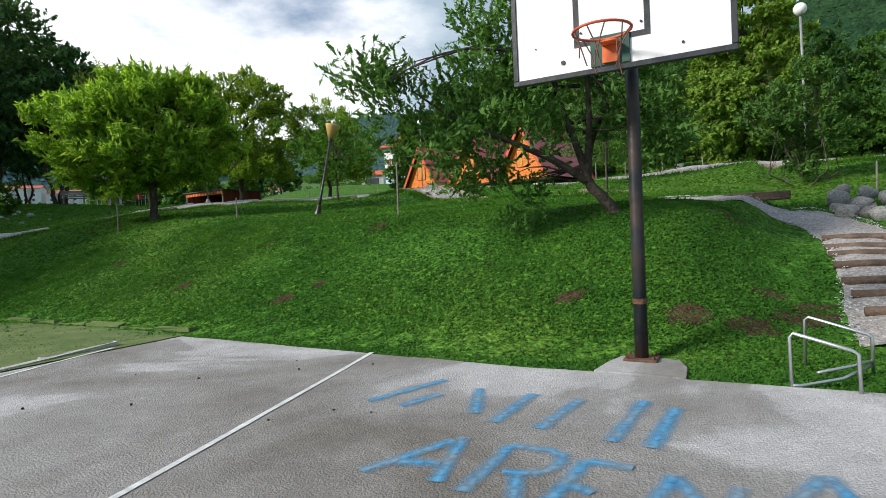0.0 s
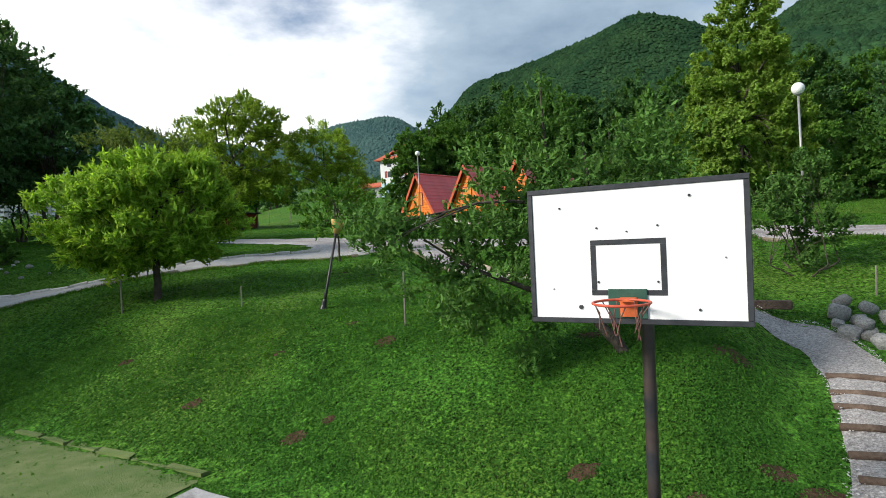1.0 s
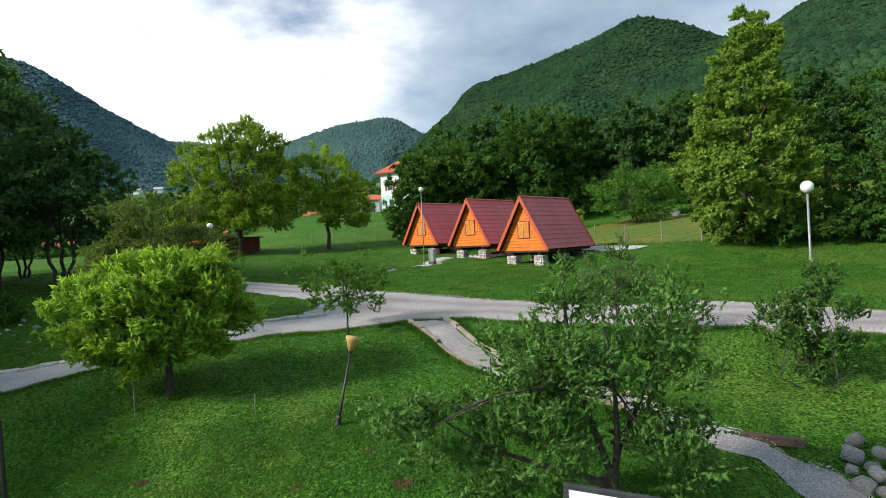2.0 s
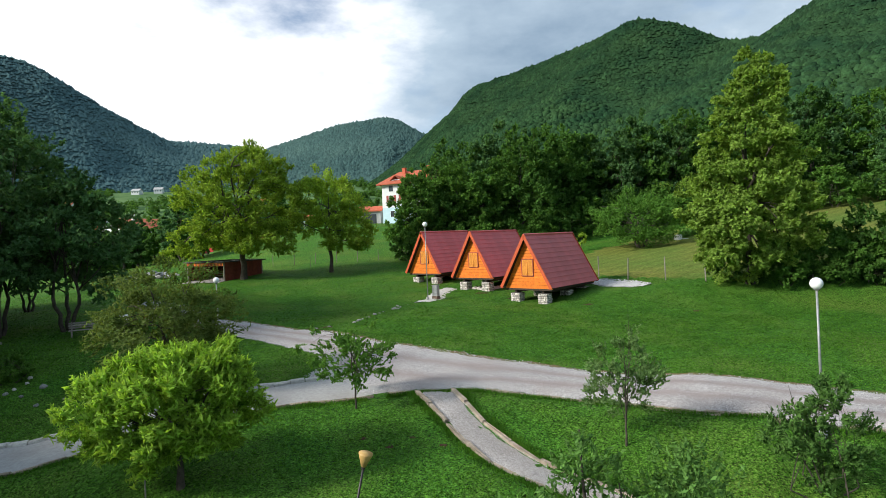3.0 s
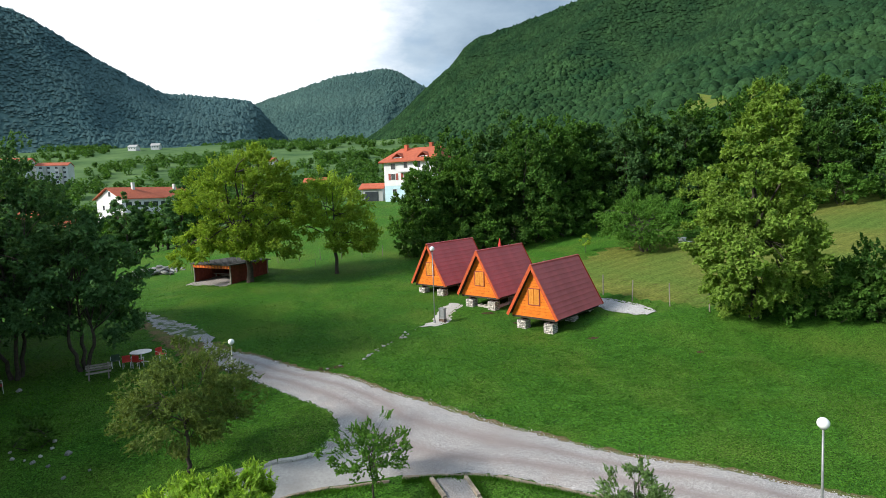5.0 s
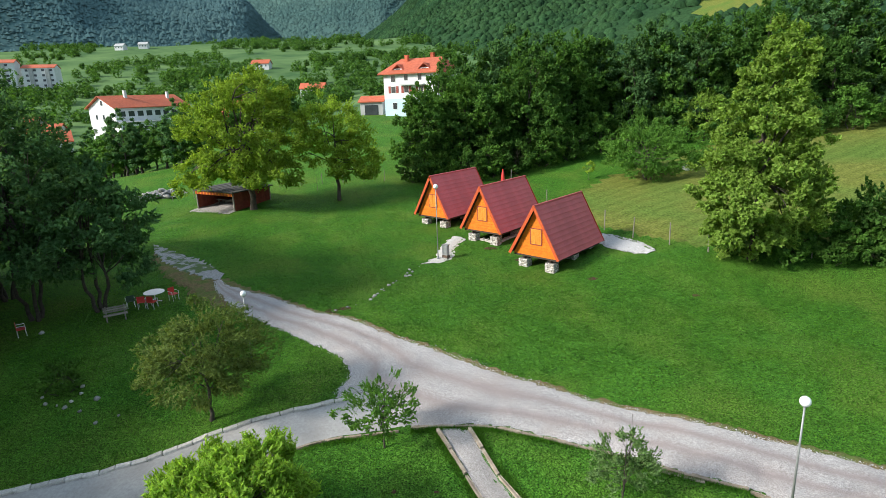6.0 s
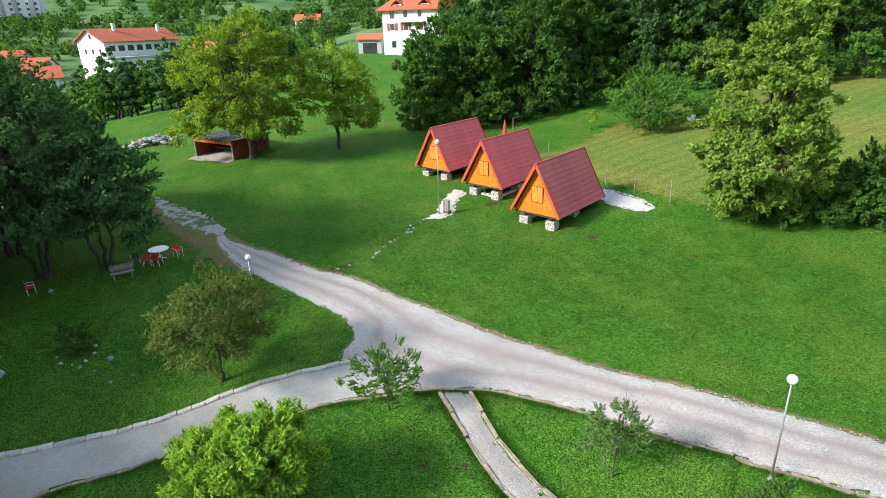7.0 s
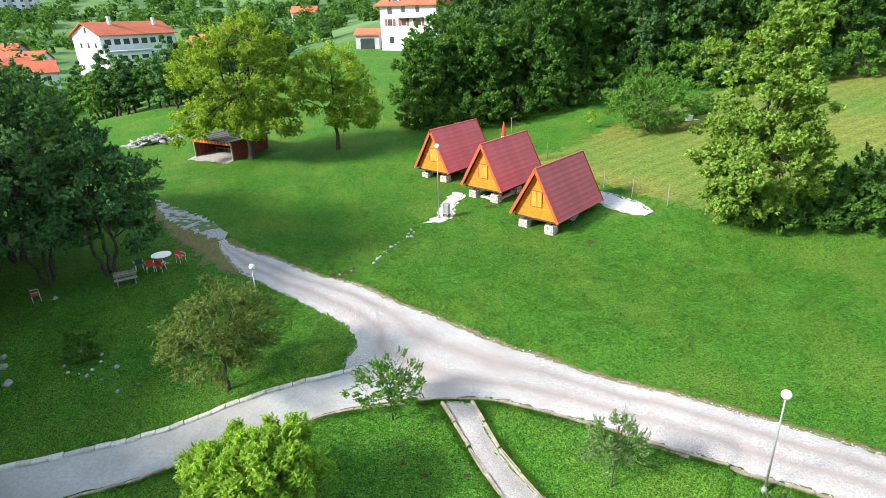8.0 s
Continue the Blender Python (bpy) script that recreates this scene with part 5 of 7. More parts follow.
def make_cabin(z_floor, ground_drop):
    cabin = thing("cabin", pose(0, 0, 0), "orange A-frame cabin with wine red roof on stone pillars", "cabin", "row of A-frame cabins")
    # gable boards, each cut to the slope, with a wavy lowest one
    boards = 16
    bh = (HT - 0.15) / boards
    for y, name in ((0.12, "front_board"), (LEN - 0.16, "back_board")):
        for i in range(boards):
            z0, z1 = i * bh, (i + 1) * bh - 0.012
            a, b = W2 * (1 - z0 / HT) - 0.05, W2 * (1 - z1 / HT) - 0.05
            bm = bmesh.new()
            low = [(-a, z0), (a, z0)]
            if i == 0:
                low = [(-a + 2 * a * k / 24, z0 - 0.05 - 0.04 * abs(math.sin(k * math.pi / 2))) for k in range(25)]
            rim_ = low + [(b, z1), (-b, z1)]
            f = [bm.verts.new((x, y, z)) for x, z in rim_]
            g = [bm.verts.new((x, y + 0.03, z)) for x, z in rim_]
            bm.faces.new(f)
            bm.faces.new(g)
            for k in range(len(f)):
                l = (k + 1) % len(f)
                bm.faces.new((f[k], f[l], g[l], g[k]))
            part(name, bm, ORANGE, cabin)
    # window with two slatted shutters
    frame_ = part("window_frame", box(box(box(boxed(-0.50, 0.50, 0.06, 0.118, 0.84, 0.90, 0.006), -0.50, 0.50, 0.06, 0.118, 2.04, 2.10, 0.006), -0.50, -0.44, 0.06, 0.118, 0.902, 2.038, 0.006), 0.44, 0.50, 0.06, 0.118, 0.902, 2.038, 0.006), REDSHUT, cabin)
    for x0, x1 in ((-0.425, -0.022), (0.022, 0.425)):
        bm = bmesh.new()
        for k in range(17):
            box(bm, x0 + 0.05, x1 - 0.05, 0.075, 0.105, 0.985 + k * 0.058, 1.03 + k * 0.058, 0.0, None)
        for q in ((x0, x0 + 0.048, 0.906, 2.034), (x1 - 0.048, x1, 0.906, 2.034)):
            box(bm, q[0], q[1], 0.07, 0.112, q[2], q[3])
        for q in ((0.906, 0.97), (1.97, 2.034)):
            box(bm, x0 + 0.05, x1 - 0.05, 0.07, 0.112, q[0], q[1])
        part("shutter", bm, SHUTTER, frame_, "ochre slatted shutter, closed")
    # roof
    mesh, slope, h = course_mesh(1)
    ang = math.atan2(HT, W2 + 0.1)
    for side in (-1, 1):
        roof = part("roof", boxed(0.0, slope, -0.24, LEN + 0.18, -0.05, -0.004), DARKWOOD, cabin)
        lay = Matrix.Translation((0, 0, HT + 0.06)) @ (Matrix.Identity(4) if side > 0 else Matrix.Diagonal((-1, 1, 1, 1))) @ Matrix.Rotation(ang, 4, "Y")
        roof.matrix_basis = lay
        for k in range(COURSES):
            c = part("roof_course", mesh, ROOF, roof)
            c.location = (k * h, 0, 0)
        part("barge_board", boxed(-0.02, slope + 0.02, -0.30, -0.262, -0.16, 0.07, 0.006), FASCIA, cabin).matrix_basis = lay
        part("barge_board", boxed(-0.02, slope + 0.02, LEN + 0.225, LEN + 0.26, -0.16, 0.07, 0.006), FASCIA, cabin).matrix_basis = lay
    part("ridge_cap", tubes(bmesh.new(), [(0, -0.29, HT + 0.075), (0, LEN + 0.24, HT + 0.075)], 0.075, 8), ROOF, cabin)
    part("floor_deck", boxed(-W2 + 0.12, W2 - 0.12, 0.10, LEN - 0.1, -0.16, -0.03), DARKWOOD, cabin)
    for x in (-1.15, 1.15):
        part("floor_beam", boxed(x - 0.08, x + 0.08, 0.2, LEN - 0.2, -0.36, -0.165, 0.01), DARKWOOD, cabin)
    for i, (x, y) in enumerate(((-1.15, 0.45), (1.15, 0.45), (-1.15, 3.5), (1.15, 3.5), (-1.15, LEN - 0.5), (1.15, LEN - 0.5))):
        core, stones = pillar_mesh(0.74, 0.74, ground_drop - 0.37, i)
        p = part("pillar", core, MORTAR, cabin)
        p.location = (x, y, -ground_drop)
        part("masonry", stones, PILLAR, p, "pale rough stones in mortar")
    return cabin


CABIN_DROP = 1.12
first = make_cabin(0, CABIN_DROP)
first.matrix_world = pose(5.80, 40.18, 5.03, 0, 0, -42.2)
copy_thing(first, pose(2.39, 46.86, 5.46, 0, 0, -41.0))
copy_thing(first, pose(-1.80, 52.56, 5.65, 0, 0, -41.2))
plinth = thing("stone_plinth", pose(2.39, 46.86, 5.46 - CABIN_DROP, 0, 0, -41.0), "low rough stone wall between the cabin's pillars", "stone wall")
for k in range(9):
    part("stone", boxed(-0.72 + k * 0.16, -0.57 + k * 0.16, 0.5, 0.8, -0.1, 0.22 + 0.05 * (k % 3), 0.02), PILLAR, plinth)
for k in range(14):
    part("stone", boxed(1.0, 1.3, 0.9 + k * 0.185, 1.075 + k * 0.185, -0.1, 0.22 + 0.05 * (k % 3), 0.02), PILLAR, plinth)

# ---- lamps ----
def globe_lamp(x, y, tall, r, label, tilt=(0, 0)):
    z = ground_z(x, y)
    ob = thing("globe_lamp", pose(x, y, z - 0.02, tilt[0], tilt[1], 0), label, "lamp post", "globe lamps along the road")
    part("base", tubes(bmesh.new(), [(0, 0, -0.1), (0, 0, 0.16), (0, 0, 0.22), (0, 0, 0.3)], [0.12, 0.11, 0.075, 0.06], 12), LAMPGREY, ob)
    part("post", tubes(bmesh.new(), [(0, 0, 0.25), (0, 0, tall - r * 0.9)], [0.042, 0.03], 10), LAMPGREY, ob, smooth=True)
    part("collar", tubes(bmesh.new(), [(0, 0, tall - r * 1.15), (0, 0, tall - r * 0.95), (0, 0, tall - r * 0.85)], [0.045, 0.09, 0.095], 12), LAMPGREY, ob)
    bm = bmesh.new()
    bmesh.ops.create_uvsphere(bm, u_segments=24, v_segments=14, radius=r, matrix=Matrix.Translation((0, 0, tall)))
    part("globe", bm, OPAL, ob, "white opal glass globe", smooth=True)
    return ob


globe_lamp(10.31, 15.95, 4.42, 0.172, "grey globe lamp post beside the gravel road", (0.3, -1.2))
globe_lamp(-1.38, 43.35, 5.85, 0.19, "tall white globe lamp in front of the cabins")
globe_lamp(-11.4, 27.75, 3.95, 0.15, "globe lamp where the road meets the lawn")

old = thing("garden_lamp", pose(-2.88, 13.05, ground_z(-2.88, 13.05) - 0.10, 0, 12.5, 0), "old leaning garden lamp with a yellowed funnel shade", "lamp post")
part("foot", tubes(bmesh.new(), [(0, 0, -0.1), (0, 0, 0.12), (0, 0, 0.2), (0, 0, 0.3), (0, 0, 0.34)], [0.085, 0.08, 0.06, 0.055, 0.036], 12), STEEL, old)
part("post", tubes(bmesh.new(), [(0, 0, 0.3), (0, 0, 0.5), (0, 0, 0.55), (0, 0, 1.86)], [0.036, 0.038, 0.03, 0.026], 10), STEEL, old, smooth=True)
part("collar", tubes(bmesh.new(), [(0, 0, 1.82), (0, 0, 1.9)], [0.05, 0.055], 10), STEEL, old)
part("shade", tubes(bmesh.new(), [(0, 0, 1.88), (0, 0, 2.16), (0, 0, 2.2), (0, 0, 2.21)], [0.06, 0.165, 0.17, 0.02], 16), SHADE, old, "yellowed plastic funnel shade", smooth=True)

leaner = thing("flood_post", pose(-9.86, 12.1, 0.0, 0, -1.0, 0), "thin dark steel post at the court's side", "post")
part("post", tubes(bmesh.new(), [(0, 0, -0.1), (0, 0, 2.62)], [0.05, 0.045], 8), STEEL, leaner)
part("cap", tubes(bmesh.new(), [(0, 0, 2.6), (0, 0, 2.66)], [0.06, 0.05], 8), STEEL, leaner)

# ---- houses ----
def opening(parent, x, z, w, h, y, shutters=None, depth=0.12):
    """A window on a wall that faces -y of its house."""
    f = part("window", box(box(box(boxed(x - w / 2, x + w / 2, y - 0.05, y + depth, z, z + 0.07), x - w / 2, x + w / 2, y - 0.05, y + depth, z + h - 0.07, z + h), x - w / 2, x - w / 2 + 0.07, y - 0.05, y + depth, z + 0.072, z + h - 0.072), x + w / 2 - 0.07, x + w / 2, y - 0.05, y + depth, z + 0.072, z + h - 0.072), WHITE, parent)
    part("pane", boxed(x - w / 2 + 0.072, x + w / 2 - 0.072, y - 0.02, y + 0.02, z + 0.072, z + h - 0.072), PANE, f)
    if shutters:
        for s in (-1, 1):
            part("shutter", boxed(x + s * (w / 2 + 0.32) - 0.29, x + s * (w / 2 + 0.32) + 0.29, y - 0.06, y - 0.005, z, z + h, 0.01), shutters, f)
    return f


def gabled_roof(parent, x0, x1, y0, y1, z, rise, along_x=True, over=0.7, material=None, thick=0.22, hip=0.0):
    bm = bmesh.new()
    x0, x1, y0, y1 = x0 - over, x1 + over, y0 - over, y1 + over
    drop = rise * over / ((y1 - y0) / 2) if along_x else rise * over / ((x1 - x0) / 2)
    if along_x:
        ym = (y0 + y1) / 2
        pts = [(x0, y0, z - drop), (x1, y0, z - drop), (x1, y1, z - drop), (x0, y1, z - drop), (x0 + hip, ym, z + rise), (x1 - hip, ym, z + rise)]
        fs = [(0, 1, 5, 4), (2, 3, 4, 5), (0, 4, 3), (1, 2, 5)]
    else:
        xm = (x0 + x1) / 2
        pts = [(x0, y0, z - drop), (x1, y0, z - drop), (x1, y1, z - drop), (x0, y1, z - drop), (xm, y0 + hip, z + rise), (xm, y1 - hip, z + rise)]
        fs = [(0, 4, 5, 3), (1, 2, 5, 4), (0, 1, 4), (2, 3, 5)]
    top = [bm.verts.new((a, b, c + thick)) for a, b, c in pts]
    low = [bm.verts.new(p) for p in pts]
    if not hip:
        fs = fs[:2]
        ends = [(0, 4), (4, 3), (1, 5), (5, 2), (0, 1), (2, 3)] if along_x else [(0, 4), (4, 1), (3, 5), (5, 2), (0, 3), (1, 2)]
    else:
        ends = [(0, 1), (1, 2), (2, 3), (3, 0)]
    for f in fs:
        bm.faces.new([top[i] for i in f])
        bm.faces.new([low[i] for i in f])
    for a, b in ends:
        bm.faces.new((top[a], top[b], low[b], low[a]))
    return part("roof", bm, material or TILE, parent, "red tiled roof")


def gable(parent, x0, x1, y0, y1, z, rise, along_x, material):
    """The two wall triangles under a gabled roof."""
    for k in (0, 1):
        bm = bmesh.new()
        if along_x:
            x = (x0, x1 - 0.25)[k]
            tri_ = [(x, y0, z), (x, y1, z), (x, (y0 + y1) / 2, z + rise)]
            off = Vector((0.25, 0, 0))
        else:
            y = (y0, y1 - 0.25)[k]
            tri_ = [(x0, y, z), (x1, y, z), ((x0 + x1) / 2, y, z + rise)]
            off = Vector((0, 0.25, 0))
        a = [bm.verts.new(p) for p in tri_]
        b = [bm.verts.new(Vector(p) + off) for p in tri_]
        bm.faces.new(a)
        bm.faces.new(b)
        for i in range(3):
            j = (i + 1) % 3
            bm.faces.new((a[i], a[j], b[j], b[i]))
        part("gable_wall", bm, material, parent)


villa = thing("villa", pose(-11.95, 124.0, 12.9, 0, 0, -27), "white three storey house with red tiled roof above the meadow", "house")
VX, VY, VZ = 12.6, 11.0, 8.3
part("wall", boxed(0, VX, 0, VY, 3.0, VZ), WHITE, villa)
part("ground_storey", boxed(0.02, VX - 0.02, 0.02, VY - 0.02, -2.0, 2.998), BLUEWASH, villa, "pale blue ground storey")
gabled_roof(villa, 0, VX, 0, VY, VZ, 2.7, along_x=True, over=0.9, hip=2.2)
for x in (3.2, 9.4):
    dormer = part("dormer", prism([(x - 1.0, 0.6), (x + 1.0, 0.6), (x + 1.0, 3.6), (x - 1.0, 3.6)], VZ + 0.1, VZ + 0.75), WHITE, villa)
    gabled_roof(villa, x - 1.0, x + 1.0, 0.6, 4.4, VZ + 0.75, 0.8, along_x=False, over=0.3, thick=0.12)
    part("pane", boxed(x - 0.5, x + 0.5, 0.55, 0.596, VZ + 0.2, VZ + 0.7), PANE, dormer)
for x, z, w, s in ((2.3, 4.2, 1.2, REDSHUT), (5.4, 4.2, 1.2, REDSHUT), (8.8, 4.2, 1.2, REDSHUT), (2.3, 6.4, 1.2, None), (5.4, 6.6, 1.0, None), (8.6, 6.6, 1.0, None), (2.5, 0.9, 1.1, None), (6.0, 0.7, 1.6, None), (9.2, 0.9, 1.1, None)):
    opening(villa, x, z, w, 1.4, 0.0, s)
for i, (y, z) in enumerate(((2.5, 4.2), (6.0, 4.2), (2.5, 6.6), (6.0, 6.6))):
    w_ = opening(villa, 0, z, 1.1, 1.4, 0.0)
    w_.matrix_local = Matrix.Translation((VX, y, 0)) @ Matrix.Rotation(math.pi / 2, 4, "Z")
part("chimney", box(boxed(3.0, 3.7, 4.0, 4.7, 9.0, 11.7), 2.92, 3.78, 3.92, 4.78, 11.7, 11.85), TILE, villa)
part("chimney", box(boxed(7.6, 8.3, 7.0, 7.7, 9.0, 12.1), 7.52, 8.38, 6.92, 7.78, 12.1, 12.25), TILE, villa)
part("balcony", boxed(4.2, 9.8, -1.1, -0.004, 5.72, 5.9), GREYWALL, villa)
annex = thing("garage", pose(-17.6, 127.0, 12.6, 0, 0, -9), "low white garage with a shallow red roof", "garage")
part("wall", boxed(0, 5.0, 0, 5.0, -1.5, 2.9), GREYWALL, annex)
gabled_roof(annex, 0, 5.0, 0, 5.0, 2.9, 1.0, over=0.4)
gable(annex, 0.04, 4.96, 0.04, 4.96, 2.9, 0.95, True, GREYWALL)
part("door", boxed(1.0, 4.0, -0.05, -0.004, -0.2, 2.2), PANE, annex)

school = thing("long_building", pose(-97.5, 176.0, 7.6, 0, 0, 60), "long white two storey building with red tiled roof", "building")
SX, SY, SZ = 25.0, 13.5, 8.2
part("wall", boxed(0, SX, 0, SY, -8, SZ), WHITE, school)
gabled_roof(school, 0, SX, 0, SY, SZ, 3.3, along_x=True, over=0.8)
gable(school, 0.05, SX - 0.05, 0.05, SY - 0.05, SZ, 3.1, True, WHITE)
part("porch_block", boxed(-3.0, 11.0, -6.6, -0.004, -8, 3.6), WHITE, school)
part("porch_roof", boxed(-3.3, 11.3, -7.0, -0.004, 3.604, 3.9), GREYWALL, school)
for i in range(8):
    opening(school, 2.2 + 2.95 * i, 5.3, 2.1, 1.7, 0.0)
for i in range(4):
    opening(school, 13.0 + 2.7 * i, 1.4, 1.9, 1.7, 0.0)
for i in range(4):
    opening(school, -1.4 + 3.4 * i, 1.4, 2.4, 1.2, -6.6)
for i in range(4):
    w_ = opening(school, 0, 4.6 if i < 3 else 8.8, 1.1, 1.5, 0.0)
    w_.matrix_local = Matrix.Translation((0, 2.5 + 3.6 * i if i < 3 else 6.2, 0)) @ Matrix.Rotation(-math.pi / 2, 4, "Z")
part("chimney", boxed(7.0, 7.8, 5.0, 5.8, 9.5, 13.2), WHITE, school)
part("chimney", boxed(21.0, 21.7, 4.0, 4.7, 9.5, 12.6), WHITE, school)


def block(x, y, z, turn, w, d, storeys, label):
    ob = thing("apartment_block", pose(x, y, z, 0, 0, turn), label, "apartment block", "apartment blocks in the valley")
    hgt = 2.9 * storeys
    part("wall", boxed(0, w, 0, d, -6, hgt), WHITE, ob)
    gabled_roof(ob, 0, w, 0, d, hgt, 2.0, along_x=True, over=0.4)
    gable(ob, 0.05, w - 0.05, 0.05, d - 0.05, hgt, 1.9, True, WHITE)
    for k in range(storeys):
        for i in range(int(w / 4.2)):
            opening(ob, 2.6 + 4.2 * i, 2.9 * k + 0.9, 1.6, 1.4, 0.0)
    for i in range(int(w / 8)):
        part("balcony_tower", boxed(4.0 + 8.4 * i, 6.0 + 8.4 * i, -1.1, -0.004, 0, hgt - 0.5), GREYWALL, ob)
    return ob


block(-262, 340, 27, 20, 19, 12, 5, "white five storey apartment block with dark windows")
block(-243, 350, 27, 16, 17, 12, 4, "white four storey apartment block with stacked balconies")


def cottage(x, y, z, turn, w, d, hgt, label, roof=None, wall=None):
    ob = thing("village_house", pose(x, y, z, 0, 0, turn), label, "house", "houses of the village")
    part("wall", boxed(0, w, 0, d, -4, hgt), wall or WHITE, ob)
    gabled_roof(ob, 0, w, 0, d, hgt, 2.6, along_x=True, over=0.5, material=roof)
    gable(ob, 0.05, w - 0.05, 0.05, d - 0.05, hgt, 2.4, True, wall or WHITE)
    for i in range(int(w / 3)):
        opening(ob, 1.6 + 2.8 * i, hgt - 2.2, 1.1, 1.4, 0.0)
    return ob


for x, y, turn, w, label, wall in ((-118, 238, 8, 13, "white village house with a red roof", None), (-100, 244, -6, 9, "small red village house", RED), (-92, 262, 12, 15, "village house with a long red roof", None), (-74, 236, -14, 9, "white gabled village house with red roof", None),
                                   (-150, 205, 10, 14, "low village house with red tiles among trees", None), (-176, 232, 6, 14, "village house with weathered red tiles", GREYWALL), (-70, 300, 0, 12, "white house below the meadows", None), (-340, 640, 0, 14, "white farmhouse on the far meadows", None),
                                   (-322, 655, 10, 12, "white farmhouse with pale roof on the far meadows", None), (-130, 420, 0, 12, "white house on the valley floor", None), (-128, 168, 40, 12, "white village house with a red hipped roof among trees", None), (-114, 151, 35, 15, "white village house with a long red roof behind the shade trees", None)):
    cottage(x, y, height(x, y) - 0.3, turn, w if y < 500 else 9, 9, 5.4, label, roof=GREYWALL if y > 500 else None, wall=wall)

# ---- the shed and what lies by it ----
shed = thing("shed", pose(-28.54, 63.67, ground_z(-25.5, 63.5) - 0.05, 0, 0, -30.6), "open red brown timber shed with a flat felt roof", "shed")
SW, SD, SH = 6.1, 5.3, 2.05
for x in (0.0, SW - 0.12):
    part("post", boxed(x, x + 0.12, -0.02, 0.1, -0.2, SH), STAKE, shed)
    part("post", boxed(x, x + 0.12, SD - 0.12, SD, -0.2, SH), STAKE, shed)
for i in range(12):
    part("back_plank", boxed(0.06 + i * 0.5, 0.53 + i * 0.5, SD - 0.18, SD - 0.13, -0.15, SH - 0.004), SHEDWALL, shed)
for i in range(9):
    part("side_plank", boxed(0.02, 0.06, 0.12 + i * 0.55, 0.65 + i * 0.55, 0.06, SH - 0.004), SHEDWALL, shed)
    part("side_plank", boxed(SW - 0.06, SW - 0.02, 0.12 + i * 0.55, 0.65 + i * 0.55, 0.06, SH - 0.004), SHEDWALL, shed)
for x in (-0.02, SW - 0.1):
    part("sill_beam", boxed(x, x + 0.12, 0.11, SD - 0.13, -0.12, 0.055, 0.01), STAKE, shed, "pale weathered sill beam")
for i in range(24):
    part("valance_slat", boxed(0.02 + i * 0.254, 0.235 + i * 0.254, -0.08, -0.04, SH - 0.38, SH - 0.02, 0.008), ORANGE if i % 2 else FASCIA, shed)
felt = part("roof", boxed(-0.3, SW + 0.3, -0.25, SD + 0.25, SH, SH + 0.12, 0.02), FELT, shed, "dark felt roof")
for i in range(1, 7):
    part("roof_seam", boxed(-0.3 + i * 0.95, -0.26 + i * 0.95, -0.25, SD + 0.25, SH + 0.122, SH + 0.15), FELT, felt)
for y, z in ((1.9, 0.72), (2.6, 0.42)):
    part("bench_rail", boxed(0.9, 4.6, y, y + 0.3, z, z + 0.06), STAKE, shed)
    for x in (1.1, 4.3):
        part("bench_leg", boxed(x, x + 0.1, y + 0.1, y + 0.2, -0.1, z - 0.004), STAKE, shed)


def stone_mesh(seed, name="stone"):
    r = np.random.default_rng(seed)
    v, f = ico(2)
    v = np.sign(v) * np.abs(v) ** 0.55
    v = v * (1 + 0.10 * r.standard_normal((len(v), 1))) * np.array([1, 0.75 + 0.3 * r.random(), 0.6 + 0.2 * r.random()])
    return raw_mesh(name, v, f, False)


STONES = [stone_mesh(90 + i) for i in range(5)]
rs = random.Random(12)


def rubble(label, places, group_parent_name, category, material, shape=(1, 1, 1)):
    x, y = places[0][:2]
    ob = thing(group_parent_name, pose(x, y, ground_z(x, y)), label, category)
    for i, (sx, sy, sz, size) in enumerate(places):
        me_ = STONES[i % 5].copy()
        s = part("stone", me_, material, ob)
        s.matrix_world = pose(sx, sy, ground_z(sx, sy) + sz, rs.uniform(-25, 25), rs.uniform(-25, 25), rs.uniform(0, 360)) @ Matrix.Scale(size, 4) @ Matrix.Diagonal((*shape, 1))
    return ob


rubble("heap of pale rubble and broken slabs on the grass", [(-36.9 + 2.3 * a_ + rs.uniform(-0.4, 0.4), 71.8 + 0.9 * a_ + rs.uniform(-1.5, 1.5), (1 - abs(a_)) * rs.uniform(0.0, 0.9), rs.uniform(0.2, 0.62)) for a_ in [rs.uniform(-1, 1) for _ in range(70)]], "rubble_heap", "rubble", ROCK, (1.4, 0.8, 0.4))
rubble("dry stone rockery of pale limestone beside the steps", [(7.16 + 0.32 * a + rs.uniform(-0.1, 0.1), 10.35 - 0.36 * b + 0.25 * a + rs.uniform(-0.12, 0.12), 0.02 + 0.07 * a + rs.uniform(0.0, 0.06), rs.uniform(0.10, 0.18)) for a in range(3) for b in range(6)], "rockery", "rocks", ROCK)
rubble("ring of small whitewashed stones round a bush", [(-20.1 + 0.9 * math.cos(a * 0.7), 25.5 + 0.8 * math.sin(a * 0.7), 0.02, rs.uniform(0.05, 0.10)) for a in range(9)], "stone_ring", "stones", KERB)
rubble("scattered pale field stones in the grass", [(-19.5, 24.6, 0.02, 0.12), (-18.2, 25.1, 0.02, 0.13), (-18.6, 24.3, 0.02, 0.09), (-24.7, 31.1, 0.03, 0.14), (-24.4, 25.8, 0.03, 0.2), (-23.2, 24.2, 0.03, 0.22), (-24.0, 25.2, 0.03, 0.17), (-16.6, 24.0, 0.02, 0.08), (-17.5, 23.6, 0.02, 0.09)], "field_stones", "stones", ROCK)
line = [(-8.1, 33.9), (-6.4, 35.3), (-5.2, 37.4), (-4.2, 38.8), (-3.3, 41.0), (-2.4, 42.9)]
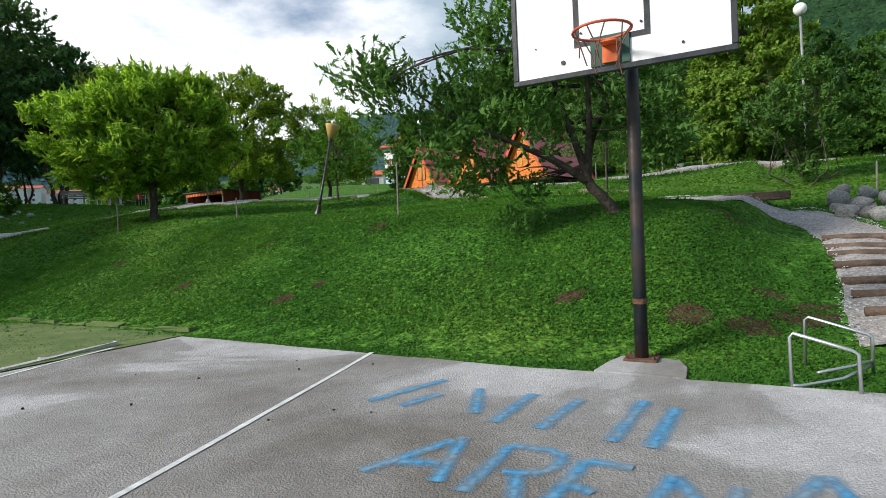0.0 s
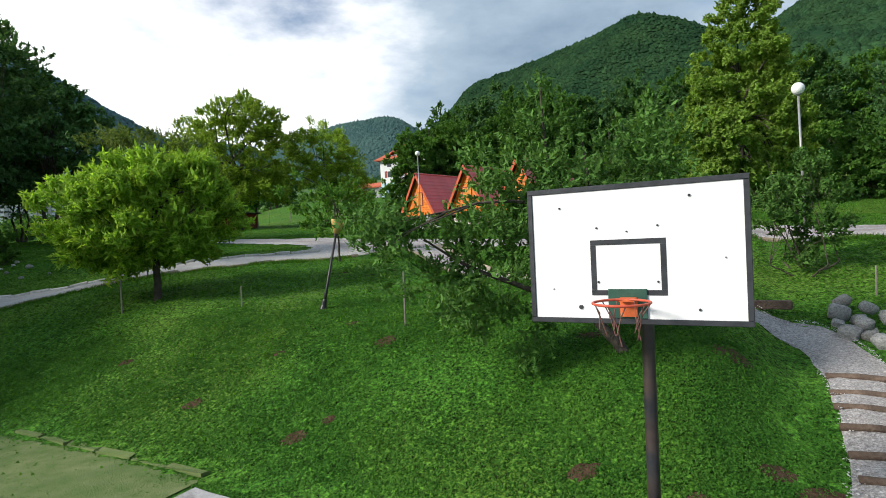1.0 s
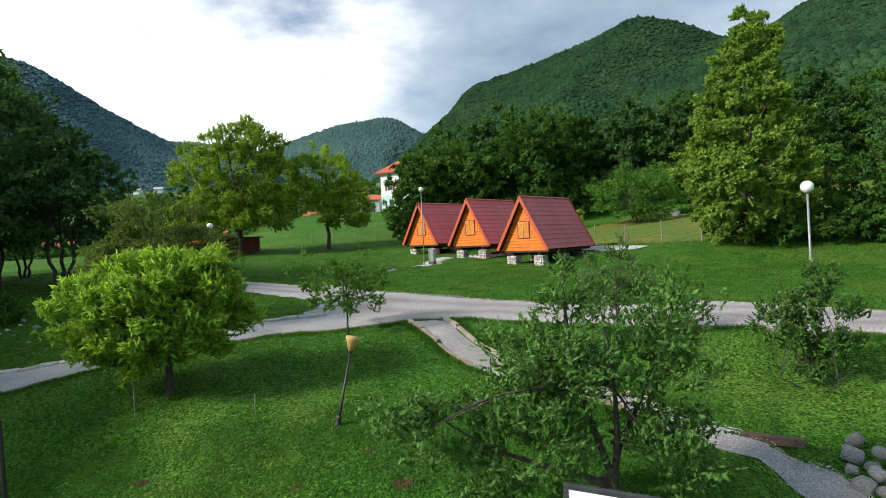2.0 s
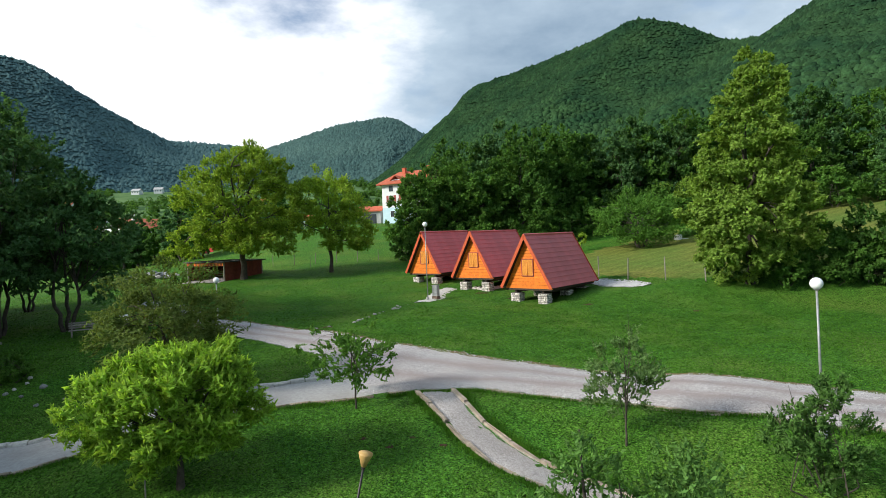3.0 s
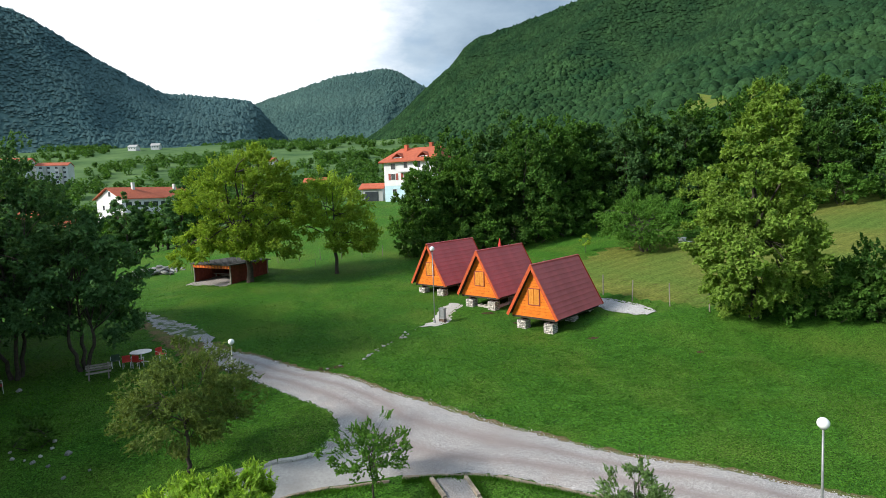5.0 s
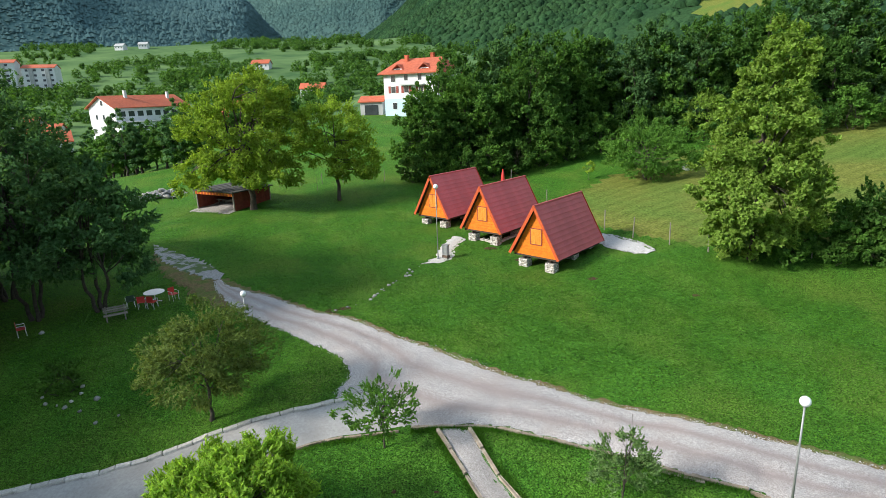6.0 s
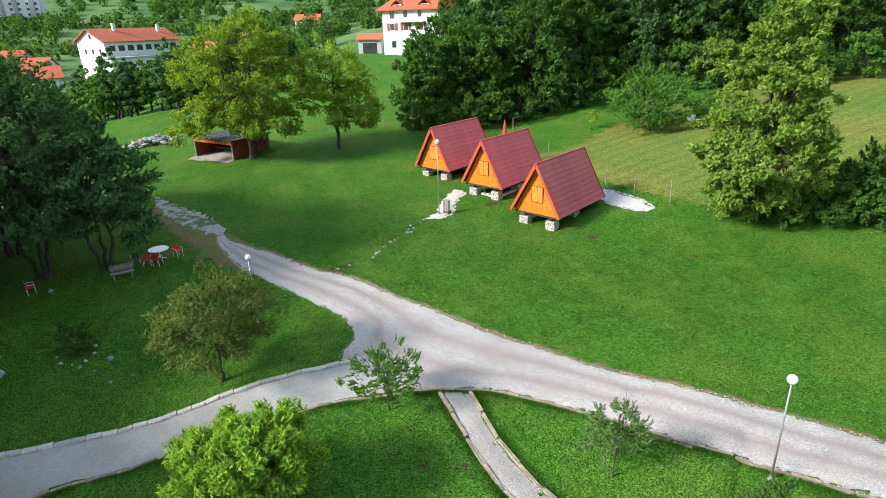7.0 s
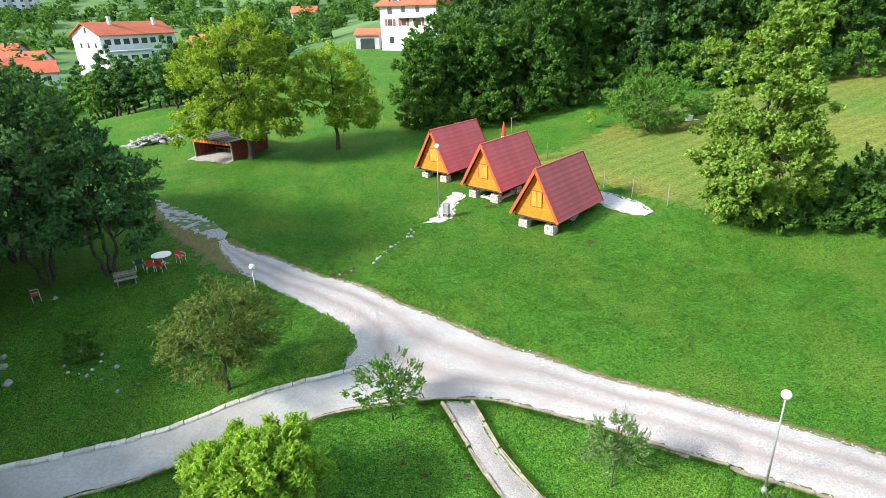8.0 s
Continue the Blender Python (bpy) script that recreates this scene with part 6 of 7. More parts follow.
pts = along([(*p, 0) for p in line], 0.42)
rubble("line of half buried pale stones crossing the lawn", [(p.x + rs.uniform(-0.3, 0.3), p.y + rs.uniform(-0.2, 0.2), -0.03, rs.uniform(0.06, 0.15)) for p in pts if rs.random() < 0.8], "stone_line", "stones", ROCK)
rubble("loose pebbles and lumps of earth on the court", [(*xy(u, v), 0.034, s * 0.62) for u, v, s in ((-3.9, 4.2, 0.016), (-4.6, 3.6, 0.016), (-3.3, 4.6, 0.018), (-5.4, 3.5, 0.012), (-2.7, 3.25, 0.018), (-2.4, 3.3, 0.014), (-5.2, 2.4, 0.016), (-4.2, 4.5, 0.012), (-4.4, 2.8, 0.018), (-3.0, 2.9, 0.016))], "pebbles", "stones", EARTH)

# ---- table, chairs, bench ----
def plastic_chair(material):
    c = thing("garden_chair", pose(0, 0, 0), "red garden chair with pale tubular legs at the table", "chair", "chairs round the garden table")
    for x in (-0.22, 0.22):
        for y in (-0.22, 0.2):
            part("leg", tubes(bmesh.new(), [(x, y, 0), (x * 0.95, y * 0.95, 0.43)], 0.016, 6), PLASTIC, c)
        part("armrest", tubes(bmesh.new(), [(x * 1.1, -0.22, 0.42), (x * 1.12, -0.22, 0.64), (x * 1.12, 0.2, 0.66)], 0.018, 6), PLASTIC, c)
    part("seat", boxed(-0.24, 0.24, -0.24, 0.22, 0.42, 0.455, 0.012), material, c)
    part("backrest", boxed(-0.23, 0.23, 0.19, 0.225, 0.47, 0.86, 0.012), material, c)
    return c


tz = ground_z(-20.2, 35.6)
table = thing("garden_table", pose(-20.2, 35.7, tz), "round white garden table under the trees", "table")
part("tabletop", tubes(bmesh.new(), [(0, 0, 0.71), (0, 0, 0.72), (0, 0, 0.75), (0, 0, 0.755)], [0.6, 0.64, 0.64, 0.62], 28), PLASTIC, table)
part("column", tubes(bmesh.new(), [(0, 0, 0.05), (0, 0, 0.71)], [0.05, 0.04], 10), PLASTIC, table)
for i in range(4):
    a = math.pi / 4 + i * math.pi / 2
    part("leg", tubes(bmesh.new(), [(0, 0, 0.12), (0.4 * math.cos(a), 0.4 * math.sin(a), 0.0)], 0.022, 6), PLASTIC, table)
chair = plastic_chair(RED)
chair.matrix_world = pose(-20.6, 34.75, ground_z(-20.6, 34.75), 0, 0, 200)
copy_thing(chair, pose(-19.95, 34.8, ground_z(-19.95, 34.8), 0, 0, 170))
copy_thing(chair, pose(-19.15, 36.1, ground_z(-19.15, 36.1), 0, 0, 60))
far_chair = copy_thing(chair, pose(-25.7, 30.9, ground_z(-25.7, 30.9), 0, 0, 130))
tagged(far_chair, "red garden chair standing alone on the shaded lawn")
green_chair = plastic_chair(DARKGREEN)
green_chair.matrix_world = pose(-21.4, 34.9, ground_z(-21.4, 34.9), 0, 0, 215)
tagged(green_chair, "dark green garden chair beside the white table")
bench = thing("garden_bench", pose(-21.25, 32.85, ground_z(-21.25, 32.85), 0, 0, 30), "grey weathered slatted wooden garden bench", "bench")
for k in range(3):
    part("seat_slat", boxed(-0.65, 0.65, -0.2 + 0.14 * k, -0.08 + 0.14 * k, 0.40, 0.43, 0.006), STAKE, bench)
    part("back_slat", boxed(-0.65, 0.65, 0.24, 0.265, 0.5 + 0.13 * k, 0.6 + 0.13 * k, 0.006), STAKE, bench)
for x in (-0.5, 0.5):
    part("leg", boxed(x - 0.035, x + 0.035, -0.18, -0.11, 0, 0.398, 0.006), STAKE, bench)
    part("leg", boxed(x - 0.035, x + 0.035, 0.27, 0.33, 0, 0.9, 0.006), STAKE, bench)

# ---- small things on the lawns ----
cab = thing("meter_box", pose(-0.75, 43.55, ground_z(-0.75, 43.55), 0, 0, -35), "grey metal meter cabinet on a brown plinth by the lamp", "cabinet")
part("plinth", boxed(-0.24, 0.24, -0.2, 0.2, -0.1, 0.25, 0.01), LOG, cab)
part("body", boxed(-0.23, 0.23, -0.17, 0.17, 0.252, 1.05, 0.012), GREYWALL, cab)
part("door", boxed(-0.2, 0.2, -0.185, -0.172, 0.3, 1.0, 0.004), LAMPGREY, cab)
part("lid", boxed(-0.28, 0.28, -0.22, 0.22, 1.052, 1.09, 0.008), LAMPGREY, cab)

para = thing("closed_parasol", pose(5.15, 55.5, ground_z(5.15, 55.5)), "closed red parasol with a pale band behind the cabins", "parasol")
part("pole", tubes(bmesh.new(), [(0, 0, -0.2), (0, 0, 3.1)], 0.03, 8), LAMPGREY, para)
part("canopy", tubes(bmesh.new(), [(0, 0, 1.9), (0, 0, 2.2), (0.02, 0, 3.0), (0.03, 0, 4.0), (0.03, 0, 4.6)], [0.1, 0.30, 0.26, 0.15, 0.03], 10), RED, para, "folded red canvas")
part("band", tubes(bmesh.new(), [(0.02, 0, 2.85), (0.025, 0, 3.2)], [0.285, 0.25], 10), PLASTIC, para)

fence = thing("meadow_fence", pose(18.4, 39.7, ground_z(18.4, 39.7)), "row of thin weathered wooden fence posts with wire", "fence")
posts = [(27.6, 36.6), (24.6, 37.6), (21.4, 38.9), (18.4, 39.75), (16.5, 42.1), (14.6, 44.9), (13.05, 47.6), (11.4, 52.0), (9.8, 56.8), (8.6, 62.0), (7.6, 68.0)]
tops = []
for i, (x, y) in enumerate(posts):
    z = ground_z(x, y)
    lean_ = (rs.uniform(-0.06, 0.06), rs.uniform(-0.06, 0.06))
    p = part("post", tubes(bmesh.new(), [(0, 0, -0.2), (lean_[0], lean_[1], 1.75)], [0.05, 0.042], 7), STAKE, fence)
    p.matrix_world = Matrix.Translation((x, y, z))
    tops.append(Vector((x + lean_[0] * 0.9, y + lean_[1] * 0.9, z)))
for a, b in zip(tops, tops[1:]):
    for h_ in (0.6, 1.15, 1.6):
        w_ = part("wire", tubes(bmesh.new(), [a + Vector((0, 0, h_)), a.lerp(b, 0.5) + Vector((0, 0, h_ - 0.04)), b + Vector((0, 0, h_))], 0.0035, 4), RUST, fence)
        w_.matrix_parent_inverse = fence.matrix_world.inverted()
far_fence = thing("wire_fence", pose(-9, 70, ground_z(-9, 70)), "row of thin grey posts across the upper meadow", "fence")
for i in range(14):
    x, y = -34 + i * 2.6, 69.5 + 0.25 * i
    p = part("post", tubes(bmesh.new(), [(0, 0, -0.2), (0, 0, 1.4)], 0.04, 6), STAKE, far_fence)
    p.matrix_world = Matrix.Translation((x, y, ground_z(x, y)))
for x, y, tall, label in ((-8.75, 15.3, 1.25, "silvery wooden stake beside the willow"), (-0.86, 11.2, 1.05, "thin bare seedling stake on the bank"), (-5.1, 14.1, 0.5, "short stake with a leafy seedling"), (8.9, 11.6, 0.6, "short brown stake above the rockery"), (-15.8, 68.2, 1.5, "thin grey stake on the upper meadow")):
    s = thing("stake", pose(x, y, ground_z(x, y)), label, "stake")
    part("rod", tubes(bmesh.new(), [(0, 0, -0.15), (0.01, 0, tall)], [0.022, 0.018], 6), STAKE, s)
    part("tip", tubes(bmesh.new(), [(0.01, 0, tall), (0.01, 0, tall + 0.03)], [0.018, 0.006], 6), STAKE, s)

# ---- the kitchen garden on the hay meadow ----
bed = thing("garden_bed", pose(30.5, 67.3, ground_z(30.5, 67.3)), "vegetable bed with rows of low green plants", "garden bed")
bed_rng = np.random.default_rng(77)
for k in range(6):
    spots_ = np.array([(27.6 + 0.62 * k + 0.42 * s_ + bed_rng.uniform(-0.12, 0.12), 64.9 + 0.20 * k + 0.95 * s_ + bed_rng.uniform(-0.12, 0.12), 0.0) for s_ in np.linspace(0, 6, 260)])
    spots_[:, 2] = [ground_z(x, y) + bed_rng.uniform(0.02, 0.4) for x, y, _ in spots_]
    v = leaf_cards(spots_, np.tile(np.array([0.0, -0.2, 1.0]), (len(spots_), 1)), 0.34, 0.2, bed_rng, 0.0, tri=True)
    row_ = part("furrow", raw_mesh("furrow", v.reshape(-1, 3), np.arange(len(spots_) * 3).reshape(-1, 3)), LEAF_MID, bed)
    row_.matrix_parent_inverse = bed.matrix_world.inverted()
tub = thing("white_tub", pose(26.9, 64.0, ground_z(26.9, 64.0)), "pale plastic sheet and tub at the garden's edge", "tub")
part("tub", tubes(bmesh.new(), [(0, 0, -0.05), (0, 0, 0.3), (0, 0, 0.55)], [0.38, 0.46, 0.5], 14), PLASTIC, tub)
part("sheet", boxed(0.5, 1.5, -0.3, 0.35, -0.02, 0.08, 0.02), PLASTIC, tub)
tree("sapling", tree_meshes(56, 2.2, 0.9, (0.7, 0.7, 2.3), 16, 600, (0.2, 0.1), 0.03, clump=0.3, limbs=5), 16.2, 65.1, LEAF_LIGHT, "small young fruit tree in the hay meadow", "sapling")

# ---- bare patches on the bank ----
def bare_patch(x, y, r, seed):
    r_ = random.Random(seed)
    out_, rows = [(x, y, ground_z(x, y) + 0.014)], 18
    faces = []
    for k in range(1, 4):
        for i in range(rows):
            a = 2 * math.pi * i / rows
            rr = r * k / 3 * (1 + 0.35 * noise.noise((math.cos(a) * 1.5, math.sin(a) * 1.5, seed)) + r_.uniform(-0.08, 0.08))
            px, py = x + rr * math.cos(a) * 1.3, y + rr * math.sin(a) * 0.8
            out_.append((px, py, ground_z(px, py) + (0.014, 0.012, -0.02)[k - 1]))
    tris = [(0, 1 + i, 1 + (i + 1) % rows) for i in range(rows)]
    quads = [(1 + k * rows + i, 1 + (k + 1) * rows + i, 1 + (k + 1) * rows + (i + 1) % rows, 1 + k * rows + (i + 1) % rows) for k in range(2) for i in range(rows)]
    me_ = bpy.data.meshes.new("bare_patch")
    me_.from_pydata(out_, [], tris + quads)
    me_.materials.append(EARTH)
    tagged(new("bare_patch", me_), "patch of bare brown earth in the grass", "bare earth", "bare patches on the bank", "structure")


for i, (x, y, r) in enumerate(((-4.75, 10.3, 0.25), (-2.5, 8.7, 0.27), (1.5, 6.75, 0.24), (3.1, 5.75, 0.36), (3.75, 6.55, 0.3), (-0.25, 6.75, 0.12), (-1.2, 10.65, 0.28), (-2.0, 11.8, 0.2), (-3.4, 11.2, 0.16), (-7.2, 12.5, 0.2), (-2.0, 8.9, 0.16), (2.4, 9.5, 0.3), (4.3, 8.6, 0.35), (-0.6, 17.6, 0.16), (-2.3, 17.7, 0.18), (-3.2, 18.3, 0.14), (-1.6, 18.2, 0.14),
                             (3.0, 45.5, 0.6), (5.0, 42.5, 0.5), (9.4, 37.6, 0.45), (15.2, 34.3, 0.35), (-8.3, 33.9, 0.7), (-7.4, 34.3, 0.5), (2.55, 5.95, 0.35), (3.75, 5.9, 0.4), (4.0, 6.2, 0.3))):
    bare_patch(x, y, r * 0.8, i)

# ---- edgings, kerbs and steps: single stones and timbers ----
def edging(name, line_, gap, size, material, label, lift=0.0, jitter=0.03, side=0.0, piece="slab"):
    """A row of separate pieces along a line. size: (length share, width, height)."""
    pts_ = along([(*p, 0) for p in line_], gap)
    ob = thing(name, pose(pts_[0].x, pts_[0].y, ground_z(pts_[0].x, pts_[0].y)), label, "edging", kind="structure")
    shapes = []
    for k in range(4):
        bm = boxed(-gap * size[0] / 2, gap * size[0] / 2, -size[1] / 2, size[1] / 2, -0.15, size[2], min(size[1], size[2]) * 0.18)
        r_ = random.Random(k)
        for v in bm.verts:
            v.co += Vector((r_.uniform(-1, 1), r_.uniform(-1, 1), r_.uniform(-1, 1))) * jitter
        me_ = bpy.data.meshes.new(piece)
        bmesh.ops.recalc_face_normals(bm, faces=bm.faces)
        bm.to_mesh(me_)
        bm.free()
        me_.materials.append(material)
        shapes.append(me_)
    for i, (a, b) in enumerate(zip(pts_, pts_[1:])):
        way = (b - a).normalized()
        m_ = a.lerp(b, 0.5) + Vector((-way.y, way.x, 0)) * side
        p = new(piece, shapes[i % 4])
        p.parent = ob
        slope = math.degrees(math.atan2(ground_z(b.x, b.y) - ground_z(a.x, a.y), (b - a).length))
        p.matrix_world = pose(m_.x, m_.y, ground_z(m_.x, m_.y) + lift + rs.uniform(-0.015, 0.015), 0, -slope, math.degrees(math.atan2(way.y, way.x)) + rs.uniform(-1.5, 1.5))
    return ob


edging("drive_kerb", [(-5.2, 24.35), (-6.3, 23.95), (-9.5, 22.85), (-12.5, 21.7), (-15.9, 20.6), (-20.4, 19.4), (-29.0, 17.7)], 0.62, (0.97, 0.26, 0.13), KERB, "pale limed stone kerb along the drive", piece="kerb_stone")
edging("drive_edge", [(-3.2, 21.6), (-5.6, 21.35), (-7.8, 20.65), (-12.8, 18.95), (-16.7, 17.85), (-21, 16.75)], 0.8, (0.98, 0.12, 0.08), SLAB, "low weathered edging on the lawn side of the drive", piece="edge_stone")
edging("road_edging", [(-2.7, 21.75), (0.1, 21.55), (2.8, 20.8), (6.0, 19.2), (8.2, 17.82), (9.3, 17.15), (11.7, 15.8), (13.7, 14.8), (17.5, 12.8), (24, 9.4)], 0.95, (0.97, 0.17, 0.09), SLAB, "weathered timber and stone edging along the gravel road", piece="edging_slab")
edging("lower_edging", [(6.3, 18.85), (7.6, 18.0), (8.8, 17.25)], 0.75, (0.96, 0.16, 0.06), SLAB, "second course of edging stepping down to the lawn", piece="edging_slab")
edging("path_timber", [(-1.55, 21.35), (-0.45, 18.85), (0.85, 16.35), (2.9, 13.8), (4.35, 11.75)], 1.35, (0.98, 0.15, 0.085), SLAB, "squared old timbers edging the gravel path", piece="timber")
edging("path_timber", [(-0.2, 21.3), (0.75, 18.9), (2.3, 16.4), (4.0, 14.5), (5.3, 12.45)], 1.35, (0.98, 0.15, 0.085), SLAB, "squared old timbers edging the gravel path", piece="timber")
edging("court_kerb", [xy(-7.2, 5.62), xy(-9.5, 5.66), xy(-13.0, 5.7)], 0.9, (0.94, 0.14, 0.03), MOSSY, "broken mossy concrete kerb at the foot of the bank", piece="kerb_stone")
edging("court_side_kerb", [xy(-7.5, 4.6), xy(-7.28, 3.2), xy(-6.9, 1.0), xy(-6.4, -2.0)], 0.95, (0.97, 0.12, 0.028), KERB, "pale broken kerb stones beside the court", piece="kerb_stone")
steps = thing("garden_steps", pose(5.2, 7.2, ground_z(5.2, 7.2)), "garden steps of round logs filled with gravel", "steps", kind="structure")
for i in range(7):
    t = i / 6
    x, y = 6.32 + (4.8 - 6.32) * t, 8.35 + (5.45 - 8.35) * t + 0.1 * math.sin(3.14 * t)
    ang = -30 + 4 * math.sin(i * 2.1)
    s = part("log", tubes(bmesh.new(), [(-0.62, 0, 0), (-0.2, 0.02, 0.012), (0.3, -0.01, -0.008), (0.66, 0.01, 0)], [0.05, 0.056, 0.054, 0.048], 9), LOG, steps, smooth=True)
    s.matrix_world = pose(x, y, ground_z(x, y) + 0.062, 0, 0, ang)
for x, y, l, ang in ((6.22, 11.22, 1.15, -29),):
    beam = thing("timber_beam", pose(x, y, ground_z(x, y) - 0.02, 0, 0, ang), "squared brown timber lying at the top of the steps", "timber")
    part("beam", boxed(-l / 2, l / 2, -0.09, 0.09, 0.0, 0.17, 0.015), LOG, beam)
    part("end_face", boxed(l / 2 + 0.001, l / 2 + 0.006, -0.07, 0.07, 0.02, 0.15), DARKWOOD, beam)


# ---- grass and clover ----
def turf(name, count, region, size, material, label, seed, clear=0.0, fade=1.0, tilt=0.3):
    """Short blades or leaves strewn over a stretch of the ground."""
    rng_ = np.random.default_rng(seed)
    x0, x1, y0, y1 = region
    xs, ys = rng_.uniform(x0, x1, count), y0 + (y1 - y0) * rng_.random(count) ** 1.15
    keep = []
    for x, y in zip(xs, ys):
        u, v = uv(x, y)
        if (v < court_edge(u) + 0.02 and (u > -7.55 or v < 3.6 or rng_.random() < 0.55)) or (u > -1.2 and u < -0.45 and v < 5.8 - 0.9 * abs(u + 0.85)):
            continue
        if on_way(x, y) or meadow(x, y) == 1:
            continue
        if rng_.random() > min(1.0, (y1 - y) / fade, (x - x0) / 3, (x1 - x) / 3, (y - y0) / (fade * 0.4)):
            continue
        if n2(x, y, 0.5, 2.0) + rng_.random() * 0.9 < clear:
            continue
        keep.append((x, y, ground_z(x, y) + size[1] * 0.35))
    c = np.array(keep)
    up = np.tile(np.array([0.0, -tilt * 0.5, 1.0]), (len(c), 1))
    v = leaf_cards(c, up, size[0], size[1], rng_, -0.5, spread_=tilt, tri=True)
    me_ = raw_mesh(name, v.reshape(-1, 3), np.arange(len(c) * 3).reshape(-1, 3), False)
    me_.materials.append(material)
    tagged(new(name, me_), label, "grass", kind="stuff")


def between(left, right, samples=60):
    a, b = along([(*p, 0) for p in left], 0.2), along([(*p, 0) for p in right], 0.2)
    return [(a[round(i * (len(a) - 1) / samples)], b[round(i * (len(b) - 1) / samples)]) for i in range(samples + 1)]


WAYS = [between(ROAD_N, ROAD_S, 90), between(DRIVE_N, DRIVE_S), between(PATH_L, PATH_R)]


def near_cells():
    """A coarse map of the cells that the ways cover."""
    cells = set()
    for way in WAYS:
        for (a, b), (c, d) in zip(way, way[1:]):
            n = max(2, int((b - a).length / 0.12))
            m_ = max(2, int(max((c - a).length, (d - b).length) / 0.12))
            for i in range(n + 1):
                for k in range(m_ + 1):
                    p = a.lerp(b, i / n).lerp(c.lerp(d, i / n), k / m_)
                    cells.add((int(p.x // 0.2), int(p.y // 0.2)))
    return cells


COVERED = near_cells()


def on_way(x, y):
    return (int(x // 0.2), int(y // 0.2)) in COVERED


turf("clover", 560000, (-13, 7.5, 2.5, 14.5), (0.029, 0.032), CLOVER, "low clover and ivy leaves covering the bank", 1, tilt=0.85)
turf("lawn_grass", 280000, (-26, 24, 8, 42), (0.085, 0.045), BLADES, "short uneven lawn grass with clover", 2, fade=10, tilt=0.6)
turf("meadow_grass", 150000, (-40, 40, 24, 74), (0.12, 0.07), BLADES, "mown meadow grass with taller tufts", 3, fade=14)


def verge(name, lines, count, tall, offset, label, seed):
    """Tufts of taller grass and weeds standing along the foot of an edging."""
    rng_ = np.random.default_rng(seed)
    paths_ = [along([(*p, 0) for p in q], 0.25) for q in lines]
    c = []
    while len(c) < count:
        q = paths_[rng_.integers(len(paths_))]
        i = rng_.integers(len(q) - 1)
        p = q[i].lerp(q[i + 1], rng_.random())
        way = (q[i + 1] - q[i]).normalized()
        if noise.noise((p.x * 0.8, p.y * 0.8, seed)) + rng_.random() < 0.35:
            continue
        p = p + Vector((way.y, -way.x, 0)) * (offset + abs(rng_.normal(0, 0.16)))
        c.append((p.x, p.y, ground_z(p.x, p.y) + tall * 0.35))
    c = np.array(c)
    up = rng_.standard_normal((count, 3)) * np.array([1, 1, 0.2])
    v = leaf_cards(c, up, tall, 0.022, rng_, 0.0, np.tile(np.array([0.0, 0.0, 1.0]), (count, 1)) + 0.3 * rng_.standard_normal((count, 3)), True)
    me_ = raw_mesh(name, v.reshape(-1, 3), np.arange(count * 3).reshape(-1, 3), False)
    me_.materials.append(BLADES)
    tagged(new(name, me_), label, "grass", kind="stuff")


verge("verge_grass", [[(-2.7, 21.75), (0.1, 21.55), (2.8, 20.8), (6.0, 19.2), (8.2, 17.82), (11.7, 15.8), (17.5, 12.8), (24, 9.4)]], 8000, 0.18, 0.1, "longer grass and weeds along the road edging", 4)
verge("drive_verge", [[(-21, 16.75), (-16.7, 17.85), (-12.8, 18.95), (-7.8, 20.65), (-5.6, 21.35), (-3.2, 21.6)]], 4000, 0.14, 0.08, "longer grass along the drive's low edging", 5)
verge("path_verge", [[(-0.2, 21.3), (0.75, 18.9), (2.3, 16.4), (4.0, 14.5), (5.3, 12.45)][::-1], [(-1.55, 21.35), (-0.45, 18.85), (0.85, 16.35), (2.9, 13.8), (4.35, 11.75)]], 5000, 0.15, 0.1, "grass leaning over the path's timbers", 6)


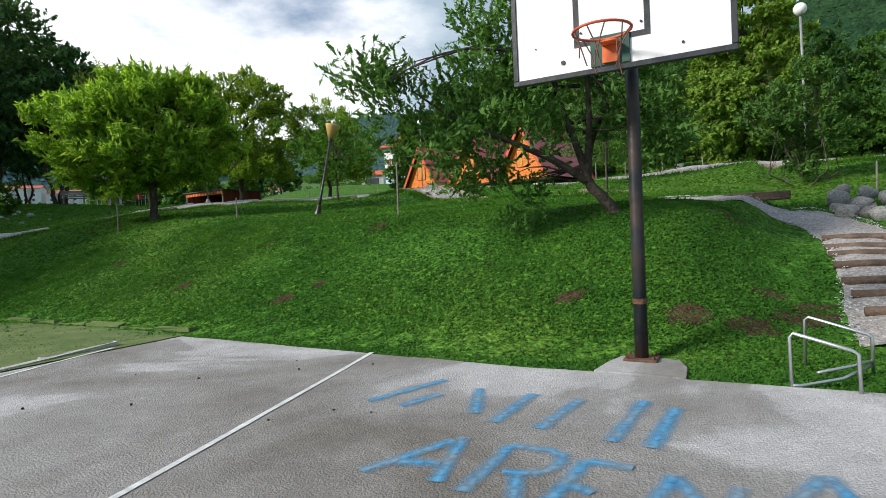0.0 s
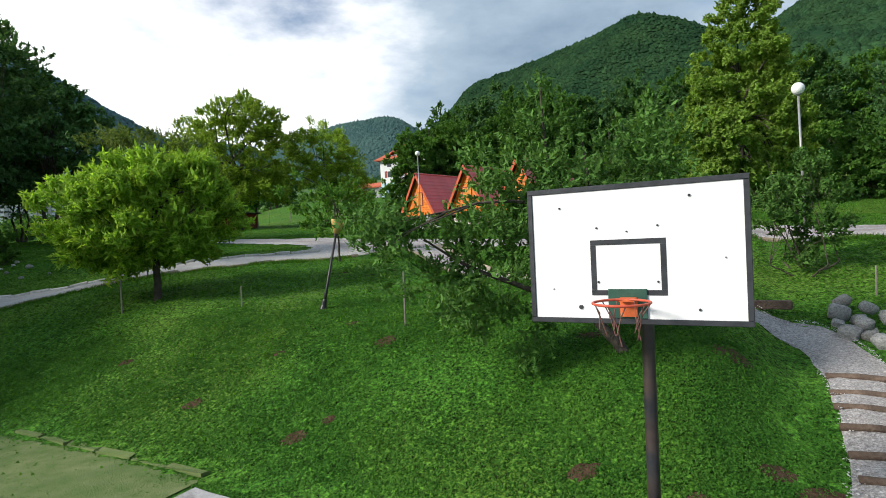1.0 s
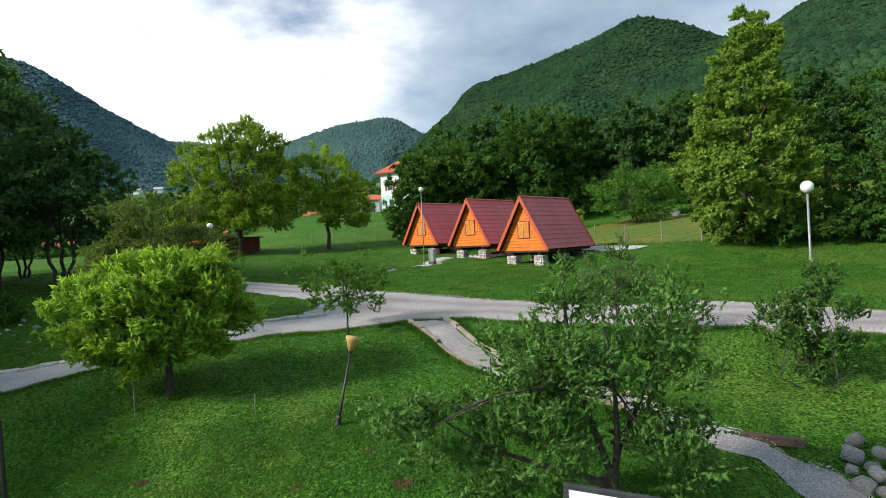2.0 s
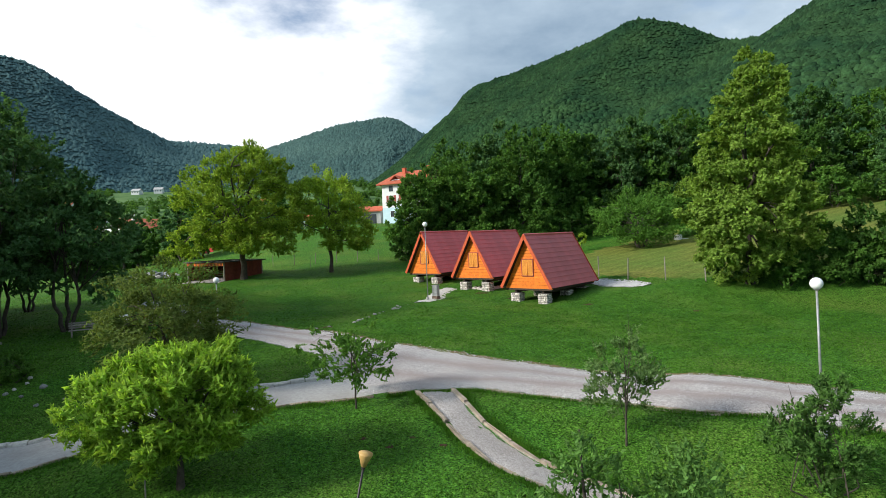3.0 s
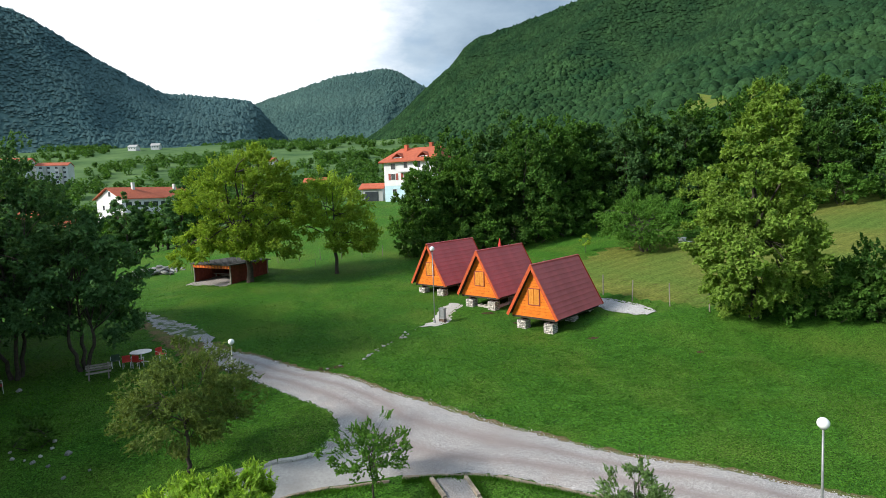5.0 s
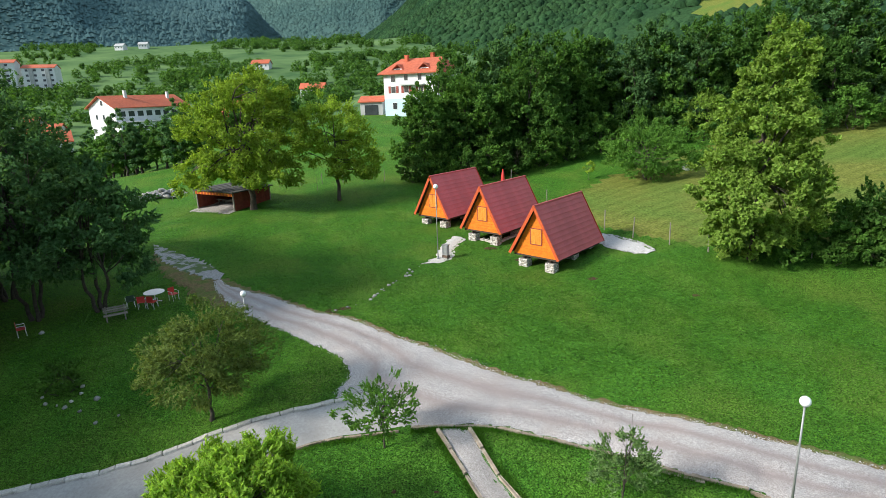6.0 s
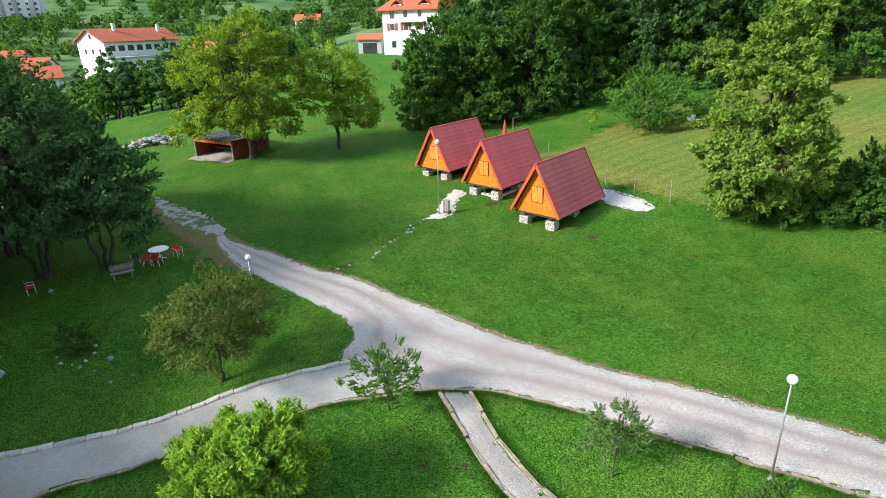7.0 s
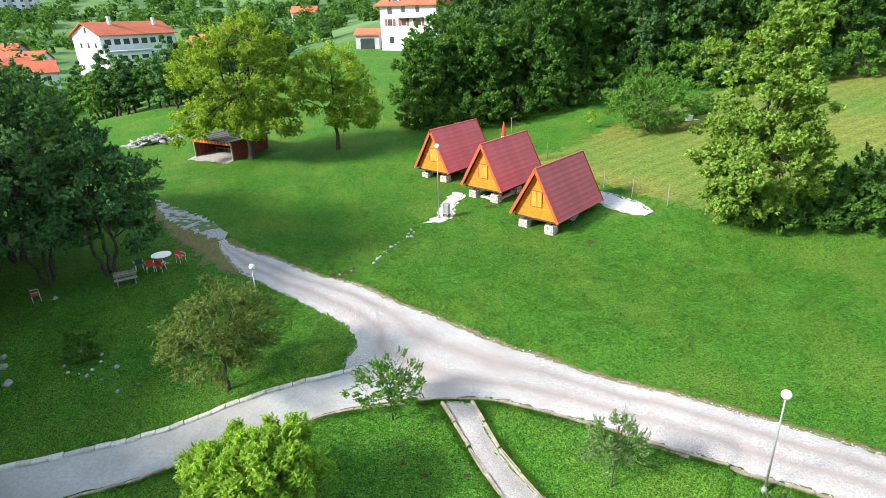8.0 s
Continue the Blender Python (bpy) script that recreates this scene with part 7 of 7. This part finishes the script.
# ---- loose stones and scattered trees ----
def loose_stones(name, ways, count, size, label, seed):
    """Small stones strewn over ways and a little past their edges."""
    rng_ = np.random.default_rng(seed)
    v0 = np.array([(1, 0, 0), (-1, 0, 0), (0, 1, 0), (0, -1, 0), (0, 0, 1), (0, 0, -1)], dtype=float)
    f0 = np.array([(0, 2, 4), (2, 1, 4), (1, 3, 4), (3, 0, 4)])
    places = []
    for _ in range(count):
        way = ways[rng_.integers(len(ways))]
        i = rng_.integers(len(way) - 1)
        f, g = rng_.random() * 1.08 - 0.04, rng_.random()
        if rng_.random() < 0.45:
            f = rng_.normal(0.0, 0.03) if rng_.random() < 0.5 else rng_.normal(1.0, 0.03)
        p = way[i][0].lerp(way[i][1], f).lerp(way[i + 1][0].lerp(way[i + 1][1], f), g)
        places.append((p.x, p.y, ground_z(p.x, p.y) + 0.055))
    p = np.array(places)
    s_ = size * (0.5 + 1.1 * rng_.random((count, 1, 1)) ** 2)
    v = v0[None] * (1 + 0.35 * rng_.standard_normal((count, 6, 1))) * s_ * np.array([1, 1, 0.6]) + p[:, None, :]
    f = f0[None] + (np.arange(count) * 6)[:, None, None]
    me_ = raw_mesh(name, v.reshape(-1, 3), f.reshape(-1, 3), False)
    me_.materials.append(GRAVELSTONE)
    tagged(new(name, me_), label, "gravel", kind="stuff")


loose_stones("road_stones", [WAYS[0]], 17000, 0.022, "loose pale gravel stones on the road", 21)
loose_stones("path_stones", [WAYS[2]], 6000, 0.013, "loose pale gravel stones on the path", 22)
loose_stones("apron_stones", [between([(9.3, 47.4), (11.4, 45.2), (12.9, 42.0), (14.3, 40.6)], [(10.6, 48.6), (13.1, 46.0), (14.6, 43.6), (15.1, 41.2)])], 1800, 0.05, "heaped pale gravel behind a cabin", 23)

far_rng = np.random.default_rng(31)
spots, sizes_ = [], []
for _ in range(3600):
    x, y = far_rng.uniform(-480, 60), 215 + 720 * far_rng.random() ** 1.3
    if x > -40 - (y - 215) * 0.05 and y < 260:
        continue
    if noise.noise((x * 0.012, y * 0.012, 5)) + 0.35 * noise.noise((x * 0.05, y * 0.05, 2)) < (-0.2 if y < 420 else 0.1):
        continue
    r_ = far_rng.uniform(1.6, 4.4)
    spots.append((x, y, height(x, y) + r_ * 0.8))
    sizes_.append(r_)
per_ = 110
ways_ = far_rng.standard_normal((len(spots), per_, 3))
ways_ /= np.linalg.norm(ways_, axis=2, keepdims=True)
reach = np.array(sizes_)[:, None, None]
places_ = np.array(spots)[:, None, :] + ways_ * reach * (0.55 + 0.55 * far_rng.random((len(spots), per_, 1))) * np.array([1, 1, 1.15])
leaf_ = leaf_cards(places_.reshape(-1, 3), ways_.reshape(-1, 3) + np.array([0, 0, 0.3]), 1.5, 1.2, far_rng, 0.2, tri=True)
me = raw_mesh("hedgerow_trees", leaf_.reshape(-1, 3), np.arange(leaf_.shape[0] * 3).reshape(-1, 3), False)
me.materials.append(LEAF_WOOD)
tagged(new("hedgerow_trees", me), "hedgerows and copses on the far valley meadows", "trees", kind="stuff")
